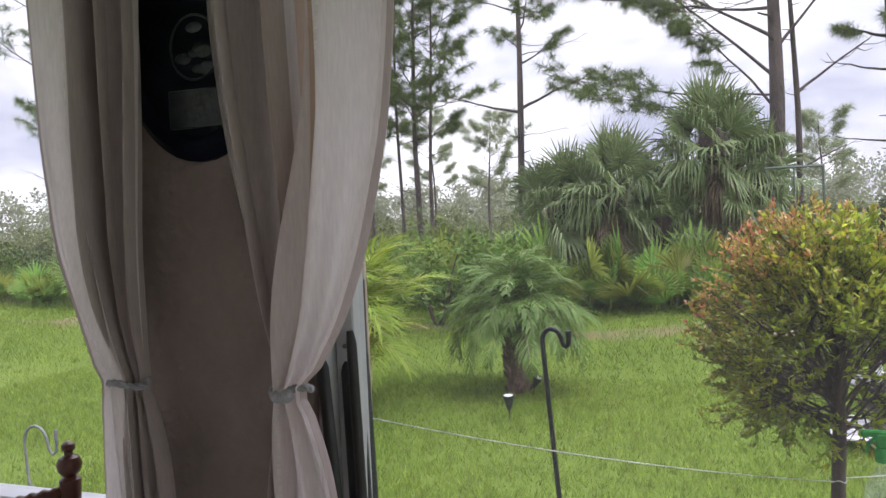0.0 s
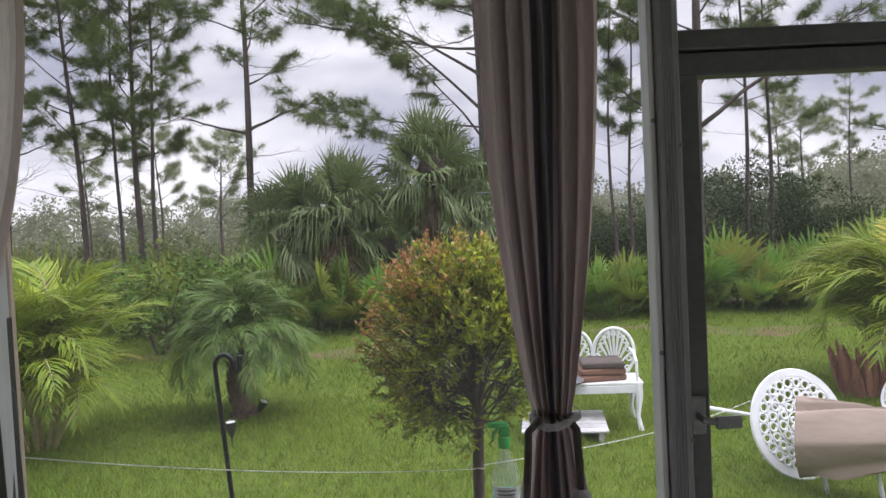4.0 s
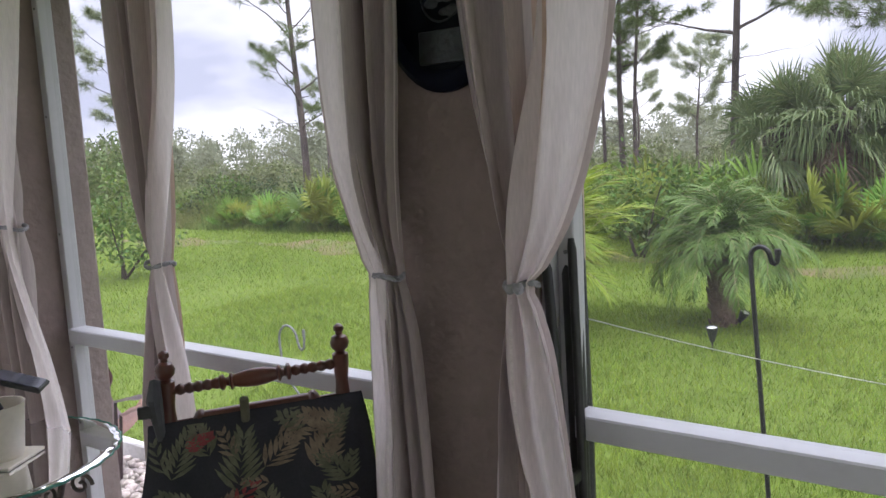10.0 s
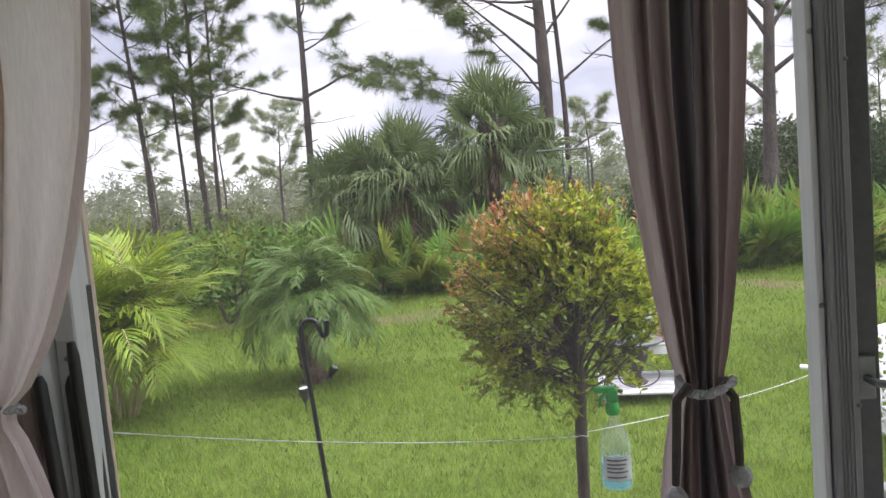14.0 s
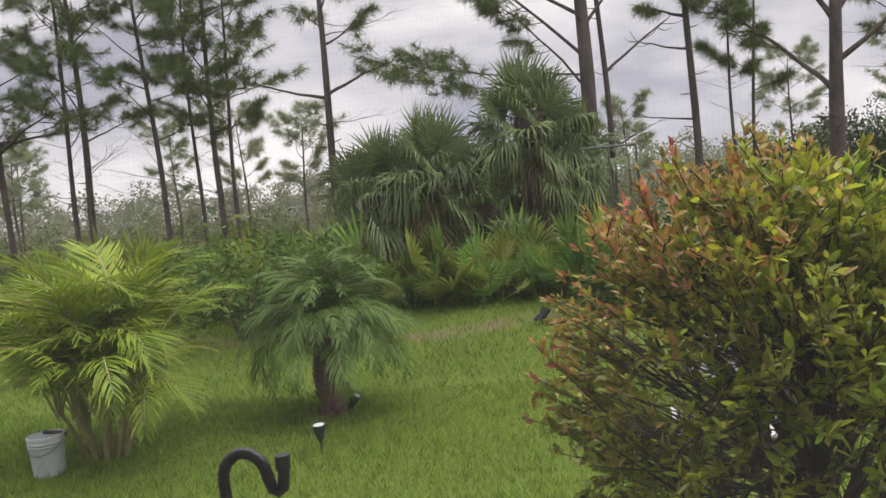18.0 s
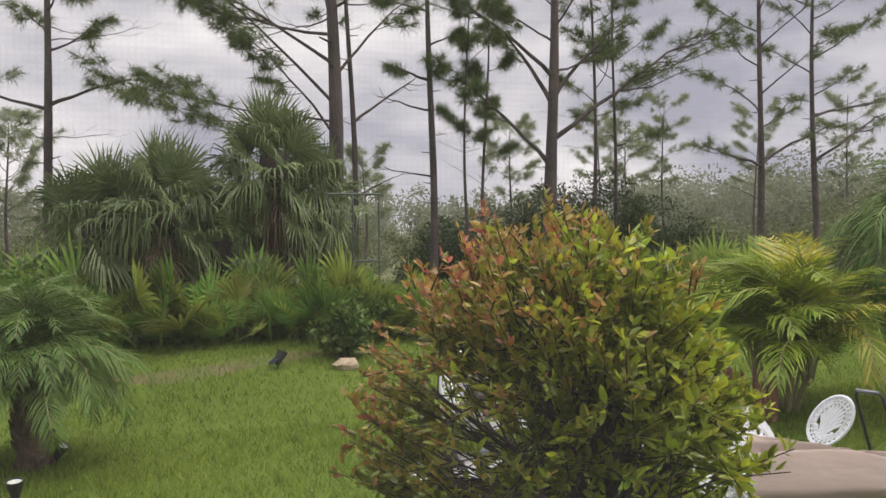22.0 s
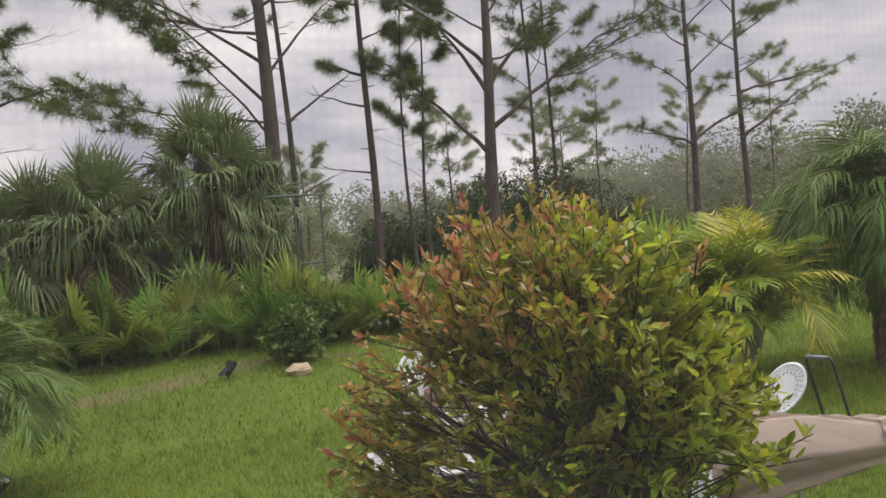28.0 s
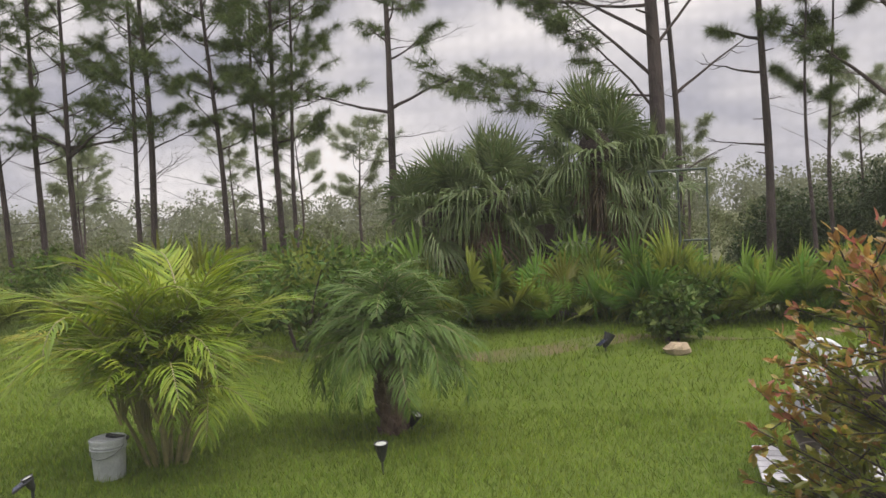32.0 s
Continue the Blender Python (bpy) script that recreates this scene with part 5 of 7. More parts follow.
# far woods to the horizon
def woods(name, label, rows, per, material, seed, stack=4):
    """Clumps of small leaves: rows of (count, near, far, from, to bearing, low, high, leaf)."""
    r = np.random.RandomState(seed)
    cs, rs, sz = [], [], []
    for count, d0, d1, a0, a1, h0, h1, leaf in rows:
        for k in range(count):
            a = radians(r.uniform(a0, a1))
            d = r.uniform(d0, d1)
            x, y = math.sin(a) * d, math.cos(a) * d
            if y < 17.5 and -23 < x < 13:
                continue
            h = h0 + (h1 - h0) * r.random_sample() ** 1.6
            for q in range(stack):
                f = (q + r.uniform(0.1, 0.9)) / stack
                s = h * r.uniform(0.15, 0.24) * (1.25 - 0.55 * f)
                cs.append((x + r.uniform(-1, 1) * h * 0.34 * (1.2 - f), y + r.uniform(-1, 1) * s, 0.02 + max(s * 0.4, (h - s) * f)))
                rs.append((s * 1.5, s * 1.3, s))
                sz.append(leaf)
    V, F = leaf_cloud(cs, rs, per, 1.0, seed + 1, flat=0.62, shell=0.0)
    V = V.reshape(-1, 4, 3)
    V = V[:, :1] + (V - V[:, :1]) * np.repeat(np.array(sz), per)[:, None, None]
    ob = new(name, big_mesh(name, V.reshape(-1, 3), F, material))
    tagged(ob, label, "woods", kind="stuff")


# both woods carry their haze in the leaf colour
woods("far_woods", "low woods on the horizon, leaf colour paled for mist", ((380, 66, 120, -90, 30, 4.2, 7.2, 0.34), (150, 60, 110, 28, 48, 5.0, 8.6, 0.32)), 100, FARLEAF, 8, stack=6)
woods("hill_woods", "olive woods rising on one side, leaf colour paled for haze", ((130, 66, 104, 45, 84, 6.5, 10.5, 0.36),), 190, HILLLEAF, 9, stack=7)
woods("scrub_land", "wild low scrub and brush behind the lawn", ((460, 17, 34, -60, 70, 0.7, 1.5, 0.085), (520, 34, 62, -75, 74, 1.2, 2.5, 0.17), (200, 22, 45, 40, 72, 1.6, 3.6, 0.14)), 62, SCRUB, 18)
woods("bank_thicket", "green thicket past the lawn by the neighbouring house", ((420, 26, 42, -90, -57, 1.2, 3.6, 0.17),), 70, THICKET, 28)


def lawn_blades():
    r = np.random.RandomState(3)
    xs, ys, hs, ws = [], [], [], []
    for x0, x1, y0, y1, dens, h, wd in ((-4.5, 5.5, 1.9, 5.0, 4200, 0.060, 0.0062), (-8, 9, 5.0, 8.5, 2200, 0.062, 0.0085), (-15, 12, 8.5, 12.6, 700, 0.07, 0.012), (-8, -4.5, 2.6, 5.0, 1500, 0.055, 0.0075), (-20, -8, -2, 8.5, 520, 0.055, 0.011), (-8, -4.6, -3, 2.6, 1300, 0.055, 0.0075), (-28, -15, 6, 12, 110, 0.08, 0.02), (9, 16, 5, 11, 160, 0.06, 0.014), (-40, -20, -4, 12, 60, 0.07, 0.03), (5.5, 16, 1.9, 5.0, 420, 0.05, 0.014), (12, 24, 5, 13, 90, 0.07, 0.02)):
        n = int((x1 - x0) * (y1 - y0) * dens)
        xs.append(r.uniform(x0, x1, n)); ys.append(r.uniform(y0, y1, n))
        patch = 0.95 + 0.2 * np.sin(xs[-1] * 1.9) * np.sin(ys[-1] * 2.3 + 1) + 0.3 * np.sin(xs[-1] * 21 + 2 * np.sin(ys[-1] * 7)) * np.sin(ys[-1] * 17 + 2 * np.sin(xs[-1] * 9))
        hs.append(h * r.uniform(0.5, 1.35, n) * patch); ws.append(wd * r.uniform(0.7, 1.3, n))
    blades("lawn_grass", np.concatenate(xs), np.concatenate(ys), np.concatenate(hs), np.concatenate(ws), BLADE, "thick green lawn grass blades", 0.9, 4)
    n = 80000
    x = r.uniform(-22, 15, n)
    y = 12.0 + np.abs(r.normal(0, 2.4, n)) + np.where(x > -2.8, 1.6, 0.0)
    h = r.uniform(0.08, 0.22, n) + np.clip((y - 12.6) * 0.16, 0, 0.4) * r.uniform(0.3, 1, n) + np.where(x < -3.2, np.clip((y - 12.2) * 0.5, 0, 0.65), 0) * r.uniform(0.4, 1, n)
    blades("tall_grass", x, y, h, r.uniform(0.010, 0.022, n), WEED, "tall weeds and wild grass on the bank", 0.9, 5)


lawn_blades()


# ---------------------------------------------------------------- the clipped bush by the screen
def leaf_blades(P, A, size, seed, wide=0.52, fold=0.22):
    """Pointed oval leaves folded on the midrib, at places P along ways A."""
    r = np.random.RandomState(seed)
    n = len(P)
    A = A / np.linalg.norm(A, axis=1)[:, None]
    S = np.cross(A, r.normal(size=(n, 3)) + [0, 0, 1.2])
    S /= np.linalg.norm(S, axis=1)[:, None]
    U = np.cross(S, A)
    L = (size * r.uniform(0.6, 1.25, n))[:, None]
    W = L * wide * 0.5
    curl = -U * L * 0.12
    V = np.stack([P, P + A * L * .35 + S * W + U * W * fold, P + A * L * .35 - S * W + U * W * fold,
                  P + A * L * .72 + S * W * .8 + U * W * fold + curl * .5, P + A * L * .72 - S * W * .8 + U * W * fold + curl * .5,
                  P + A * L + curl, P + A * L * .35 - U * W * .15, P + A * L * .72 - U * W * .15 + curl * .5], 1).reshape(-1, 3)
    o = (np.arange(n) * 8)[:, None]
    F = np.concatenate([o + q for q in ([0, 6, 1], [0, 2, 6], [1, 6, 7], [1, 7, 3], [6, 2, 4], [6, 4, 7], [3, 7, 5], [7, 4, 5])], 1).reshape(-1, 3)
    return V, F


def topiary():
    bx, by = 0.525, 2.36
    z0 = zat(bx, by)
    ob = thing("topiary_bush", "clipped round eugenia bush with red tips on one bare trunk", "bush", (bx, by, z0))
    r = np.random.RandomState(12)
    R = random.Random(12)
    fork = 1.04 - z0
    trunk = [(0.01, 0, 0), (0.0, 0.005, 0.4), (-0.008, 0.0, 0.8), (0.0, 0, 1.15), (0.006, 0.0, fork), (0.0, 0, fork + 0.14), (-0.02, 0, fork + 0.34)]
    part("trunk", Geo().tube(trunk, [0.024, 0.019, 0.017, 0.018, 0.017, 0.012, 0.005], 10), BARKDARK, ob, "thin dark bush trunk")
    c = Vector((-0.030, 0.10, 1.235 - z0))
    ax = Vector((0.334, 0.312, 0.338))
    tips = []
    for b in range(88):
        # each main branch leaves the short trunk and forks into a fan of twigs near the outline
        el = -1.0 + 2.25 * R.random()
        az = b * 2.39996 + R.uniform(-0.25, 0.25)
        d = Vector((math.cos(az) * math.cos(el), math.sin(az) * math.cos(el), math.sin(el)))
        s = Vector((0, 0, fork + 0.20 * max(0, el) * R.uniform(0.3, 1.0) + R.uniform(-0.07, 0.13)))
        e = c + Vector((d.x * ax.x, d.y * ax.y, d.z * ax.z)) * R.uniform(0.66, 0.80)
        mid = s.lerp(e, 0.5) + Vector((R.uniform(-.02, .02), R.uniform(-.02, .02), 0.025 if el > 0 else -0.01))
        g = Geo().tube([s, s.lerp(mid, 0.55) + Vector((0, 0, 0.006)), mid, e], [0.0046, 0.0036, 0.0029, 0.0016], 6)
        for k in range(10):
            dd = (d + Vector((R.gauss(0, .34), R.gauss(0, .34), R.gauss(0, .30)))).normalized()
            bump = 1 + 0.07 * math.sin(dd.x * 7 + 1) * math.sin(dd.z * 6) + 0.05 * math.sin(dd.y * 11 + dd.x * 5)
            # the crown peaks a little off its middle and slopes away beside the peak
            bump += 0.20 * max(0, dd.dot(Vector((0.16, 0.02, 0.985)))) ** 14 - 0.20 * max(0, dd.dot(Vector((0.80, -0.10, 0.59)))) ** 5
            t = c + Vector((dd.x * ax.x, dd.y * ax.y, dd.z * ax.z)) * R.uniform(0.80, 1.05) * bump
            o = s.lerp(mid, R.uniform(0.7, 1.0)) if k % 3 == 0 else mid.lerp(e, R.uniform(0.0, 0.95))
            m2 = o.lerp(t, 0.5) + Vector((R.uniform(-.014, .014), R.uniform(-.014, .014), R.uniform(-.014, .014)))
            g.tube([o, m2, t], [0.0016, 0.0012, 0.0008], 4, cap=False)
            tips.append((o, t))
        part("branch", g, BARKDARK, ob)
    P, A, T = [], [], []
    for o, t in tips:
        w = (t - o).normalized()
        low = (t.z - c.z) / ax.z < -0.12
        ln = (t - o).length
        for k in range(21 if low else 40):
            s = 1.02 - (min(0.8, 0.060 / ln) if low else min(0.95, 0.125 / ln)) * R.random() ** 0.85
            p = o.lerp(t, s)
            a = w * 0.75 + Vector((R.gauss(0, .60), R.gauss(0, .60), R.gauss(0.30, .45)))
            P.append(p), A.append(a)
            T.append(s)
    P, A, T = np.array(P), np.array([tuple(a) for a in A]), np.array(T)
    rel = (P - np.array(c)) / np.array(ax)
    # fresh red shoots come at the ends, most on the crown's top and one flank
    red = np.clip(0.85 * rel[:, 2] - 0.75 * rel[:, 0] + 0.25 * rel[:, 1] + r.normal(0, 0.35, len(P)) + (T - 0.9) * 1.2, -2, 2)
    kinds = np.where(red > 1.24, 0, np.where(red > 0.72, 1, np.where(rel[:, 0] + r.normal(0, .5, len(P)) > 0.1, 2, 3)))
    low = rel[:, 2] < -0.45
    keep = ~(low & (r.uniform(0, 1, len(P)) < 0.15))
    for k, (mm, lab) in enumerate(((LEAFRED, "red young leaves"), (LEAFORANGE, "orange-brown young leaves"), (LEAFLIME, "yellow-green glossy leaves"), (LEAFOLIVE, "olive green leaves"))):
        sel = keep & (kinds == k)
        V, F = leaf_blades(P[sel], A[sel], (0.0165, 0.0170, 0.0225, 0.0185)[k], 30 + k, wide=0.40)
        part("leaves", big_mesh("leaves", V, F, mm), mm, ob, lab)
    # tall shoots along the top
    Ps, As = [], []
    g = Geo()
    for k in range(22):
        a = R.uniform(0, 6.28)
        q = math.sqrt(R.random()) * 0.8
        b = c + Vector((ax.x * q * math.cos(a), ax.y * q * math.sin(a), ax.z * math.sqrt(1 - q * q) * 0.97))
        t = b + Vector((R.uniform(-.02, .02), R.uniform(-.02, .02), R.uniform(0.015, 0.05)))
        g.tube([b, t], [0.0014, 0.0007], 4, cap=False)
        for j in range(11):
            Ps.append(b.lerp(t, R.random())), As.append(Vector((R.gauss(0, .7), R.gauss(0, .7), 0.8)))
    part("shoots", g, TWIG, ob)
    V, F = leaf_blades(np.array(Ps), np.array([tuple(a) for a in As]), 0.017, 44, wide=0.42)
    part("leaves", big_mesh("leaves", V, F, LEAFORANGE), LEAFORANGE, ob, "orange-red shoot tips")


def spray_bottle():
    ob = thing("spray_bottle", "half-full clear spray bottle with a green trigger on the bush", "bottle", (0.595, 2.20, 0.782))
    prof = [(0.001, 0), (0.036, 0.0), (0.041, 0.006), (0.042, 0.10), (0.040, 0.125), (0.030, 0.150), (0.016, 0.175), (0.0125, 0.196), (0.0125, 0.205)]
    part("body", Geo().lathe(prof, 24, cap=False), BOTTLE, ob, "clear plastic bottle body").visible_shadow = False
    part("liquid", Geo().lathe([(0.001, 0.004), (0.036, 0.005), (0.0385, 0.01), (0.039, 0.07), (0.001, 0.07)], 24, cap=False), LIQUID, ob, "pale blue cleaning liquid")
    lab = Geo()
    rows = [[(0.0424 * math.cos(a), 0.0424 * math.sin(a), z) for a in np.linspace(-2.6, -0.6, 12)] for z in (0.03, 0.095)]
    lb = part("label", lab.grid(rows), LABEL, ob, "faded white paper label")
    for k, z in enumerate((0.085, 0.074, 0.064, 0.054, 0.040)):
        rows = [[(0.0429 * math.cos(a), 0.0429 * math.sin(a), z + d) for a in np.linspace(-2.3, -1.0 - 0.12 * (k % 3), 9)] for d in (-0.0022, 0.0022)]
        part("print_bar", Geo().grid(rows), INK, lb)
    part("neck_ring", Geo().lathe([(0.016, 0.196), (0.017, 0.200), (0.017, 0.222), (0.013, 0.228)], 18), GREENPL, ob, "green screw collar")
    h = Geo().box(0.0, 0, 0.246, 0.03, 0.02, 0.036, 0.006).box(-0.018, 0, 0.262, 0.055, 0.016, 0.016, 0.005)
    part("spray_head", h, GREENPL, ob, "green spray head")
    part("trigger", Geo().tube([(-0.012, 0, 0.254), (-0.030, 0, 0.238), (-0.034, 0, 0.215)], [0.006, 0.005, 0.003], 8), GREENPL, ob, "green trigger lever")


def line_string():
    pts = bend((-0.477, 1.694, 1.165), (0.512, 2.343, 0.873), -0.02, 12)
    g = Geo().tube(pts, 0.0016, 5)
    g.tube([(0.523 + 0.021 * math.cos(a), 2.36 + 0.021 * math.sin(a), 0.873 + 0.004 * math.sin(3 * a)) for a in np.linspace(0, 12.56, 26)], 0.0016, 5)
    g.tube(bend((0.54, 2.375, 0.873), (2.80, 5.6, 0.22), -0.05, 14), 0.0016, 5)
    single("garden_string", g, STRING, "white string tied round the bush trunk", "string")


def shepherd_hook(x, y, top, s, label, m, r=0.0075, rz=0.0):
    z0 = zat(x, y) - 0.02
    ob = thing("shepherd_hook", label, "garden hook", (x, y, z0), rz=rz)
    h = top - z0
    pts = [(0.14 * s, 0, 0), (0.075 * s, 0, h * 0.55), (0.006 * s, 0, h - 0.14 * s)]
    for a in np.linspace(180, 20, 11):
        pts.append((0.036 * s + 0.036 * s * math.cos(radians(a)), 0, h - 0.045 * s + 0.043 * s * math.sin(radians(a))))
    pts += [(0.074 * s, 0, h - 0.048 * s), (0.079 * s, 0, h - 0.062 * s), (0.088 * s, 0, h - 0.067 * s), (0.096 * s, 0, h - 0.06 * s), (0.099 * s, 0, h - 0.04 * s), (0.099 * s, 0, h - 0.012 * s)]
    part("rod", Geo().tube(pts, r, 10), m, ob)
    part("tip_cap", Geo().tube([(0.099 * s, 0, h - 0.03 * s), (0.099 * s, 0, h - 0.008 * s)], r * 1.25, 10), m, ob)
    return ob


def solar_spot(x, y, h, az, tilt, label, panel=False, lean=0.0, size=1.0):
    z0 = zat(x, y)
    ob = thing("garden_spotlight", label, "garden light", (x, y, z0), "garden spotlights", rz=az)
    part("stake", Geo().tube([(0, 0, -0.03), (0, 0, h)], [0.007, 0.009], 8), BLACKPL, ob)
    m = pose(0, 0, h, 0, tilt, 0) @ Matrix.Scale(size, 4)
    part("lamp_head", Geo().lathe([(0.012, -0.02), (0.020, 0.0), (0.028, 0.03), (0.038, 0.075), (0.040, 0.085), (0.034, 0.085), (0.030, 0.070)], 18, m), BLACKPL, ob)
    part("lens", Geo().lathe([(0.001, 0.078), (0.034, 0.078), (0.034, 0.080), (0.001, 0.083)], 18, m), LENSM, ob, "pale clear lamp lens")
    if panel:
        mp = pose(-0.05, 0, h + 0.035, 0, -32, 0)
        p = part("solar_panel", Geo().box(0, 0, 0, 0.13, 0.09, 0.012, 0.003, mp), BLACKPL, ob, "small black solar panel")
        part("cell_face", Geo().box(0, 0, 0.0075, 0.115, 0.075, 0.002, 0.001, mp), PANEL, p)
    return ob


def bucket():
    x, y = -3.66, 6.66
    ob = thing("pail", "pale grey plastic pail with a lid beside the areca", "bucket", (x, y, zat(x, y)))
    ob.matrix_basis = ob.matrix_basis @ Matrix.Scale(0.88, 4)
    part("body", Geo().lathe([(0.001, 0.0), (0.128, 0.0), (0.131, 0.008), (0.146, 0.33), (0.150, 0.335), (0.150, 0.305), (0.153, 0.305), (0.153, 0.29)], 32, cap=False), PAIL, ob)
    part("lid", Geo().lathe([(0.001, 0.352), (0.140, 0.352), (0.148, 0.358), (0.156, 0.352), (0.157, 0.334), (0.149, 0.334)], 32, cap=False), PAIL, ob)
    for z in (0.30, 0.27):
        part("rib", Geo().lathe([(0.146, z - 0.006), (0.154, z - 0.004), (0.154, z + 0.004), (0.147, z + 0.006)], 32, cap=False), PAIL, ob)
    part("bail_handle", Geo().tube([(0.155 * math.cos(a), -0.05 * math.sin(a) - 0.10 * math.sin(a), 0.30 - 0.10 * math.sin(a)) for a in np.linspace(0, math.pi, 13)], 0.003, 6), STEEL, ob, "thin wire handle")
    g = Geo().box(-0.02, 0, 0.372, 0.17, 0.055, 0.022, 0.008, pose(0, 0, 0, 0, 14, 25)).tube([(0.05, 0.02, 0.36), (0.10, 0.05, 0.365)], 0.011, 8)
    single("hand_trowel", g, BLACKPL, "black hand tool lying on the pail lid", "tool", loc=(x, y, zat(x, y) - 0.052))


def pole_frame():
    x, y = 1.14, 12.6
    z0 = zat(x, y)
    ob = thing("metal_frame", "thin green metal pipe frame among the palmettos", "frame", (x, y, z0))
    for px in (0.40, 0.80):
        part("upright", Geo().tube([(px, 0, -0.05), (px, 0, 2.07)], 0.016, 8), GREENMETAL, ob)
    part("cross_pipe", Geo().tube([(-0.02, 0, 2.07), (0.82, 0.03, 2.07)], 0.018, 8), GREENMETAL, ob)
    part("cross_pipe", Geo().tube([(0.25, 0, 1.05), (0.82, 0.0, 1.05)], 0.014, 8), GREENMETAL, ob)
    part("brace", Geo().tube([(0.0, 0, 2.05), (0.20, -0.03, 1.35), (0.30, -0.02, 0.7)], 0.012, 8), GREENMETAL, ob)


def rock(x, y, s, seed):
    R = random.Random(seed)
    g = Geo().sphere((0, 0, 0.30 * s), s * 0.6, 10, 7, (1.2, 0.8, 0.72))
    g.v = [tuple(c * (1 + 0.42 * noise.noise(Vector(v) * 6 / s * 0.5 + Vector((seed, 0, 0)))) for c in v) for v in g.v]
    single("stone", g, STONE, "pale tan rock at the edge of the bed", "rock", loc=(x, y, zat(x, y) - 0.03), smooth=False)


# ---------------------------------------------------------------- white garden furniture
def bench():
    ob = thing("garden_bench", "ornate white cast-iron garden seat on the lawn", "bench", (1.87, 7.08, zat(1.87, 7.0)), rz=-6)
    W, sh, bh = 0.78, 0.42, 0.84
    part("seat", Geo().box(0, -0.20, sh, W, 0.42, 0.022, 0.006), WHITEIRON, ob)
    part("apron", Geo().box(0, -0.405, sh - 0.05, W * 0.96, 0.016, 0.07, 0.005), WHITEIRON, ob)
    for px in (-W / 2 + 0.05, W / 2 - 0.05):
        for py, sp in ((-0.38, -1), (-0.02, 1)):
            part("leg", Geo().tube([(px, py, sh - 0.01), (px * 1.03, py + 0.02 * sp, sh * 0.72), (px * 0.985, py + 0.01 * sp, sh * 0.3), (px * 1.05, py + 0.05 * sp, 0.0)], [0.045, 0.034, 0.018, 0.024], 8), WHITEIRON, ob, "curved white iron leg")
        part("arm", Geo().tube([(px, 0.0, sh + 0.24), (px, -0.22, sh + 0.25), (px, -0.37, sh + 0.19), (px, -0.38, sh)], 0.014, 8), WHITEIRON, ob)
    for k in range(2):
        cx = (k - 0.5) * W / 2
        panel = Geo()
        hh = bh - sh - 0.0
        ring = [(cx + W / 4.1 * math.cos(a), 0.02, sh + 0.02 + hh * (0.45 + 0.55 * max(-0.8, math.sin(a)))) for a in np.linspace(0, 2 * math.pi, 29)]
        panel.tube(ring, 0.016, 8, cap=False)
        for j in range(9):
            a = radians(20 + 140 * j / 8)
            e = (cx + W / 4.8 * math.cos(a), 0.02, sh + 0.08 + hh * 0.80 * math.sin(a))
            panel.tube([(cx, 0.02, sh + 0.06), e], [0.006, 0.014], 6)
            panel.sphere(e, 0.019, 8, 6, (1, 0.5, 1))
        for q in range(11):
            a = radians(-30 + 240 * q / 10)
            e = (cx + W / 5.6 * math.cos(a), 0.02, sh + 0.17 + hh * 0.52 * math.sin(a))
            panel.tube([(e[0] + 0.022 * math.cos(t), 0.02, e[2] + 0.022 * math.sin(t)) for t in np.linspace(0, 6.283, 9)], 0.008, 5, cap=False)
        part("back_panel", panel, WHITEIRON, ob, "pierced fan-pattern back panel")
    zz = zat(1.72, 7.0) + sh + 0.011
    for k in range(3):
        g = Geo().box(0, 0, 0.03, 0.44 - 0.03 * k, 0.36, 0.055, 0.02)
        c = single("seat_cushion", g, (CUSHB, CUSHB, CUSHD)[k], ("flat reddish-brown seat cushion lying on the bench", "flat reddish-brown seat cushion lying on the bench", "dark brown seat cushion on top of the stack")[k], "cushion", loc=(1.86 + 0.02 * k, 6.9, zz + 0.058 * k), group="stacked cushions")
        c.rotation_euler = (0, 0, 0.12 - 0.1 * k)


def lattice(g, rad, cx=0, cy=0, seed=1):
    """Pierced scroll work of a cast-iron top, flat in the xy plane."""
    R = random.Random(seed)

    def ring(x, y, r, t):
        g.tube([(x + r * math.cos(a), y + r * math.sin(a), 0) for a in np.linspace(0, 2 * math.pi, 11)], t * 1.35, 5, cap=False)

    n = 0
    for q, cnt, rr in ((0.12, 5, 0.05), (0.34, 11, 0.075), (0.57, 18, 0.082), (0.78, 25, 0.080)):
        for k in range(cnt):
            a = 2 * math.pi * (k + 0.5 * (n % 2)) / cnt
            ring(cx + rad * q * math.cos(a), cy + rad * q * math.sin(a), rad * rr * R.uniform(0.9, 1.15), 0.0075)
        n += 1
    for q in (0.23, 0.455, 0.675, 0.88):
        g.tube([(cx + rad * q * math.cos(a), cy + rad * q * math.sin(a), 0) for a in np.linspace(0, 2 * math.pi, 41)], 0.007, 5, cap=False)
    return g


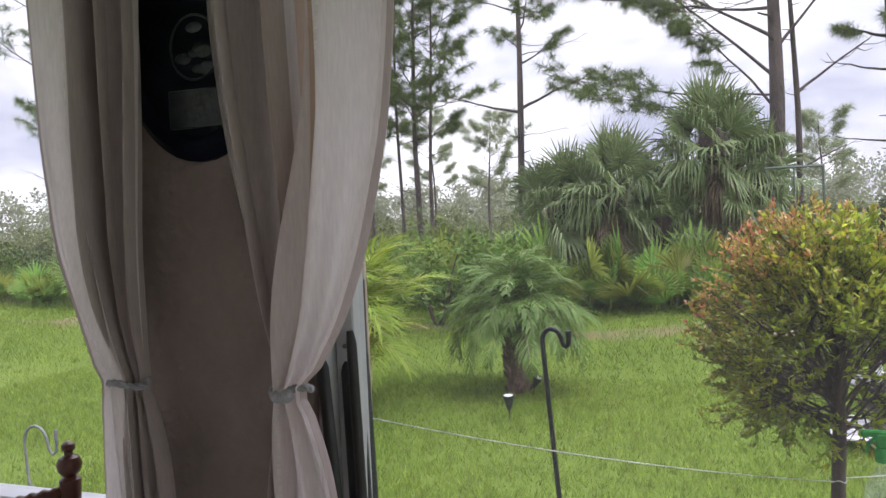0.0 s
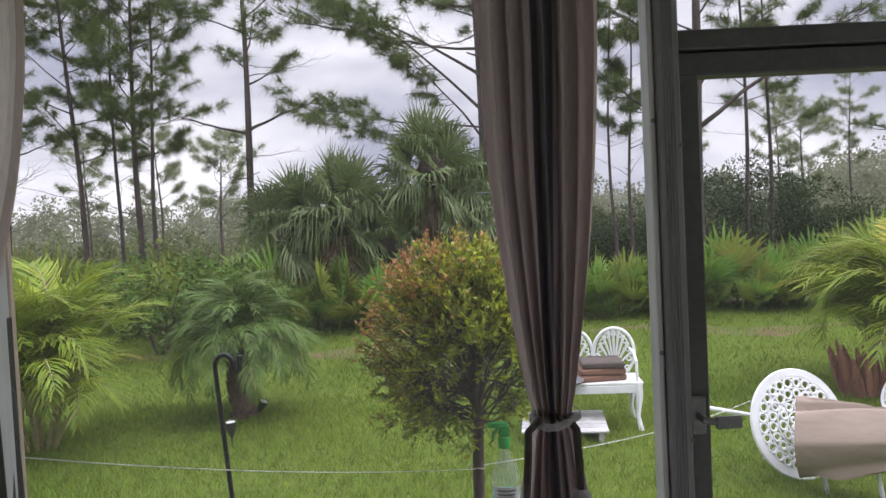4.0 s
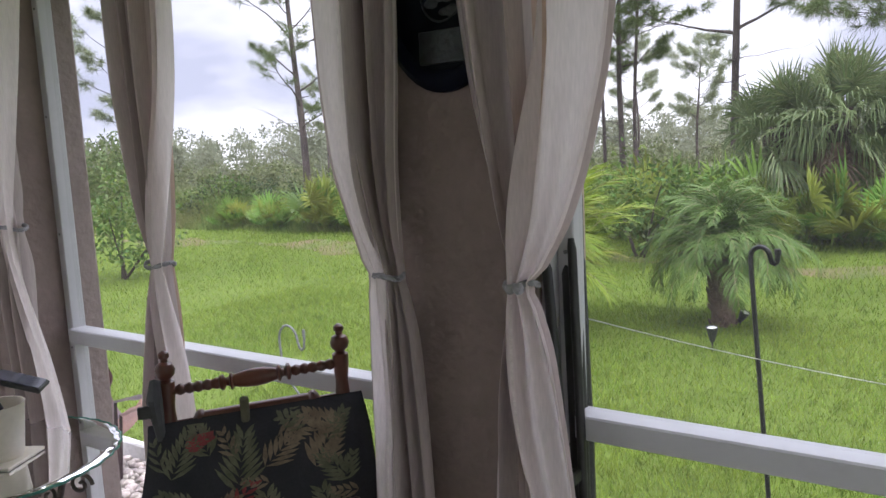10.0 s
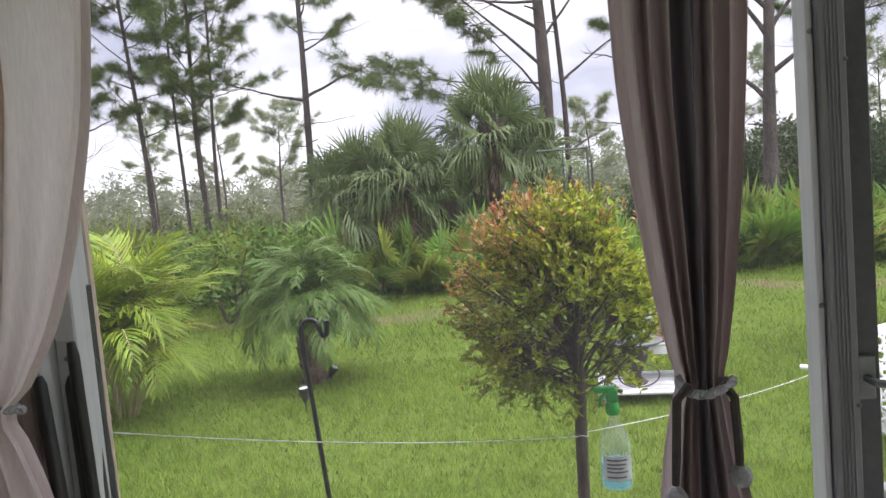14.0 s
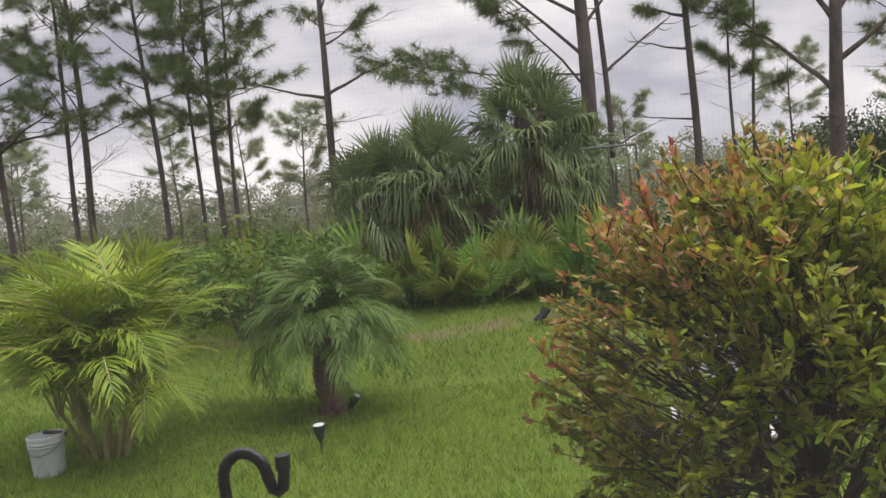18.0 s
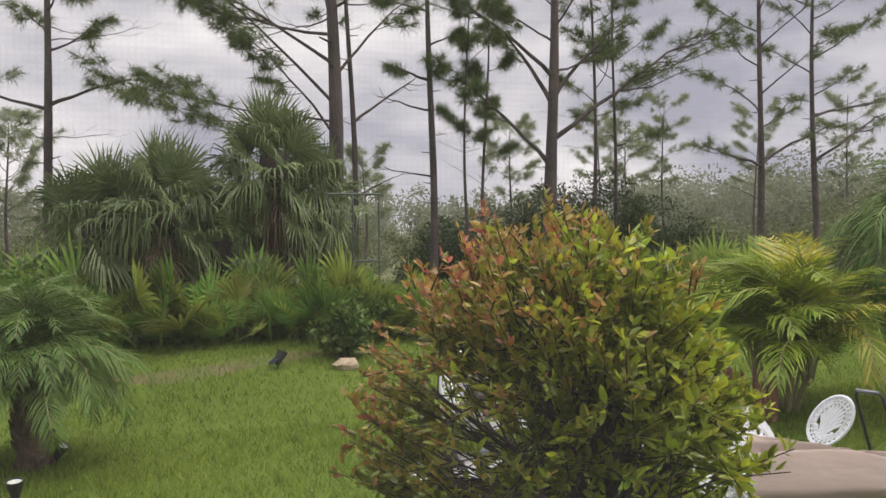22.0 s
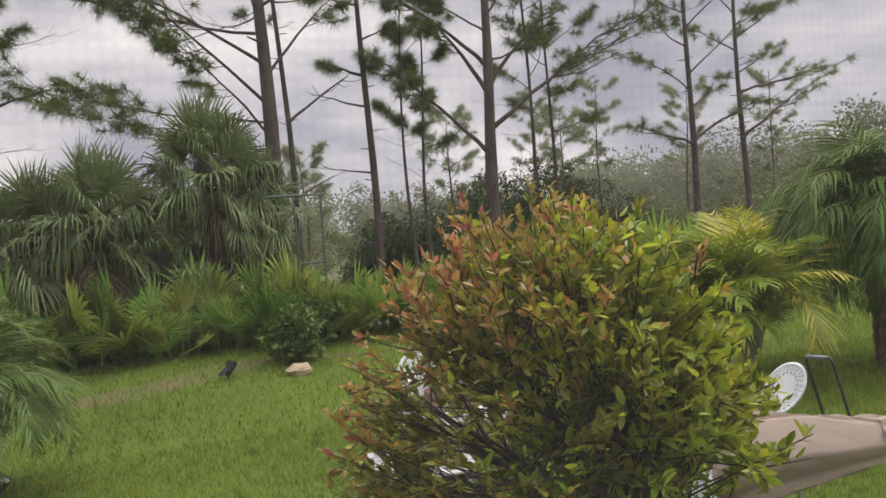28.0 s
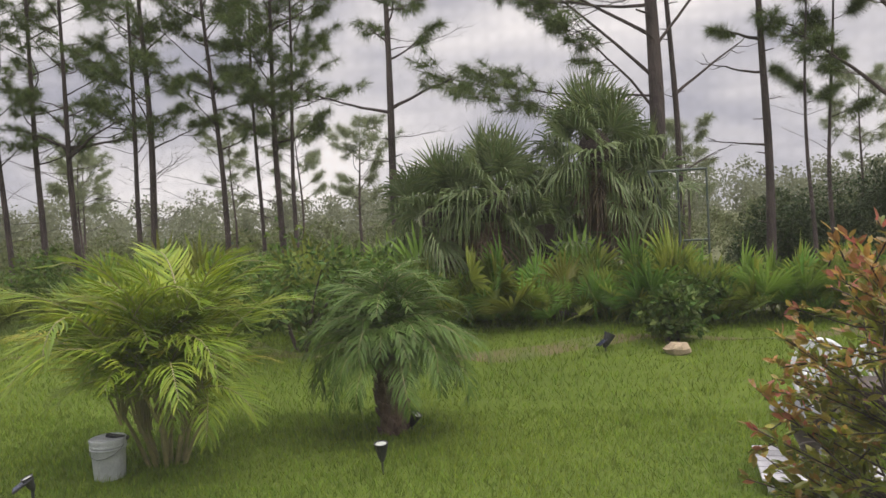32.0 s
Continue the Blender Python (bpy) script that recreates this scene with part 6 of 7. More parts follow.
def tipped_table():
    ob = thing("garden_table", "round white pierced iron table tipped on its side", "table", (2.97, 5.36, zat(2.9, 5.4)))
    m = pose(0, 0, 0.375, 74, 0, 14)
    rad = 0.385
    part("rim", Geo().lathe([(rad * 0.87, -0.008), (rad, -0.012), (rad + 0.008, 0.0), (rad, 0.012), (rad * 0.87, 0.008), (rad * 0.87, -0.008)], 48, m, cap=False), WHITEIRON, ob, "smooth white iron rim")
    lt = lattice(Geo(), rad * 0.97)
    part("lattice_top", Geo().add(lt.v, lt.f, m), WHITEIRON, ob, "pierced scroll-work top")
    for k in range(3):
        a = 2.1 * k + 0.5
        p = [(rad * 0.5 * math.cos(a), rad * 0.5 * math.sin(a), -0.01), (rad * 0.45 * math.cos(a), rad * 0.45 * math.sin(a), -0.3), (rad * 0.85 * math.cos(a), rad * 0.85 * math.sin(a), -0.62)]
        part("leg", Geo().tube([m @ Vector(q) for q in p], [0.018, 0.014, 0.02], 8), WHITEIRON, ob)


def garden_chair(x, y, rz, label):
    ob = thing("garden_chair", label, "chair", (x, y, zat(x, y)), "white garden chairs", rz=rz)
    ob.location.z -= 0.03
    ob.matrix_basis = ob.matrix_basis @ Matrix.Scale(0.82, 4)
    sh = 0.43
    part("seat", lattice(Geo(), 0.16, 0, -0.17).lathe([(0.15, -0.01), (0.175, -0.008), (0.175, 0.008), (0.15, 0.01), (0.15, -0.01)], 32, pose(0, -0.17, 0), cap=False), WHITEIRON, ob, m=pose(0, 0, sh))
    back = Geo()
    mb = pose(0, 0.0, sh + 0.02, -14, 22) @ Matrix(((0.92, 0, 0.10, 0), (0, 1, 0, 0), (0, 0, 1.05, 0), (0, 0, 0, 1)))
    ring = [(0.155 * math.cos(a), 0, 0.235 + 0.225 * math.sin(a)) for a in np.linspace(0, 2 * math.pi, 33)]
    back.tube(ring, 0.015, 8, cap=False, m=mb)
    ring2 = [(0.125 * math.cos(a), 0, 0.235 + 0.19 * math.sin(a)) for a in np.linspace(0, 2 * math.pi, 33)]
    back.tube(ring2, 0.007, 6, cap=False, m=mb)
    for j in range(9):
        a = radians(15 + 150 * j / 8)
        back.tube([(0, 0, 0.06), (0.085 * math.cos(a), 0, 0.10 + 0.22 * math.sin(a))], [0.006, 0.011], 6, m=mb)
    for j in range(18):
        a = radians(-20 + 220 * j / 17)
        q = mb @ Vector((0.14 * math.cos(a), 0, 0.235 + 0.207 * math.sin(a)))
        back.sphere(q, 0.014, 7, 5, (1, 0.5, 1))
    # a pierced fan: petals spread from the foot of the back, with small scrolls between them and a key border round them
    for j in range(11):
        an = radians(8 + 164 * j / 10)
        p1 = Vector((0.098 * math.cos(an), 0, 0.235 + 0.152 * math.sin(an)))
        p0 = Vector((0.018 * math.cos(an), 0, 0.135 + 0.02 * math.sin(an)))
        back.tube([mb @ p0, mb @ p0.lerp(p1, 0.35), mb @ p0.lerp(p1, 0.78), mb @ p1], [0.004, 0.0075, 0.0145, 0.008], 6)
    for j in range(26):
        an = 2 * math.pi * j / 26
        p0 = Vector((0.146 * math.cos(an), 0, 0.235 + 0.212 * math.sin(an)))
        p1 = Vector((0.112 * math.cos(an + 0.10), 0, 0.235 + 0.168 * math.sin(an + 0.10)))
        back.tube([mb @ p0, mb @ p1], 0.0085, 5)
    ring3 = [(0.108 * math.cos(q), 0, 0.235 + 0.163 * math.sin(q)) for q in np.linspace(0, 2 * math.pi, 33)]
    back.tube(ring3, 0.009, 6, cap=False, m=mb)
    for px, pz in ((-0.05, 0.10), (0.05, 0.10), (0.0, 0.09), (-0.03, 0.075), (0.03, 0.075), (-0.075, 0.13), (0.075, 0.13)):
        back.sphere(mb @ Vector((px, 0, pz + 0.015)), 0.021, 8, 6, (1, 0.4, 1))
    part("backrest", back, WHITEIRON, ob, "oval pierced fan back")
    for px, py in ((-0.15, -0.33), (0.15, -0.33), (-0.13, -0.04), (0.13, -0.04)):
        part("leg", Geo().tube([(px, py, sh), (px * 1.1, py * 1.0, sh * 0.6), (px * 1.25, py + (0.04 if py > -0.1 else -0.04), 0)], [0.016, 0.012, 0.014], 8), WHITEIRON, ob)
    return ob


def covered_umbrella():
    ob = thing("covered_umbrella", "folded patio umbrella lying under a tan fabric cover", "umbrella", (3.0, 5.02, zat(3, 5)))
    a, b = Vector((-0.16, 0.08, 0.455)), Vector((0.74, -0.51, 0.485))
    d = (b - a).normalized()
    side = d.cross(Vector((0, 0, 1))).normalized()
    up = side.cross(d)
    R = random.Random(4)
    # loose creases that run slantwise along the cover
    crease = [(R.uniform(0, 6.28), R.uniform(-2.2, 2.2), R.uniform(0.06, 0.14), R.choice((-0.24, -0.15, 0.18, 0.28)), R.uniform(0, 0.5), R.uniform(0.6, 1.1)) for _ in range(14)]
    rows = []
    for i in range(48):
        s = i / 47
        c = a.lerp(b, s)
        hh = 0.255 * (1 - s) ** 0.75 + 0.08
        ww = 0.15 * (1 - s) ** 0.8 + 0.065
        c = c - up * (0.085 * (1 - s))
        row = []
        for k in range(80):
            t = 2 * math.pi * k / 80
            pl = 1.0
            for t0, tw, wd, am, s0, s1 in crease:
                if s0 - 0.2 < s < s1 + 0.2:
                    q = (t - t0 - tw * (s - 0.5) + math.pi) % (2 * math.pi) - math.pi
                    pl += am * math.exp(-(q / wd) ** 2) * min(1, max(0, (s - s0 + 0.2) * 5)) * min(1, max(0, (s1 + 0.2 - s) * 5))
            ct, st = math.cos(t), math.sin(t)
            # ridge on top where the cloth hangs over the pole, keel below
            sq = (1 - 0.62 * st) if st > 0 else 1 + 0.10 * st
            row.append(c + side * ww * ct * pl * sq + up * hh * st * pl * 0.84)
        rows.append(row)
    part("cover", Geo().grid(rows, closed=True), COVER, ob, "creased tan fabric cover")
    collar = [[b + d * (-0.17 + 0.045 * j) + (side * math.cos(t) + up * math.sin(t)) * ((0.10, 0.118, 0.112, 0.096, 0.088)[j] + 0.010 * math.sin(5 * t + j) + 0.006 * math.sin(11 * t)) for t in np.linspace(0, 2 * math.pi, 49)[:-1]] for j in range(5)]
    part("cover_collar", Geo().grid(collar, closed=True), COVER, ob, "loose gathered end of the cover")
    part("end_cap", Geo().lathe([(0.001, -0.05), (0.062, -0.05), (0.066, 0.0), (0.066, 0.05), (0.050, 0.062), (0.001, 0.064)], 24, Matrix.Translation(b + d * 0.0) @ d.to_track_quat("Z", "Y").to_matrix().to_4x4()), BLACKPL, ob, "black round end cap")
    for s in (0.12, 0.42):
        p = a.lerp(b, s)
        part("foot", Geo().tube([(p.x, p.y, p.z - 0.2), (p.x + 0.03, p.y - 0.03, 0.0)], 0.016, 8), WHITEIRON, ob, "white support foot")


def hand_truck():
    ob = thing("hand_truck", "black folding hand truck standing behind the umbrella", "hand truck", (4.18, 5.38, zat(4.1, 5.4)), rz=-62)
    lean = Matrix(((1, 0, -0.20, 0.02), (0, 1, -0.14, 0.015), (0, 0, 1, 0), (0, 0, 0, 1)))
    part("handle_frame", Geo().tube([(-0.085, 0, 0.12), (-0.085, 0, 0.70), (-0.07, 0, 0.735), (0.07, 0, 0.735), (0.085, 0, 0.70), (0.085, 0, 0.12)], 0.011, 10, m=lean), BLACK, ob)
    part("grip", Geo().tube([(-0.07, 0, 0.737), (0.07, 0, 0.737)], 0.016, 10, m=lean), STEEL, ob, "pale worn grip")
    part("toe_plate", Geo().box(0, -0.10, 0.07, 0.30, 0.22, 0.012, 0.004), BLACK, ob)
    part("cross_bar", Geo().box(0, 0, 0.22, 0.22, 0.02, 0.06, 0.004, m=lean), BLACK, ob)
    for px in (-0.15, 0.15):
        wl = part("wheel", Geo().lathe([(0.05, -0.018), (0.075, -0.018), (0.08, 0), (0.075, 0.018), (0.05, 0.018)], 22, pose(px, 0.03, 0.08, 0, 90)), BLACKPL, ob)
        part("hub", Geo().lathe([(0.001, -0.012), (0.05, -0.012), (0.05, 0.012), (0.001, 0.012)], 16, pose(px, 0.03, 0.08, 0, 90)), STEEL, wl)


def urn():
    x, y = 1.45, 6.66
    z0 = zat(x, y)
    t = thing("low_plank_table", "low weathered white plank table on the grass", "table", (1.50, 6.70, z0), rz=-8)
    for k in range(6):
        part("plank", Geo().box(0, -0.30 + 0.12 * k, 0.10, 0.74, 0.105, 0.02, 0.004), OLDWHITE, t, smooth=False)
    for px in (-0.31, 0.31):
        part("bearer", Geo().box(px, 0, 0.045, 0.05, 0.66, 0.09, 0.004), OLDWHITE, t, smooth=False)
    ob = thing("garden_urn", "dark metal urn on the low plank table", "urn", (x, y, z0 + 0.11))
    part("bowl", Geo().lathe([(0.09, 0.0), (0.10, 0.015), (0.055, 0.04), (0.045, 0.08), (0.07, 0.14), (0.105, 0.22), (0.115, 0.30), (0.125, 0.335), (0.125, 0.35), (0.105, 0.35), (0.10, 0.30)], 28, cap=False), IRON, ob)
    part("rim_tray", Geo().lathe([(0.001, 0.352), (0.225, 0.358), (0.24, 0.378), (0.228, 0.380), (0.001, 0.362)], 28, cap=False), STEEL, ob, "shallow pale rim tray")
    part("hoop", Geo().tube([(0.17 * math.cos(a), -0.14, 0.10 + 0.10 * math.sin(a)) for a in np.linspace(0, 6.28, 25)], 0.006, 6, cap=False), IRON, ob)


def stump():
    ob = thing("palm_stump", "splintered reddish palm stump beside the areca", "stump", (4.72, 7.52, zat(4.7, 7.5)))
    R = random.Random(3)
    for k in range(16):
        a = k * 0.4 + R.uniform(-.1, .1)
        r0 = 0.13 + 0.07 * R.random()
        h = R.uniform(0.32, 0.56)
        b = Vector((r0 * math.cos(a), r0 * math.sin(a) * 0.8, 0))
        t = Vector((r0 * 1.5 * math.cos(a) - 0.16 * h, r0 * 1.4 * math.sin(a), h))
        part("splinter", Geo().tube([b, b.lerp(t, 0.5) * 1.02, t], [0.062, 0.050, 0.010], 6), STUMPWOOD, ob)


# ---------------------------------------------------------------- things on the patio
def wall_plaque():
    ob = thing("wall_plaque", "dark blue oval wall plaque with pale relief shapes", "plaque", (-0.705, 1.474, 2.045))
    rx, rz = 0.197, 0.325

    def oval(k, y, n=48):
        return [(rx * k * math.cos(t), y, rz * k * math.sin(t)) for t in np.linspace(0, 2 * math.pi, n + 1)[:-1]]

    part("frame", Geo().grid([oval(0.84, -0.010), oval(0.88, -0.026), oval(0.95, -0.028), oval(1.0, -0.018), oval(1.0, -0.001)], closed=True), NAVY, ob, "dark navy oval frame")
    g = Geo()
    o = oval(0.86, -0.012)
    g.add(o, [tuple(range(len(o) - 1, -1, -1))])
    part("picture_panel", g, PLAQUE, ob, "dim blue-grey relief panel")
    part("relief_ring", Geo().tube([(0.055 * math.cos(a), -0.014, -0.105 + 0.062 * math.sin(a)) for a in np.linspace(0, 6.283, 33)], 0.0025, 6, cap=False), PLAQUELT, ob, "pale round relief")
    R = random.Random(9)
    for k in range(9):
        part("relief_shape", Geo().sphere((R.uniform(-0.035, 0.035), -0.013, -0.105 + R.uniform(-0.045, 0.045)), R.uniform(0.010, 0.018), 10, 6, (1.3, 0.12, 0.7)), PLAQUELT, ob)
    # glare low on the plaque, built as a paler block
    part("glare_block", Geo().box(0.01, -0.014, -0.222, 0.15, 0.006, 0.075, 0.003), PLAQUELT, ob, "pale lower block standing for a glare patch")



def black_stand():
    ob = thing("folded_stand", "black folded metal stand leaning by the column", "stand", (-0.44, 1.50, 0))
    part("pole", Geo().tube([(0.03, 0.012, 0.0), (0.026, 0.012, 0.9), (0.014, 0.014, 1.36), (0.012, 0.014, 1.385)], [0.011, 0.011, 0.0105, 0.007], 10), BLACK, ob)
    part("pole", Geo().tube([(0.012, -0.03, 0.0), (0.0, -0.028, 0.9), (-0.030, -0.022, 1.32), (-0.032, -0.022, 1.335)], [0.013, 0.013, 0.012, 0.008], 10), BLACK, ob)
    for py, zt in ((0.050, 1.30), (0.082, 1.34), (0.112, 1.32)):
        part("pole", Geo().tube([(0.004, py, 0.0), (-0.004, py, 0.9), (-0.014, py, zt), (-0.015, py, zt + 0.02)], [0.016, 0.016, 0.015, 0.008], 10), BLACK, ob)
    for z in (0.25, 0.85):
        part("clamp", Geo().box(0.018, -0.008, z, 0.02, 0.055, 0.03, 0.004), BLACKPL, ob)
    g = Geo().box(-0.466, 1.650, 0.585, 0.006, 0.026, 1.77, 0.002)
    single("black_post", g, BLACK, "flat black post standing against the white jamb outside", "post", smooth=False)


def glass_table():
    cx, cy, zt, rad = -2.10, 0.985, 0.745, 0.365
    ob = thing("glass_table", "round scalloped glass table on a scrolled iron base", "table", (cx, cy, 0))
    n = 144
    prof = []
    for k, (q, z) in enumerate(((0.0, zt), (0.5, zt), (0.93, zt), (0.955, zt), (0.985, zt - 0.002), (1.0, zt - 0.006), (0.985, zt - 0.010), (0.955, zt - 0.012), (0.93, zt - 0.012), (0.0, zt - 0.012))):
        prof.append([((rad * q + (0.006 if 0.97 < q else 0) * abs(math.sin(18 * t))) * math.cos(t), (rad * q + (0.006 if 0.97 < q else 0) * abs(math.sin(18 * t))) * math.sin(t), z) for t in np.linspace(0, 2 * math.pi, n + 1)[:-1]])
    tp = part("glass_top", Geo().grid(prof, closed=True), GLASS, ob, "clear green-tinted glass top with a scalloped edge")
    tp.visible_shadow = False
    part("glass_edge", Geo().tube([((rad + 0.001 + 0.006 * abs(math.sin(18 * t))) * math.cos(t), (rad + 0.001 + 0.006 * abs(math.sin(18 * t))) * math.sin(t), zt - 0.006) for t in np.linspace(0, 2 * math.pi, n + 1)], 0.0045, 6, cap=False), GLASSEDGE, tp, "dark green scalloped glass edge")
    zz = zt - 0.020
    part("hoop", Geo().tube([(0.25 * math.cos(a), 0.25 * math.sin(a), zz) for a in np.linspace(0, 6.283, 49)], 0.008, 8, cap=False), IRON, ob, "iron ring under the glass")
    part("woven_band", Geo().lathe([(0.19, zz - 0.005), (0.20, zz - 0.02), (0.20, zz - 0.06), (0.19, zz - 0.075)], 40, cap=False), IRON, ob, "ribbed brown band")
    for k in range(4):
        a = k * math.pi / 2 + 0.5
        m = pose(0, 0, 0, 0, 0, math.degrees(a))
        pts = [(0.25, 0, zz), (0.20, 0, 0.56), (0.11, 0, 0.38), (0.12, 0, 0.22), (0.22, 0, 0.09), (0.27, 0, 0.012)]
        lg = part("leg", Geo().tube(pts, 0.010, 8, m=m), IRON, ob, "bent iron leg")
        for (ex, ez, r0, sg) in ((0.29, 0.665, 0.038, 1), (0.185, 0.63, 0.03, -1), (0.165, 0.30, 0.032, 1)):
            sc = [(ex + sg * r0 * (1 - t / 9.5) * math.cos(t), 0, ez + r0 * (1 - t / 9.5) * math.sin(t)) for t in np.linspace(0, 8.2, 24)]
            part("scroll", Geo().tube(sc, 0.006, 6, m=m), IRON, lg)
    po = thing("flower_pot", "cream glazed pot standing on a square saucer", "pot", (-2.045, 1.00, zt + 0.001))
    part("saucer", Geo().box(0, 0, 0.006, 0.17, 0.17, 0.010, 0.004, pose(0, 0, 0, 0, 0, 30)), POTM, po)
    part("body", Geo().lathe([(0.001, 0.012), (0.062, 0.012), (0.066, 0.018), (0.080, 0.165), (0.082, 0.172), (0.078, 0.172), (0.070, 0.10), (0.001, 0.09)], 36, cap=False), POTM, po)
    so = thing("solar_spotlight", "black solar spotlight with a tilted panel lying in the pot", "solar lamp", (-2.045, 1.00, zt + 0.173))
    dirv = Vector((-0.80, -0.60, 0.02)).normalized()
    mh = Matrix.Translation((-0.06, -0.045, 0.022)) @ dirv.to_track_quat("Z", "Y").to_matrix().to_4x4()
    part("lamp_head", Geo().lathe([(0.014, -0.05), (0.018, -0.02), (0.026, 0.0), (0.030, 0.05), (0.034, 0.062), (0.030, 0.063)], 20, mh), BLACKPL, so)
    part("knuckle", Geo().tube([(-0.03, -0.02, 0.02), (0.0, 0.0, 0.012), (0.01, 0.01, -0.02)], 0.013, 10).sphere((0.0, 0.0, 0.02), 0.018, 10, 8), BLACKPL, so)
    mpn = pose(0.055, 0.055, 0.062, 4, 20, 45)
    pn = part("solar_panel", Geo().box(0, 0, 0, 0.14, 0.085, 0.014, 0.004, mpn), BLACKPL, so, "tilted solar panel")
    part("cell_face", Geo().box(0, 0, 0.009, 0.125, 0.072, 0.002, 0.001, mpn), PANEL, pn)


def turned(z0, z1, r, seed, beads=5):
    """Profile of a turned wooden spindle along z."""
    R = random.Random(seed)
    prof = [(0.001, z0), (r, z0)]
    n = 60
    for i in range(n + 1):
        s = i / n
        q = r * (0.75 + 0.25 * abs(math.cos(beads * math.pi * s)))
        prof.append((q, z0 + (z1 - z0) * s))
    return prof + [(0.001, z1)]


def wood_chair():
    ob = thing("wooden_armchair", "dark turned-wood armchair with a tropical print cushion", "chair", (-1.241, 1.300, 0), rz=45.9)
    ob.matrix_basis = ob.matrix_basis @ Matrix.Diagonal((1, 1, 1.02, 1))
    hw = 0.224
    # local x runs along the back, -y faces the room
    for sx, top in ((-hw, 1.075), (hw, 1.105)):
        post = part("back_post", Geo().lathe(turned(0.0, top - 0.06, 0.022, 1, 7), 16, pose(sx, 0, 0)), WOOD, ob, "turned wooden back post")
        f0 = top - 0.06
        part("finial", Geo().lathe([(0.022, f0), (0.012, f0 + 0.006), (0.023, f0 + 0.018), (0.026, f0 + 0.032), (0.020, f0 + 0.046), (0.009, f0 + 0.052), (0.009, f0 + 0.058), (0.014, f0 + 0.064), (0.013, f0 + 0.074), (0.005, f0 + 0.080)], 16, pose(sx, 0, 0)), WOOD, post, "turned finial")
    lift = math.degrees(math.atan2(0.030, 2 * hw))
    m = pose(0, 0, 1.005, 0, 90 - lift, 0)
    prof = []
    for i in range(121):
        s = i / 120
        e = min(s, 1 - s)
        rr = 0.010 + (0.005 * abs(math.sin(s * 62)) if e < 0.33 else 0) + (0.014 * math.sin(math.pi * (e - 0.33) / 0.34) if e >= 0.33 else 0) + (0.008 if abs(e - 0.31) < 0.012 or abs(e - 0.36) < 0.008 else 0)
        prof.append((rr, -hw + 2 * hw * s))
    part("top_rail", Geo().lathe(prof, 14, m), WOOD, ob, "bead-turned top rail")
    m = pose(0, 0, 0.915, 0, 90 - lift, 0)
    prof = [(0.011 if abs(s) > 0.36 else 0.024 + (0.006 if 0.31 < abs(s) < 0.35 else 0), s * 2 * hw) for s in np.linspace(-0.5, 0.5, 61)]
    part("middle_rail", Geo().lathe(prof, 14, m), WOOD, ob, "thick turned middle rail")
    part("back_board", Geo().box(0.0, 0.004, 0.84, 2 * hw - 0.05, 0.018, 0.10, 0.006), WOOD, ob)
    for z in (0.62, 0.40):
        part("lower_rail", Geo().lathe(turned(-hw, hw, 0.014, 2, 6), 12, pose(0, 0, z, 0, 90, 0)), WOOD, ob)
    part("seat", Geo().box(0, -0.24, 0.42, 0.48, 0.48, 0.035, 0.012), WOOD, ob)
    for sx in (-hw, hw):
        part("front_leg", Geo().lathe(turned(0.0, 0.66, 0.020, 3, 5), 14, pose(sx, -0.45, 0)), WOOD, ob)
        part("arm", Geo().tube([(sx, 0, 0.68), (sx * 1.06, -0.22, 0.675), (sx * 1.1, -0.48, 0.66)], [0.018, 0.024, 0.022], 10), WOOD, ob)
        part("side_stretcher", Geo().tube([(sx, 0, 0.18), (sx, -0.45, 0.18)], 0.013, 8), WOOD, ob)
    # cushion hung on the back
    c = thing("back_cushion", "black cushion with a green and red tropical leaf print", "cushion", (-1.241, 1.300, 0.018), rz=45.9)
    rows = []
    for i in range(13):
        v = i / 12
        row = []
        for k in range(21):
            u = k / 20
            puff = (1 - (2 * u - 1) ** 6) * (1 - (2 * v - 1) ** 6)
            row.append(((u - 0.5) * (0.545 + 0.13 * v) + 0.004 * math.sin(9 * v), -0.030 - 0.055 * puff - 0.006 * math.sin(u * 14) * math.sin(v * 11) - 0.07 * v, 0.930 + 0.034 * (u - 0.5) - 0.46 * v))
        rows.append(row)
    back = [[(p[0], 0.5 * (p[1] + 0.03) * -0.2 - 0.024 - 0.07 * (i / 12), p[2]) for p in row] for i, row in enumerate(rows)]
    part("pad", Geo().grid(rows).grid(back), FLORAL, c, "black printed pad")
    part("tie_strap", Geo().box(-0.03, -0.045, 0.91, 0.022, 0.02, 0.12, 0.006, pose(0, 0, 0)), OLIVE, c, "olive cloth tie over the rail")
    R = random.Random(21)

    def on_pad(u, v):
        puff = (1 - (2 * u - 1) ** 6) * (1 - (2 * v - 1) ** 6)
        return Vector(((u - 0.5) * (0.545 + 0.13 * v), -0.036 - 0.055 * puff - 0.07 * v - 0.006 * math.sin(u * 14) * math.sin(v * 11), 0.930 + 0.034 * (u - 0.5) - 0.46 * v))

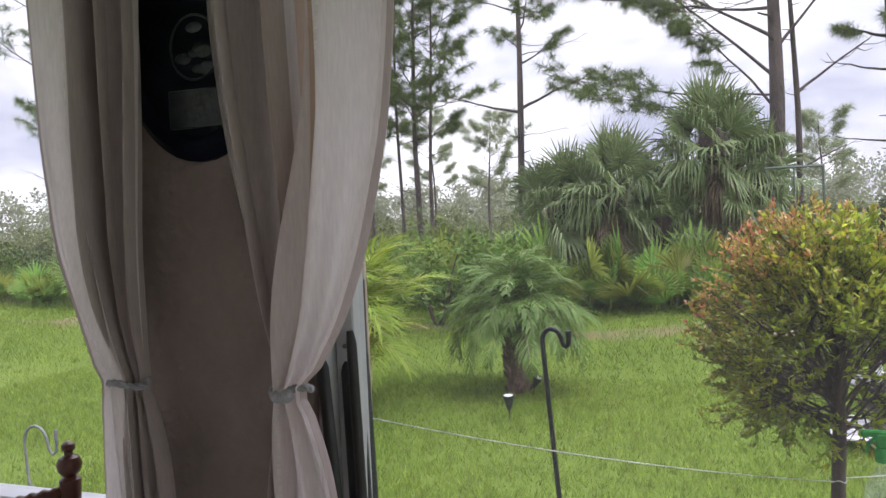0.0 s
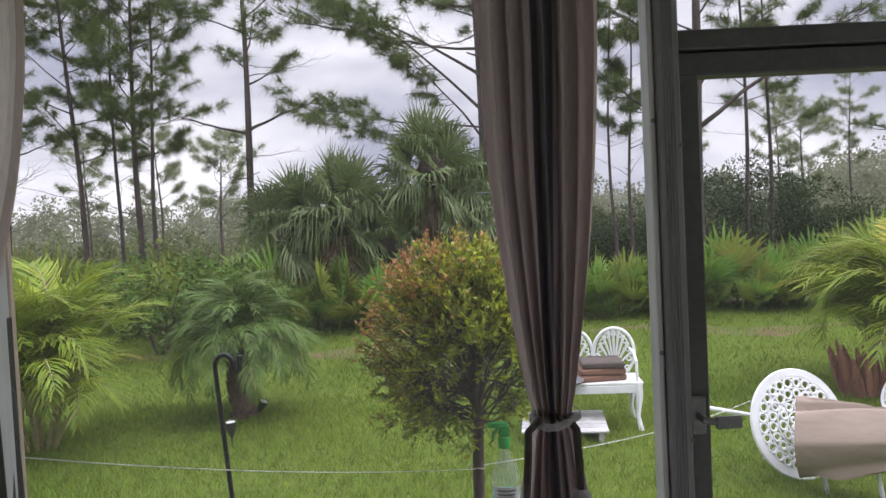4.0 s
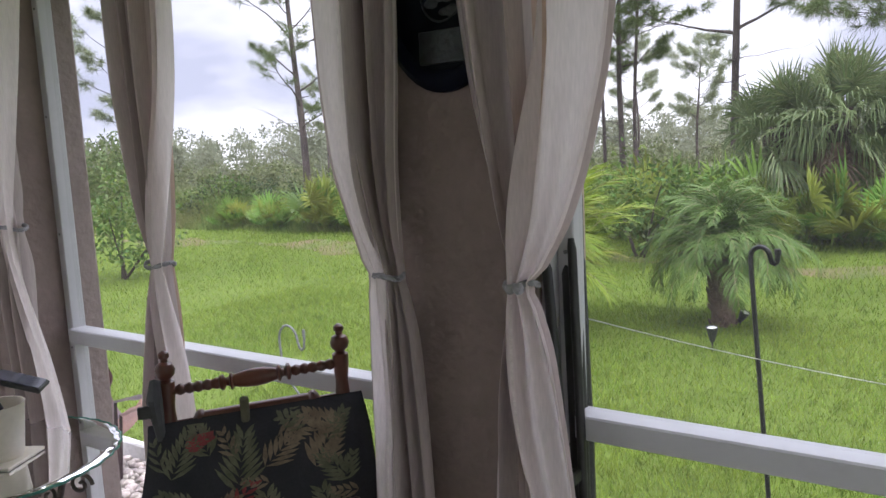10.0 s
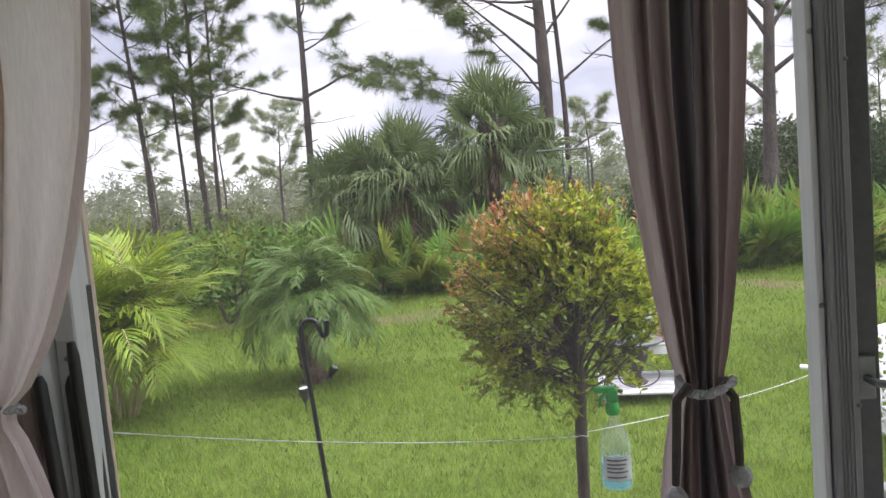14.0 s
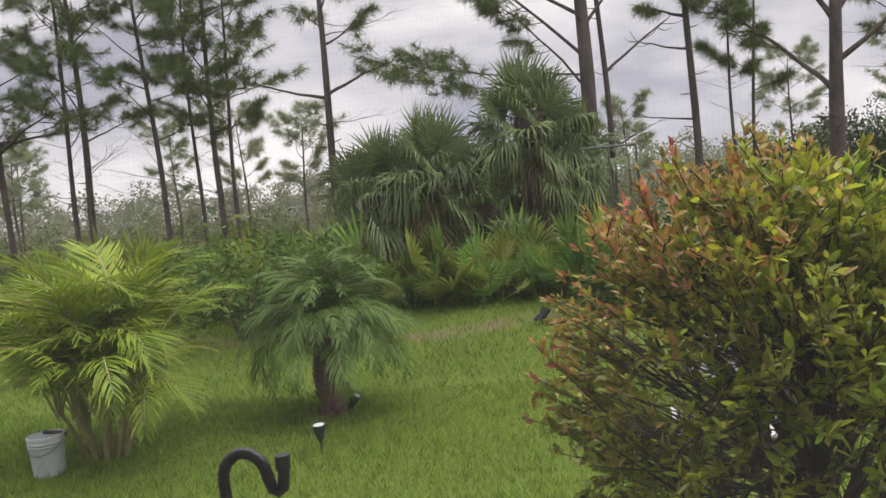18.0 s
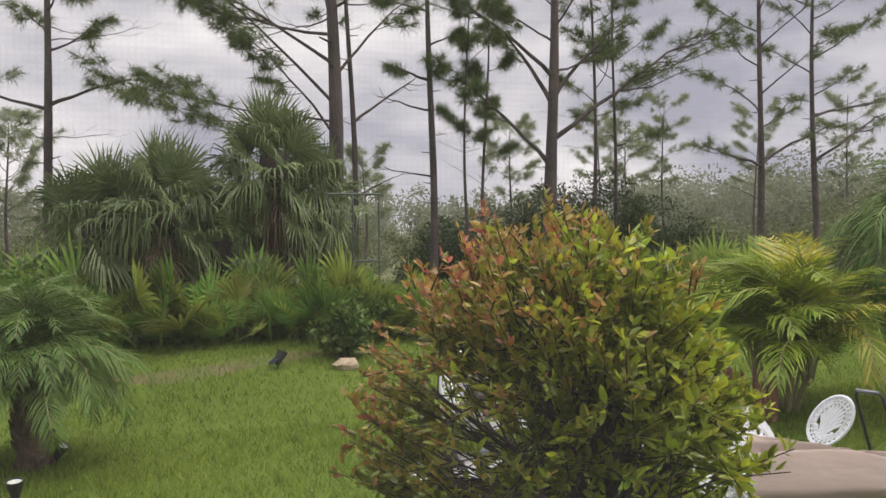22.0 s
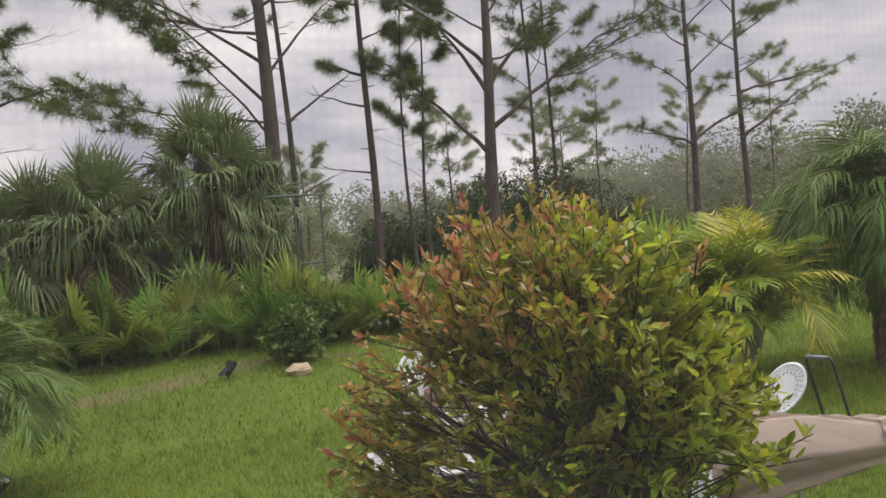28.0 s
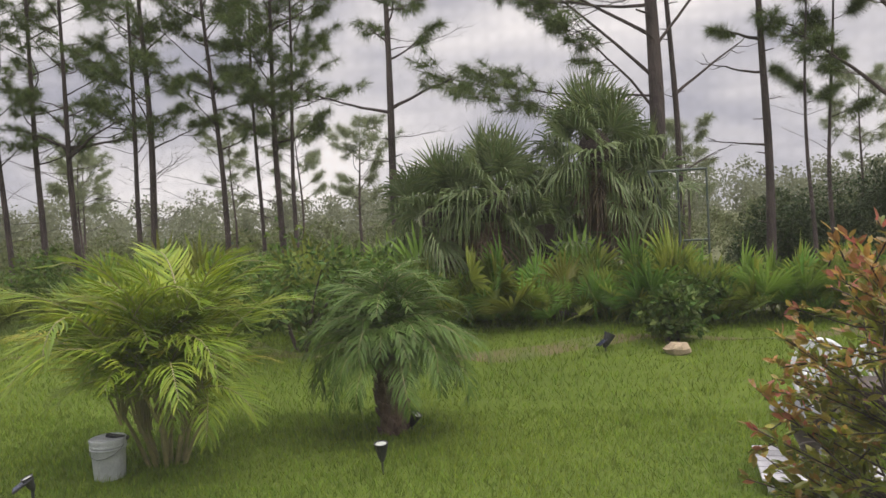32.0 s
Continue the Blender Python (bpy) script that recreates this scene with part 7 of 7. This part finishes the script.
    def printed_leaf(u0, v0, ang, ln, fronds_n, mm, wd):
        g = Geo()
        for j in range(fronds_n):
            t = (j + 1) / fronds_n
            for sd in (-1, 1):
                bu, bv = u0 + math.cos(ang) * ln * t * 0.8, v0 - math.sin(ang) * ln * t * 0.8
                a2 = ang + sd * (0.75 - 0.25 * t)
                l2 = ln * 0.42 * (1.15 - 0.6 * t)
                q = [(bu, bv)]
                for e, w in ((0.4, wd), (0.75, wd * 0.7), (1.0, 0)):
                    q.append((bu + math.cos(a2) * l2 * e - math.sin(a2) * w, bv - math.sin(a2) * l2 * e - math.cos(a2) * w))
                for e, w in ((0.75, wd * 0.7), (0.4, wd)):
                    q.append((bu + math.cos(a2) * l2 * e + math.sin(a2) * w, bv - math.sin(a2) * l2 * e + math.cos(a2) * w))
                q = [(min(0.985, max(0.015, uu)), min(0.985, max(0.015, vv))) for uu, vv in q]
                g.add([on_pad(uu, vv) for uu, vv in q], [tuple(range(6))])
        part("printed_leaf", g, mm, c)

    for (u0, v0, an, ln, k, mm, wd) in ((0.12, 0.30, 1.3, 0.26, 5, PRINTG, 0.018), (0.40, 0.42, 1.45, 0.34, 6, PRINTG, 0.02), (0.72, 0.36, 1.1, 0.30, 5, PRINTT, 0.024), (0.22, 0.62, 0.9, 0.28, 5, PRINTT, 0.02), (0.56, 0.75, 1.7, 0.34, 6, PRINTG, 0.02), (0.84, 0.72, 1.9, 0.30, 5, PRINTG, 0.02), (0.16, 0.12, 0.3, 0.14, 3, PRINTR, 0.022), (0.62, 0.62, 2.4, 0.16, 3, PRINTR, 0.024), (0.90, 0.16, 2.6, 0.22, 4, PRINTT, 0.02), (0.34, 0.90, 0.4, 0.22, 4, PRINTR, 0.024), (0.55, 0.14, 0.2, 0.24, 4, PRINTT, 0.018), (0.08, 0.80, 1.2, 0.25, 5, PRINTG, 0.02), (0.30, 0.20, 2.0, 0.22, 5, PRINTG, 0.018), (0.50, 0.30, 0.8, 0.26, 5, PRINTT, 0.018), (0.70, 0.88, 0.7, 0.26, 5, PRINTT, 0.02), (0.90, 0.45, 2.2, 0.24, 5, PRINTG, 0.018), (0.25, 0.45, 2.6, 0.2, 4, PRINTG, 0.018), (0.78, 0.22, 0.9, 0.2, 4, PRINTG, 0.018)):
        printed_leaf(u0, v0, an, ln * 1.1, k + 2, mm, wd * 0.62)
    for k in range(14):
        printed_leaf(R.uniform(0.06, 0.94), R.uniform(0.1, 0.97), R.uniform(0.2, 2.9), R.uniform(0.14, 0.26), R.randrange(4, 6), (PRINTG, PRINTT, PRINTG, PRINTT, PRINTG, PRINTR)[k % 6], 0.010)
    b = thing("shoulder_bag", "dark grey strap bag hanging from the chair post", "bag", (-1.396, 1.132, 0.02), rz=45.9)
    part("strap", Geo().tube([(0, 0.028, 1.0), (-0.02, -0.01, 1.015), (-0.02, -0.035, 0.98), (-0.012, -0.04, 0.90), (-0.006, -0.04, 0.84)], [0.010, 0.016, 0.020, 0.013, 0.010], 8), CHARCOAL, b)
    part("pouch", Geo().sphere((-0.008, -0.044, 0.70), 0.05, 14, 10, (0.62, 0.5, 2.7)), CHARCOAL, b)
    part("buckle", Geo().box(-0.035, -0.045, 0.955, 0.05, 0.012, 0.032, 0.005), BLACKPL, b)
    single("folded_towel", Geo().box(0, 0, 0.025, 0.26, 0.20, 0.05, 0.018), TOWEL, "white folded towel on the chair seat", "towel", loc=(-0.96, 1.10, 0.4475))


def hammock_chair():
    ob = thing("hammock_chair", "tan cotton hanging hammock chair on a wooden spreader bar", "hammock chair", (-2.2, -0.05, 0))
    part("spreader_bar", Geo().tube([(0, -0.90, 1.50), (0, -0.3, 1.535), (0, 0.2, 1.57), (0, 0.845, 1.612)], [0.017, 0.018, 0.018, 0.0165], 12), GREYWOOD, ob, "dark wooden spreader bar")
    for s in (-1, 1):
        y0 = 0.78 if s > 0 else -0.82
        part("hanging_rope", Geo().tube([(0, y0, 1.625 if s > 0 else 1.52), (0, y0 * 0.45, 1.885), (0, 0, 2.12)], 0.011, 8), ROPE, ob, "dark hanging rope")
        part("rope_knot", Geo().sphere((0, y0, 1.61 if s > 0 else 1.52), 0.028, 10, 8, (1, 1.5, 0.9)), ROPE, ob)
    part("hanging_rope", Geo().tube([(0, 0, 2.12), (0, 0, 2.51)], 0.012, 8), ROPE, ob)
    part("rope_loop", Geo().tube([(0.02, 0.63, 1.60), (0, 0.63, 1.632), (-0.02, 0.63, 1.60), (-0.02, 0.64, 1.42), (0.0, 0.64, 1.36)], [0.014, 0.016, 0.015, 0.017, 0.02], 8), FRINGE, ob)
    tu, ty, tz = (0, .08, .2, .35, .5, .65, .8, .92, 1), (.63, .60, .37, .12, -.05, -.2, -.45, -.66, -.70), (1.46, 1.36, 1.10, .88, .82, .88, 1.05, 1.28, 1.36)
    by, bz = (.63, .625, .60, .35, -.05, -.4, -.66, -.69, -.70), (1.46, 1.20, .70, .44, .38, .44, .70, 1.1, 1.36)
    rows = []
    for i in range(61):
        u = i / 60
        a = (np.interp(u, tu, ty), np.interp(u, tu, tz))
        b = (np.interp(u, tu, by), np.interp(u, tu, bz))
        s = math.sin(math.pi * u) ** 0.6
        row = []
        for k in range(65):
            v = k / 64
            fold = math.sin(44 * v + 3 * u) * 0.020 * (1.25 - s) + math.sin(11 * v + 9 * u) * 0.014
            off = min(1.0, max(0.0, (u - 0.22) / 0.40))
            row.append((0.30 * s * (1 - v) ** 1.3 * off - 0.28 * s * v ** 2 * off + fold, a[0] + (b[0] - a[0]) * v + 0.3 * fold, a[1] + (b[1] - a[1]) * v - 0.03 * s * math.sin(math.pi * v)))
        rows.append(row)
    part("sling", Geo().grid(rows), HAMMOCK, ob, "sagging tan cotton sling")
    R = random.Random(2)
    for k in range(14):
        q = k / 13
        x = 0.05 * (q - 0.5)
        part("side_cord", Geo().tube([(x * 0.3, 0.637, 1.40), (x, 0.634 + 0.01 * math.sin(k), 1.22), (x * 2.6, 0.615 - 0.02 * q, 0.98 - 0.3 * q)], [0.0035, 0.0035, 0.003], 5), FRINGE, ob)
    for k in range(22):
        q = k / 21
        x, z = 0.22 * (q - 0.5), 1.02 - 0.34 * R.random()
        part("fringe", Geo().tube([(x, 0.61, z), (x + R.uniform(-.01, .01), 0.625 + R.uniform(-.01, .015), z - 0.16), (x + R.uniform(-.02, .02), 0.62, z - R.uniform(0.24, 0.34))], [0.005, 0.004, 0.006], 5), FRINGE, ob, "knotted cotton fringe")
    part("care_tag", Geo().box(0.0, 0.565, 1.535, 0.002, 0.022, 0.05, 0.001), LABEL, ob, "small white cloth tag")


def wind_chime():
    ob = thing("wind_chime", "dark metal wind chime hanging by the side screen", "wind chime", (-2.6, 0.43, 0))
    part("chain", Geo().tube([(0, 0, 1.62), (0, 0, 2.51)], 0.004, 6), BLACK, ob)
    part("disc", Geo().lathe([(0.001, 1.59), (0.075, 1.59), (0.078, 1.60), (0.075, 1.61), (0.001, 1.612)], 24), GREYWOOD, ob)
    for k in range(6):
        a = k * math.pi / 3
        z1 = 1.30 - 0.03 * k
        x, y = 0.055 * math.cos(a), 0.055 * math.sin(a)
        part("chime_tube", Geo().tube([(x, y, 1.55), (x, y, z1)], 0.011, 10), STEEL, ob)
        part("chime_cord", Geo().tube([(x, y, 1.59), (x, y, 1.55)], 0.0012, 4), BLACK, ob)
    part("ball_cord", Geo().tube([(0, 0, 1.59), (0, 0, 1.20)], 0.0015, 4), BLACK, ob)
    part("glass_ball", Geo().lathe([(0.001, 1.055), (0.03, 1.062), (0.058, 1.09), (0.068, 1.125), (0.058, 1.165), (0.03, 1.192), (0.012, 1.2), (0.001, 1.205)], 24), PINKGLASS, ob, "frosted pink glass ball")


def canna(x, y, seed, n, h, label):
    R = random.Random(seed)
    ob = thing("canna_plant", label, "plant", (x, y, zat(x, y)), "red cannas")
    for k in range(n):
        az = k * 2.4 + R.uniform(-0.4, 0.4)
        bz = R.uniform(0.25, 0.72) * h
        ln, wd = R.uniform(0.34, 0.52), R.uniform(0.10, 0.15)
        el = R.uniform(0.35, 1.25)
        b = Vector((0.08 * math.cos(az), 0.08 * math.sin(az), bz))
        d = Vector((math.cos(az) * math.cos(el), math.sin(az) * math.cos(el), math.sin(el)))
        sd = Vector((-math.sin(az), math.cos(az), 0))
        nm = sd.cross(d)
        rows = []
        for i in range(9):
            s = i / 8
            w = wd * math.sin(math.pi * (0.08 + 0.92 * s) ** 0.8) * 0.5
            c = b + d * ln * s - Vector((0, 0, 0.10 * s * s)) * R.uniform(0.6, 1.3)
            rows.append([c + sd * w * q + nm * (0.22 * w * abs(q) + 0.004 * math.sin(7 * s + q * 4)) for q in (-1, -0.5, 0, 0.5, 1)])
        part("leaf", Geo().grid(rows), CANNALEAF if R.random() < 0.75 else CANNADRY, ob, "broad dark red leaf")
        if k < 7:
            part("stem", Geo().tube([(b.x * 0.4, b.y * 0.4, -0.02), (b.x * 0.7, b.y * 0.7, bz * 0.5), tuple(b)], [0.013, 0.012, 0.009], 7), CANNALEAF, ob)
    return ob


def pebble_bed():
    r = np.random.RandomState(6)
    n = 2600
    base = Geo().sphere((0, 0, 0), 1.0, 6, 4)
    bv, bf = np.array(base.v), base.f
    tri = []
    for q in bf:
        if len(q) == 4:
            tri += [(q[0], q[1], q[2]), (q[0], q[2], q[3])]
    tri = np.array(tri)
    corner = r.uniform(0, 1, n) < 0.5
    x = np.where(corner, r.uniform(-4.5, -1.4, n), r.uniform(-4.5, -3.05, n))
    y = np.where(corner, r.uniform(1.74, 2.55, n), r.uniform(-1.2, 2.5, n))
    s = r.uniform(0.012, 0.030, n)
    sc = np.stack([s * r.uniform(0.8, 1.4, n), s * r.uniform(0.8, 1.3, n), s * r.uniform(0.5, 0.8, n)], 1)
    a = r.uniform(0, 6.28, n)
    V = bv[None] * sc[:, None]
    V = np.stack([V[..., 0] * np.cos(a)[:, None] - V[..., 1] * np.sin(a)[:, None], V[..., 0] * np.sin(a)[:, None] + V[..., 1] * np.cos(a)[:, None], V[..., 2]], -1)
    V += np.stack([x, y, np.full(n, -0.215) + s * 0.4], 1)[:, None]
    F = (tri[None] + (np.arange(n) * len(bv))[:, None, None]).reshape(-1, 3)
    ob = new("pebbles", big_mesh("pebbles", V.reshape(-1, 3), F, PEBBLE))
    ob.data.polygons.foreach_set("use_smooth", [True] * len(ob.data.polygons))
    tagged(ob, "loose pale pebbles round the patio corner", "pebbles", kind="stuff")
    g = Geo().box(-2.95, 2.15, -0.26, 3.15, 0.88, 0.08, 0.01).box(-3.79, 0.22, -0.26, 1.46, 2.96, 0.08, 0.01)
    single("pebble_bed", g, GRAVELBASE, "gravel bed round the patio corner", "gravel", kind="structure")
    g = Geo().box(-2.95, 2.62, -0.21, 3.2, 0.06, 0.16, 0.01)
    single("bed_edging", g, CONCRETE, "low concrete edging of the pebble bed", "edging")


def neighbour_house():
    ob = thing("neighbour_house", "white neighbouring house with a grey shingle roof", "house", (-12.1, 2.3, LOW))
    part("wall", Geo().box(-4.0, -5.0, 1.55, 8.0, 10.0, 3.1, 0.02), HOUSEWALL, ob, "pale stucco house wall")
    part("corner_trim", Geo().box(0.02, 0.0, 1.55, 0.10, 0.10, 3.1, 0.01), HOUSEWHITE, ob)
    part("soffit", Geo().box(-3.75, -4.85, 3.15, 8.7, 10.9, 0.06, 0.01), HOUSEWHITE, ob)
    part("fascia", Geo().box(0.61, -4.85, 3.29, 0.05, 10.94, 0.22, 0.01), HOUSEWHITE, ob)
    part("fascia", Geo().box(-3.75, 0.61, 3.29, 8.74, 0.05, 0.22, 0.01), HOUSEWHITE, ob)
    part("gutter", Geo().tube([(-8, 0.69, 3.36), (0.69, 0.69, 3.36)], 0.06, 8).tube([(0.69, 0.69, 3.36), (0.69, -10, 3.36)], 0.06, 8), HOUSEWHITE, ob)
    g = Geo()
    g.add([(0.68, 0.68, 3.40), (-8.2, 0.68, 3.40), (-8.2, -10.3, 3.40), (0.68, -10.3, 3.40), (-3.76, -3.8, 5.0), (-3.76, -5.9, 5.0)], [(0, 4, 1), (0, 3, 5, 4), (2, 1, 4, 5), (3, 2, 5)])
    part("roof", g, SHINGLE, ob, "grey shingle hip roof", smooth=False)
    part("downspout", Geo().tube([(0.09, -0.22, 3.1), (0.09, -0.22, 0.35), (0.16, -0.16, 0.18), (0.45, 0.05, 0.06)], 0.045, 8), HOUSEWHITE, ob, "white metal downspout")
    part("splash_block", Geo().box(0.65, 0.15, 0.03, 0.5, 0.28, 0.06, 0.02, pose(0, 0, 0)), CONCRETE, ob)
    wn = part("window", Geo().box(0.0, -3.2, 1.7, 0.06, 1.5, 1.2, 0.01), HOUSEWHITE, ob)
    part("pane", Geo().box(0.032, -3.2, 1.7, 0.01, 1.3, 1.0, 0.003), PANEL, wn)


topiary()
spray_bottle()
line_string()
shepherd_hook(-0.182, 2.10, 1.300, 0.68, "black shepherd hook standing close to the screen", BLACK, 0.0065)
shepherd_hook(-3.02, 3.0, 0.645, 2.1, "grey garden hook standing in the lawn", HOOKGREY, 0.007)
solar_spot(-1.505, 6.78, 0.12, -90, 7, "black garden spotlight aimed at the palm", size=1.35)
solar_spot(-3.33, 5.43, 0.38, 40, -20, "black solar spotlight on a tall stake", panel=True, size=0.9)
solar_spot(0.32, 10.4, 0.07, 30, 28, "black spotlight on the lawn bank", panel=True, size=1.7)
solar_spot(-1.53, 7.96, 0.06, 160, -30, "black spotlight under the date palm", size=1.3)
solar_spot(6.74, 6.40, 0.06, 120, 10, "small dark spotlight beside the double palm", panel=True)
solar_spot(7.07, 5.21, 0.09, 200, 20, "solar spotlight with a pale panel in the lawn", panel=True, size=1.2)
bucket()
pole_frame()
rock(1.12, 10.28, 0.21, 3)
bench()
tipped_table()
garden_chair(3.815, 5.69, -66, "white iron garden chair behind the covered umbrella")
covered_umbrella()
hand_truck()
urn()
stump()
wall_plaque()
black_stand()
glass_table()
wood_chair()
hammock_chair()
wind_chime()
canna(-3.80, 1.42, 5, 24, 1.40, "dark red canna with broad leaves outside the corner")
canna(-3.75, 2.30, 6, 8, 0.92, "small dark red canna beside the column")
single("garden_stake", Geo().tube([(0, 0, -0.05), (0, 0, 1.0)], 0.010, 8), GREENMETAL, "thin green garden stake", "stake", loc=(-3.9, 1.22, LOW))
pebble_bed()
neighbour_house()
for k, (cx, cy) in enumerate(((-0.36, 3.42), (-0.20, 3.46), (0.56, 3.40))):
    shrub("coleus_plant", cx, cy, 0.09, 0.08, 0.34, 400 + k, LEAFORANGE if k != 1 else LEAFLIME, "small yellow and pink foliage plant by the screen", leaf=0.035, per=16, clumps=16, category="plant", stems=4, group="small plants by the screen")
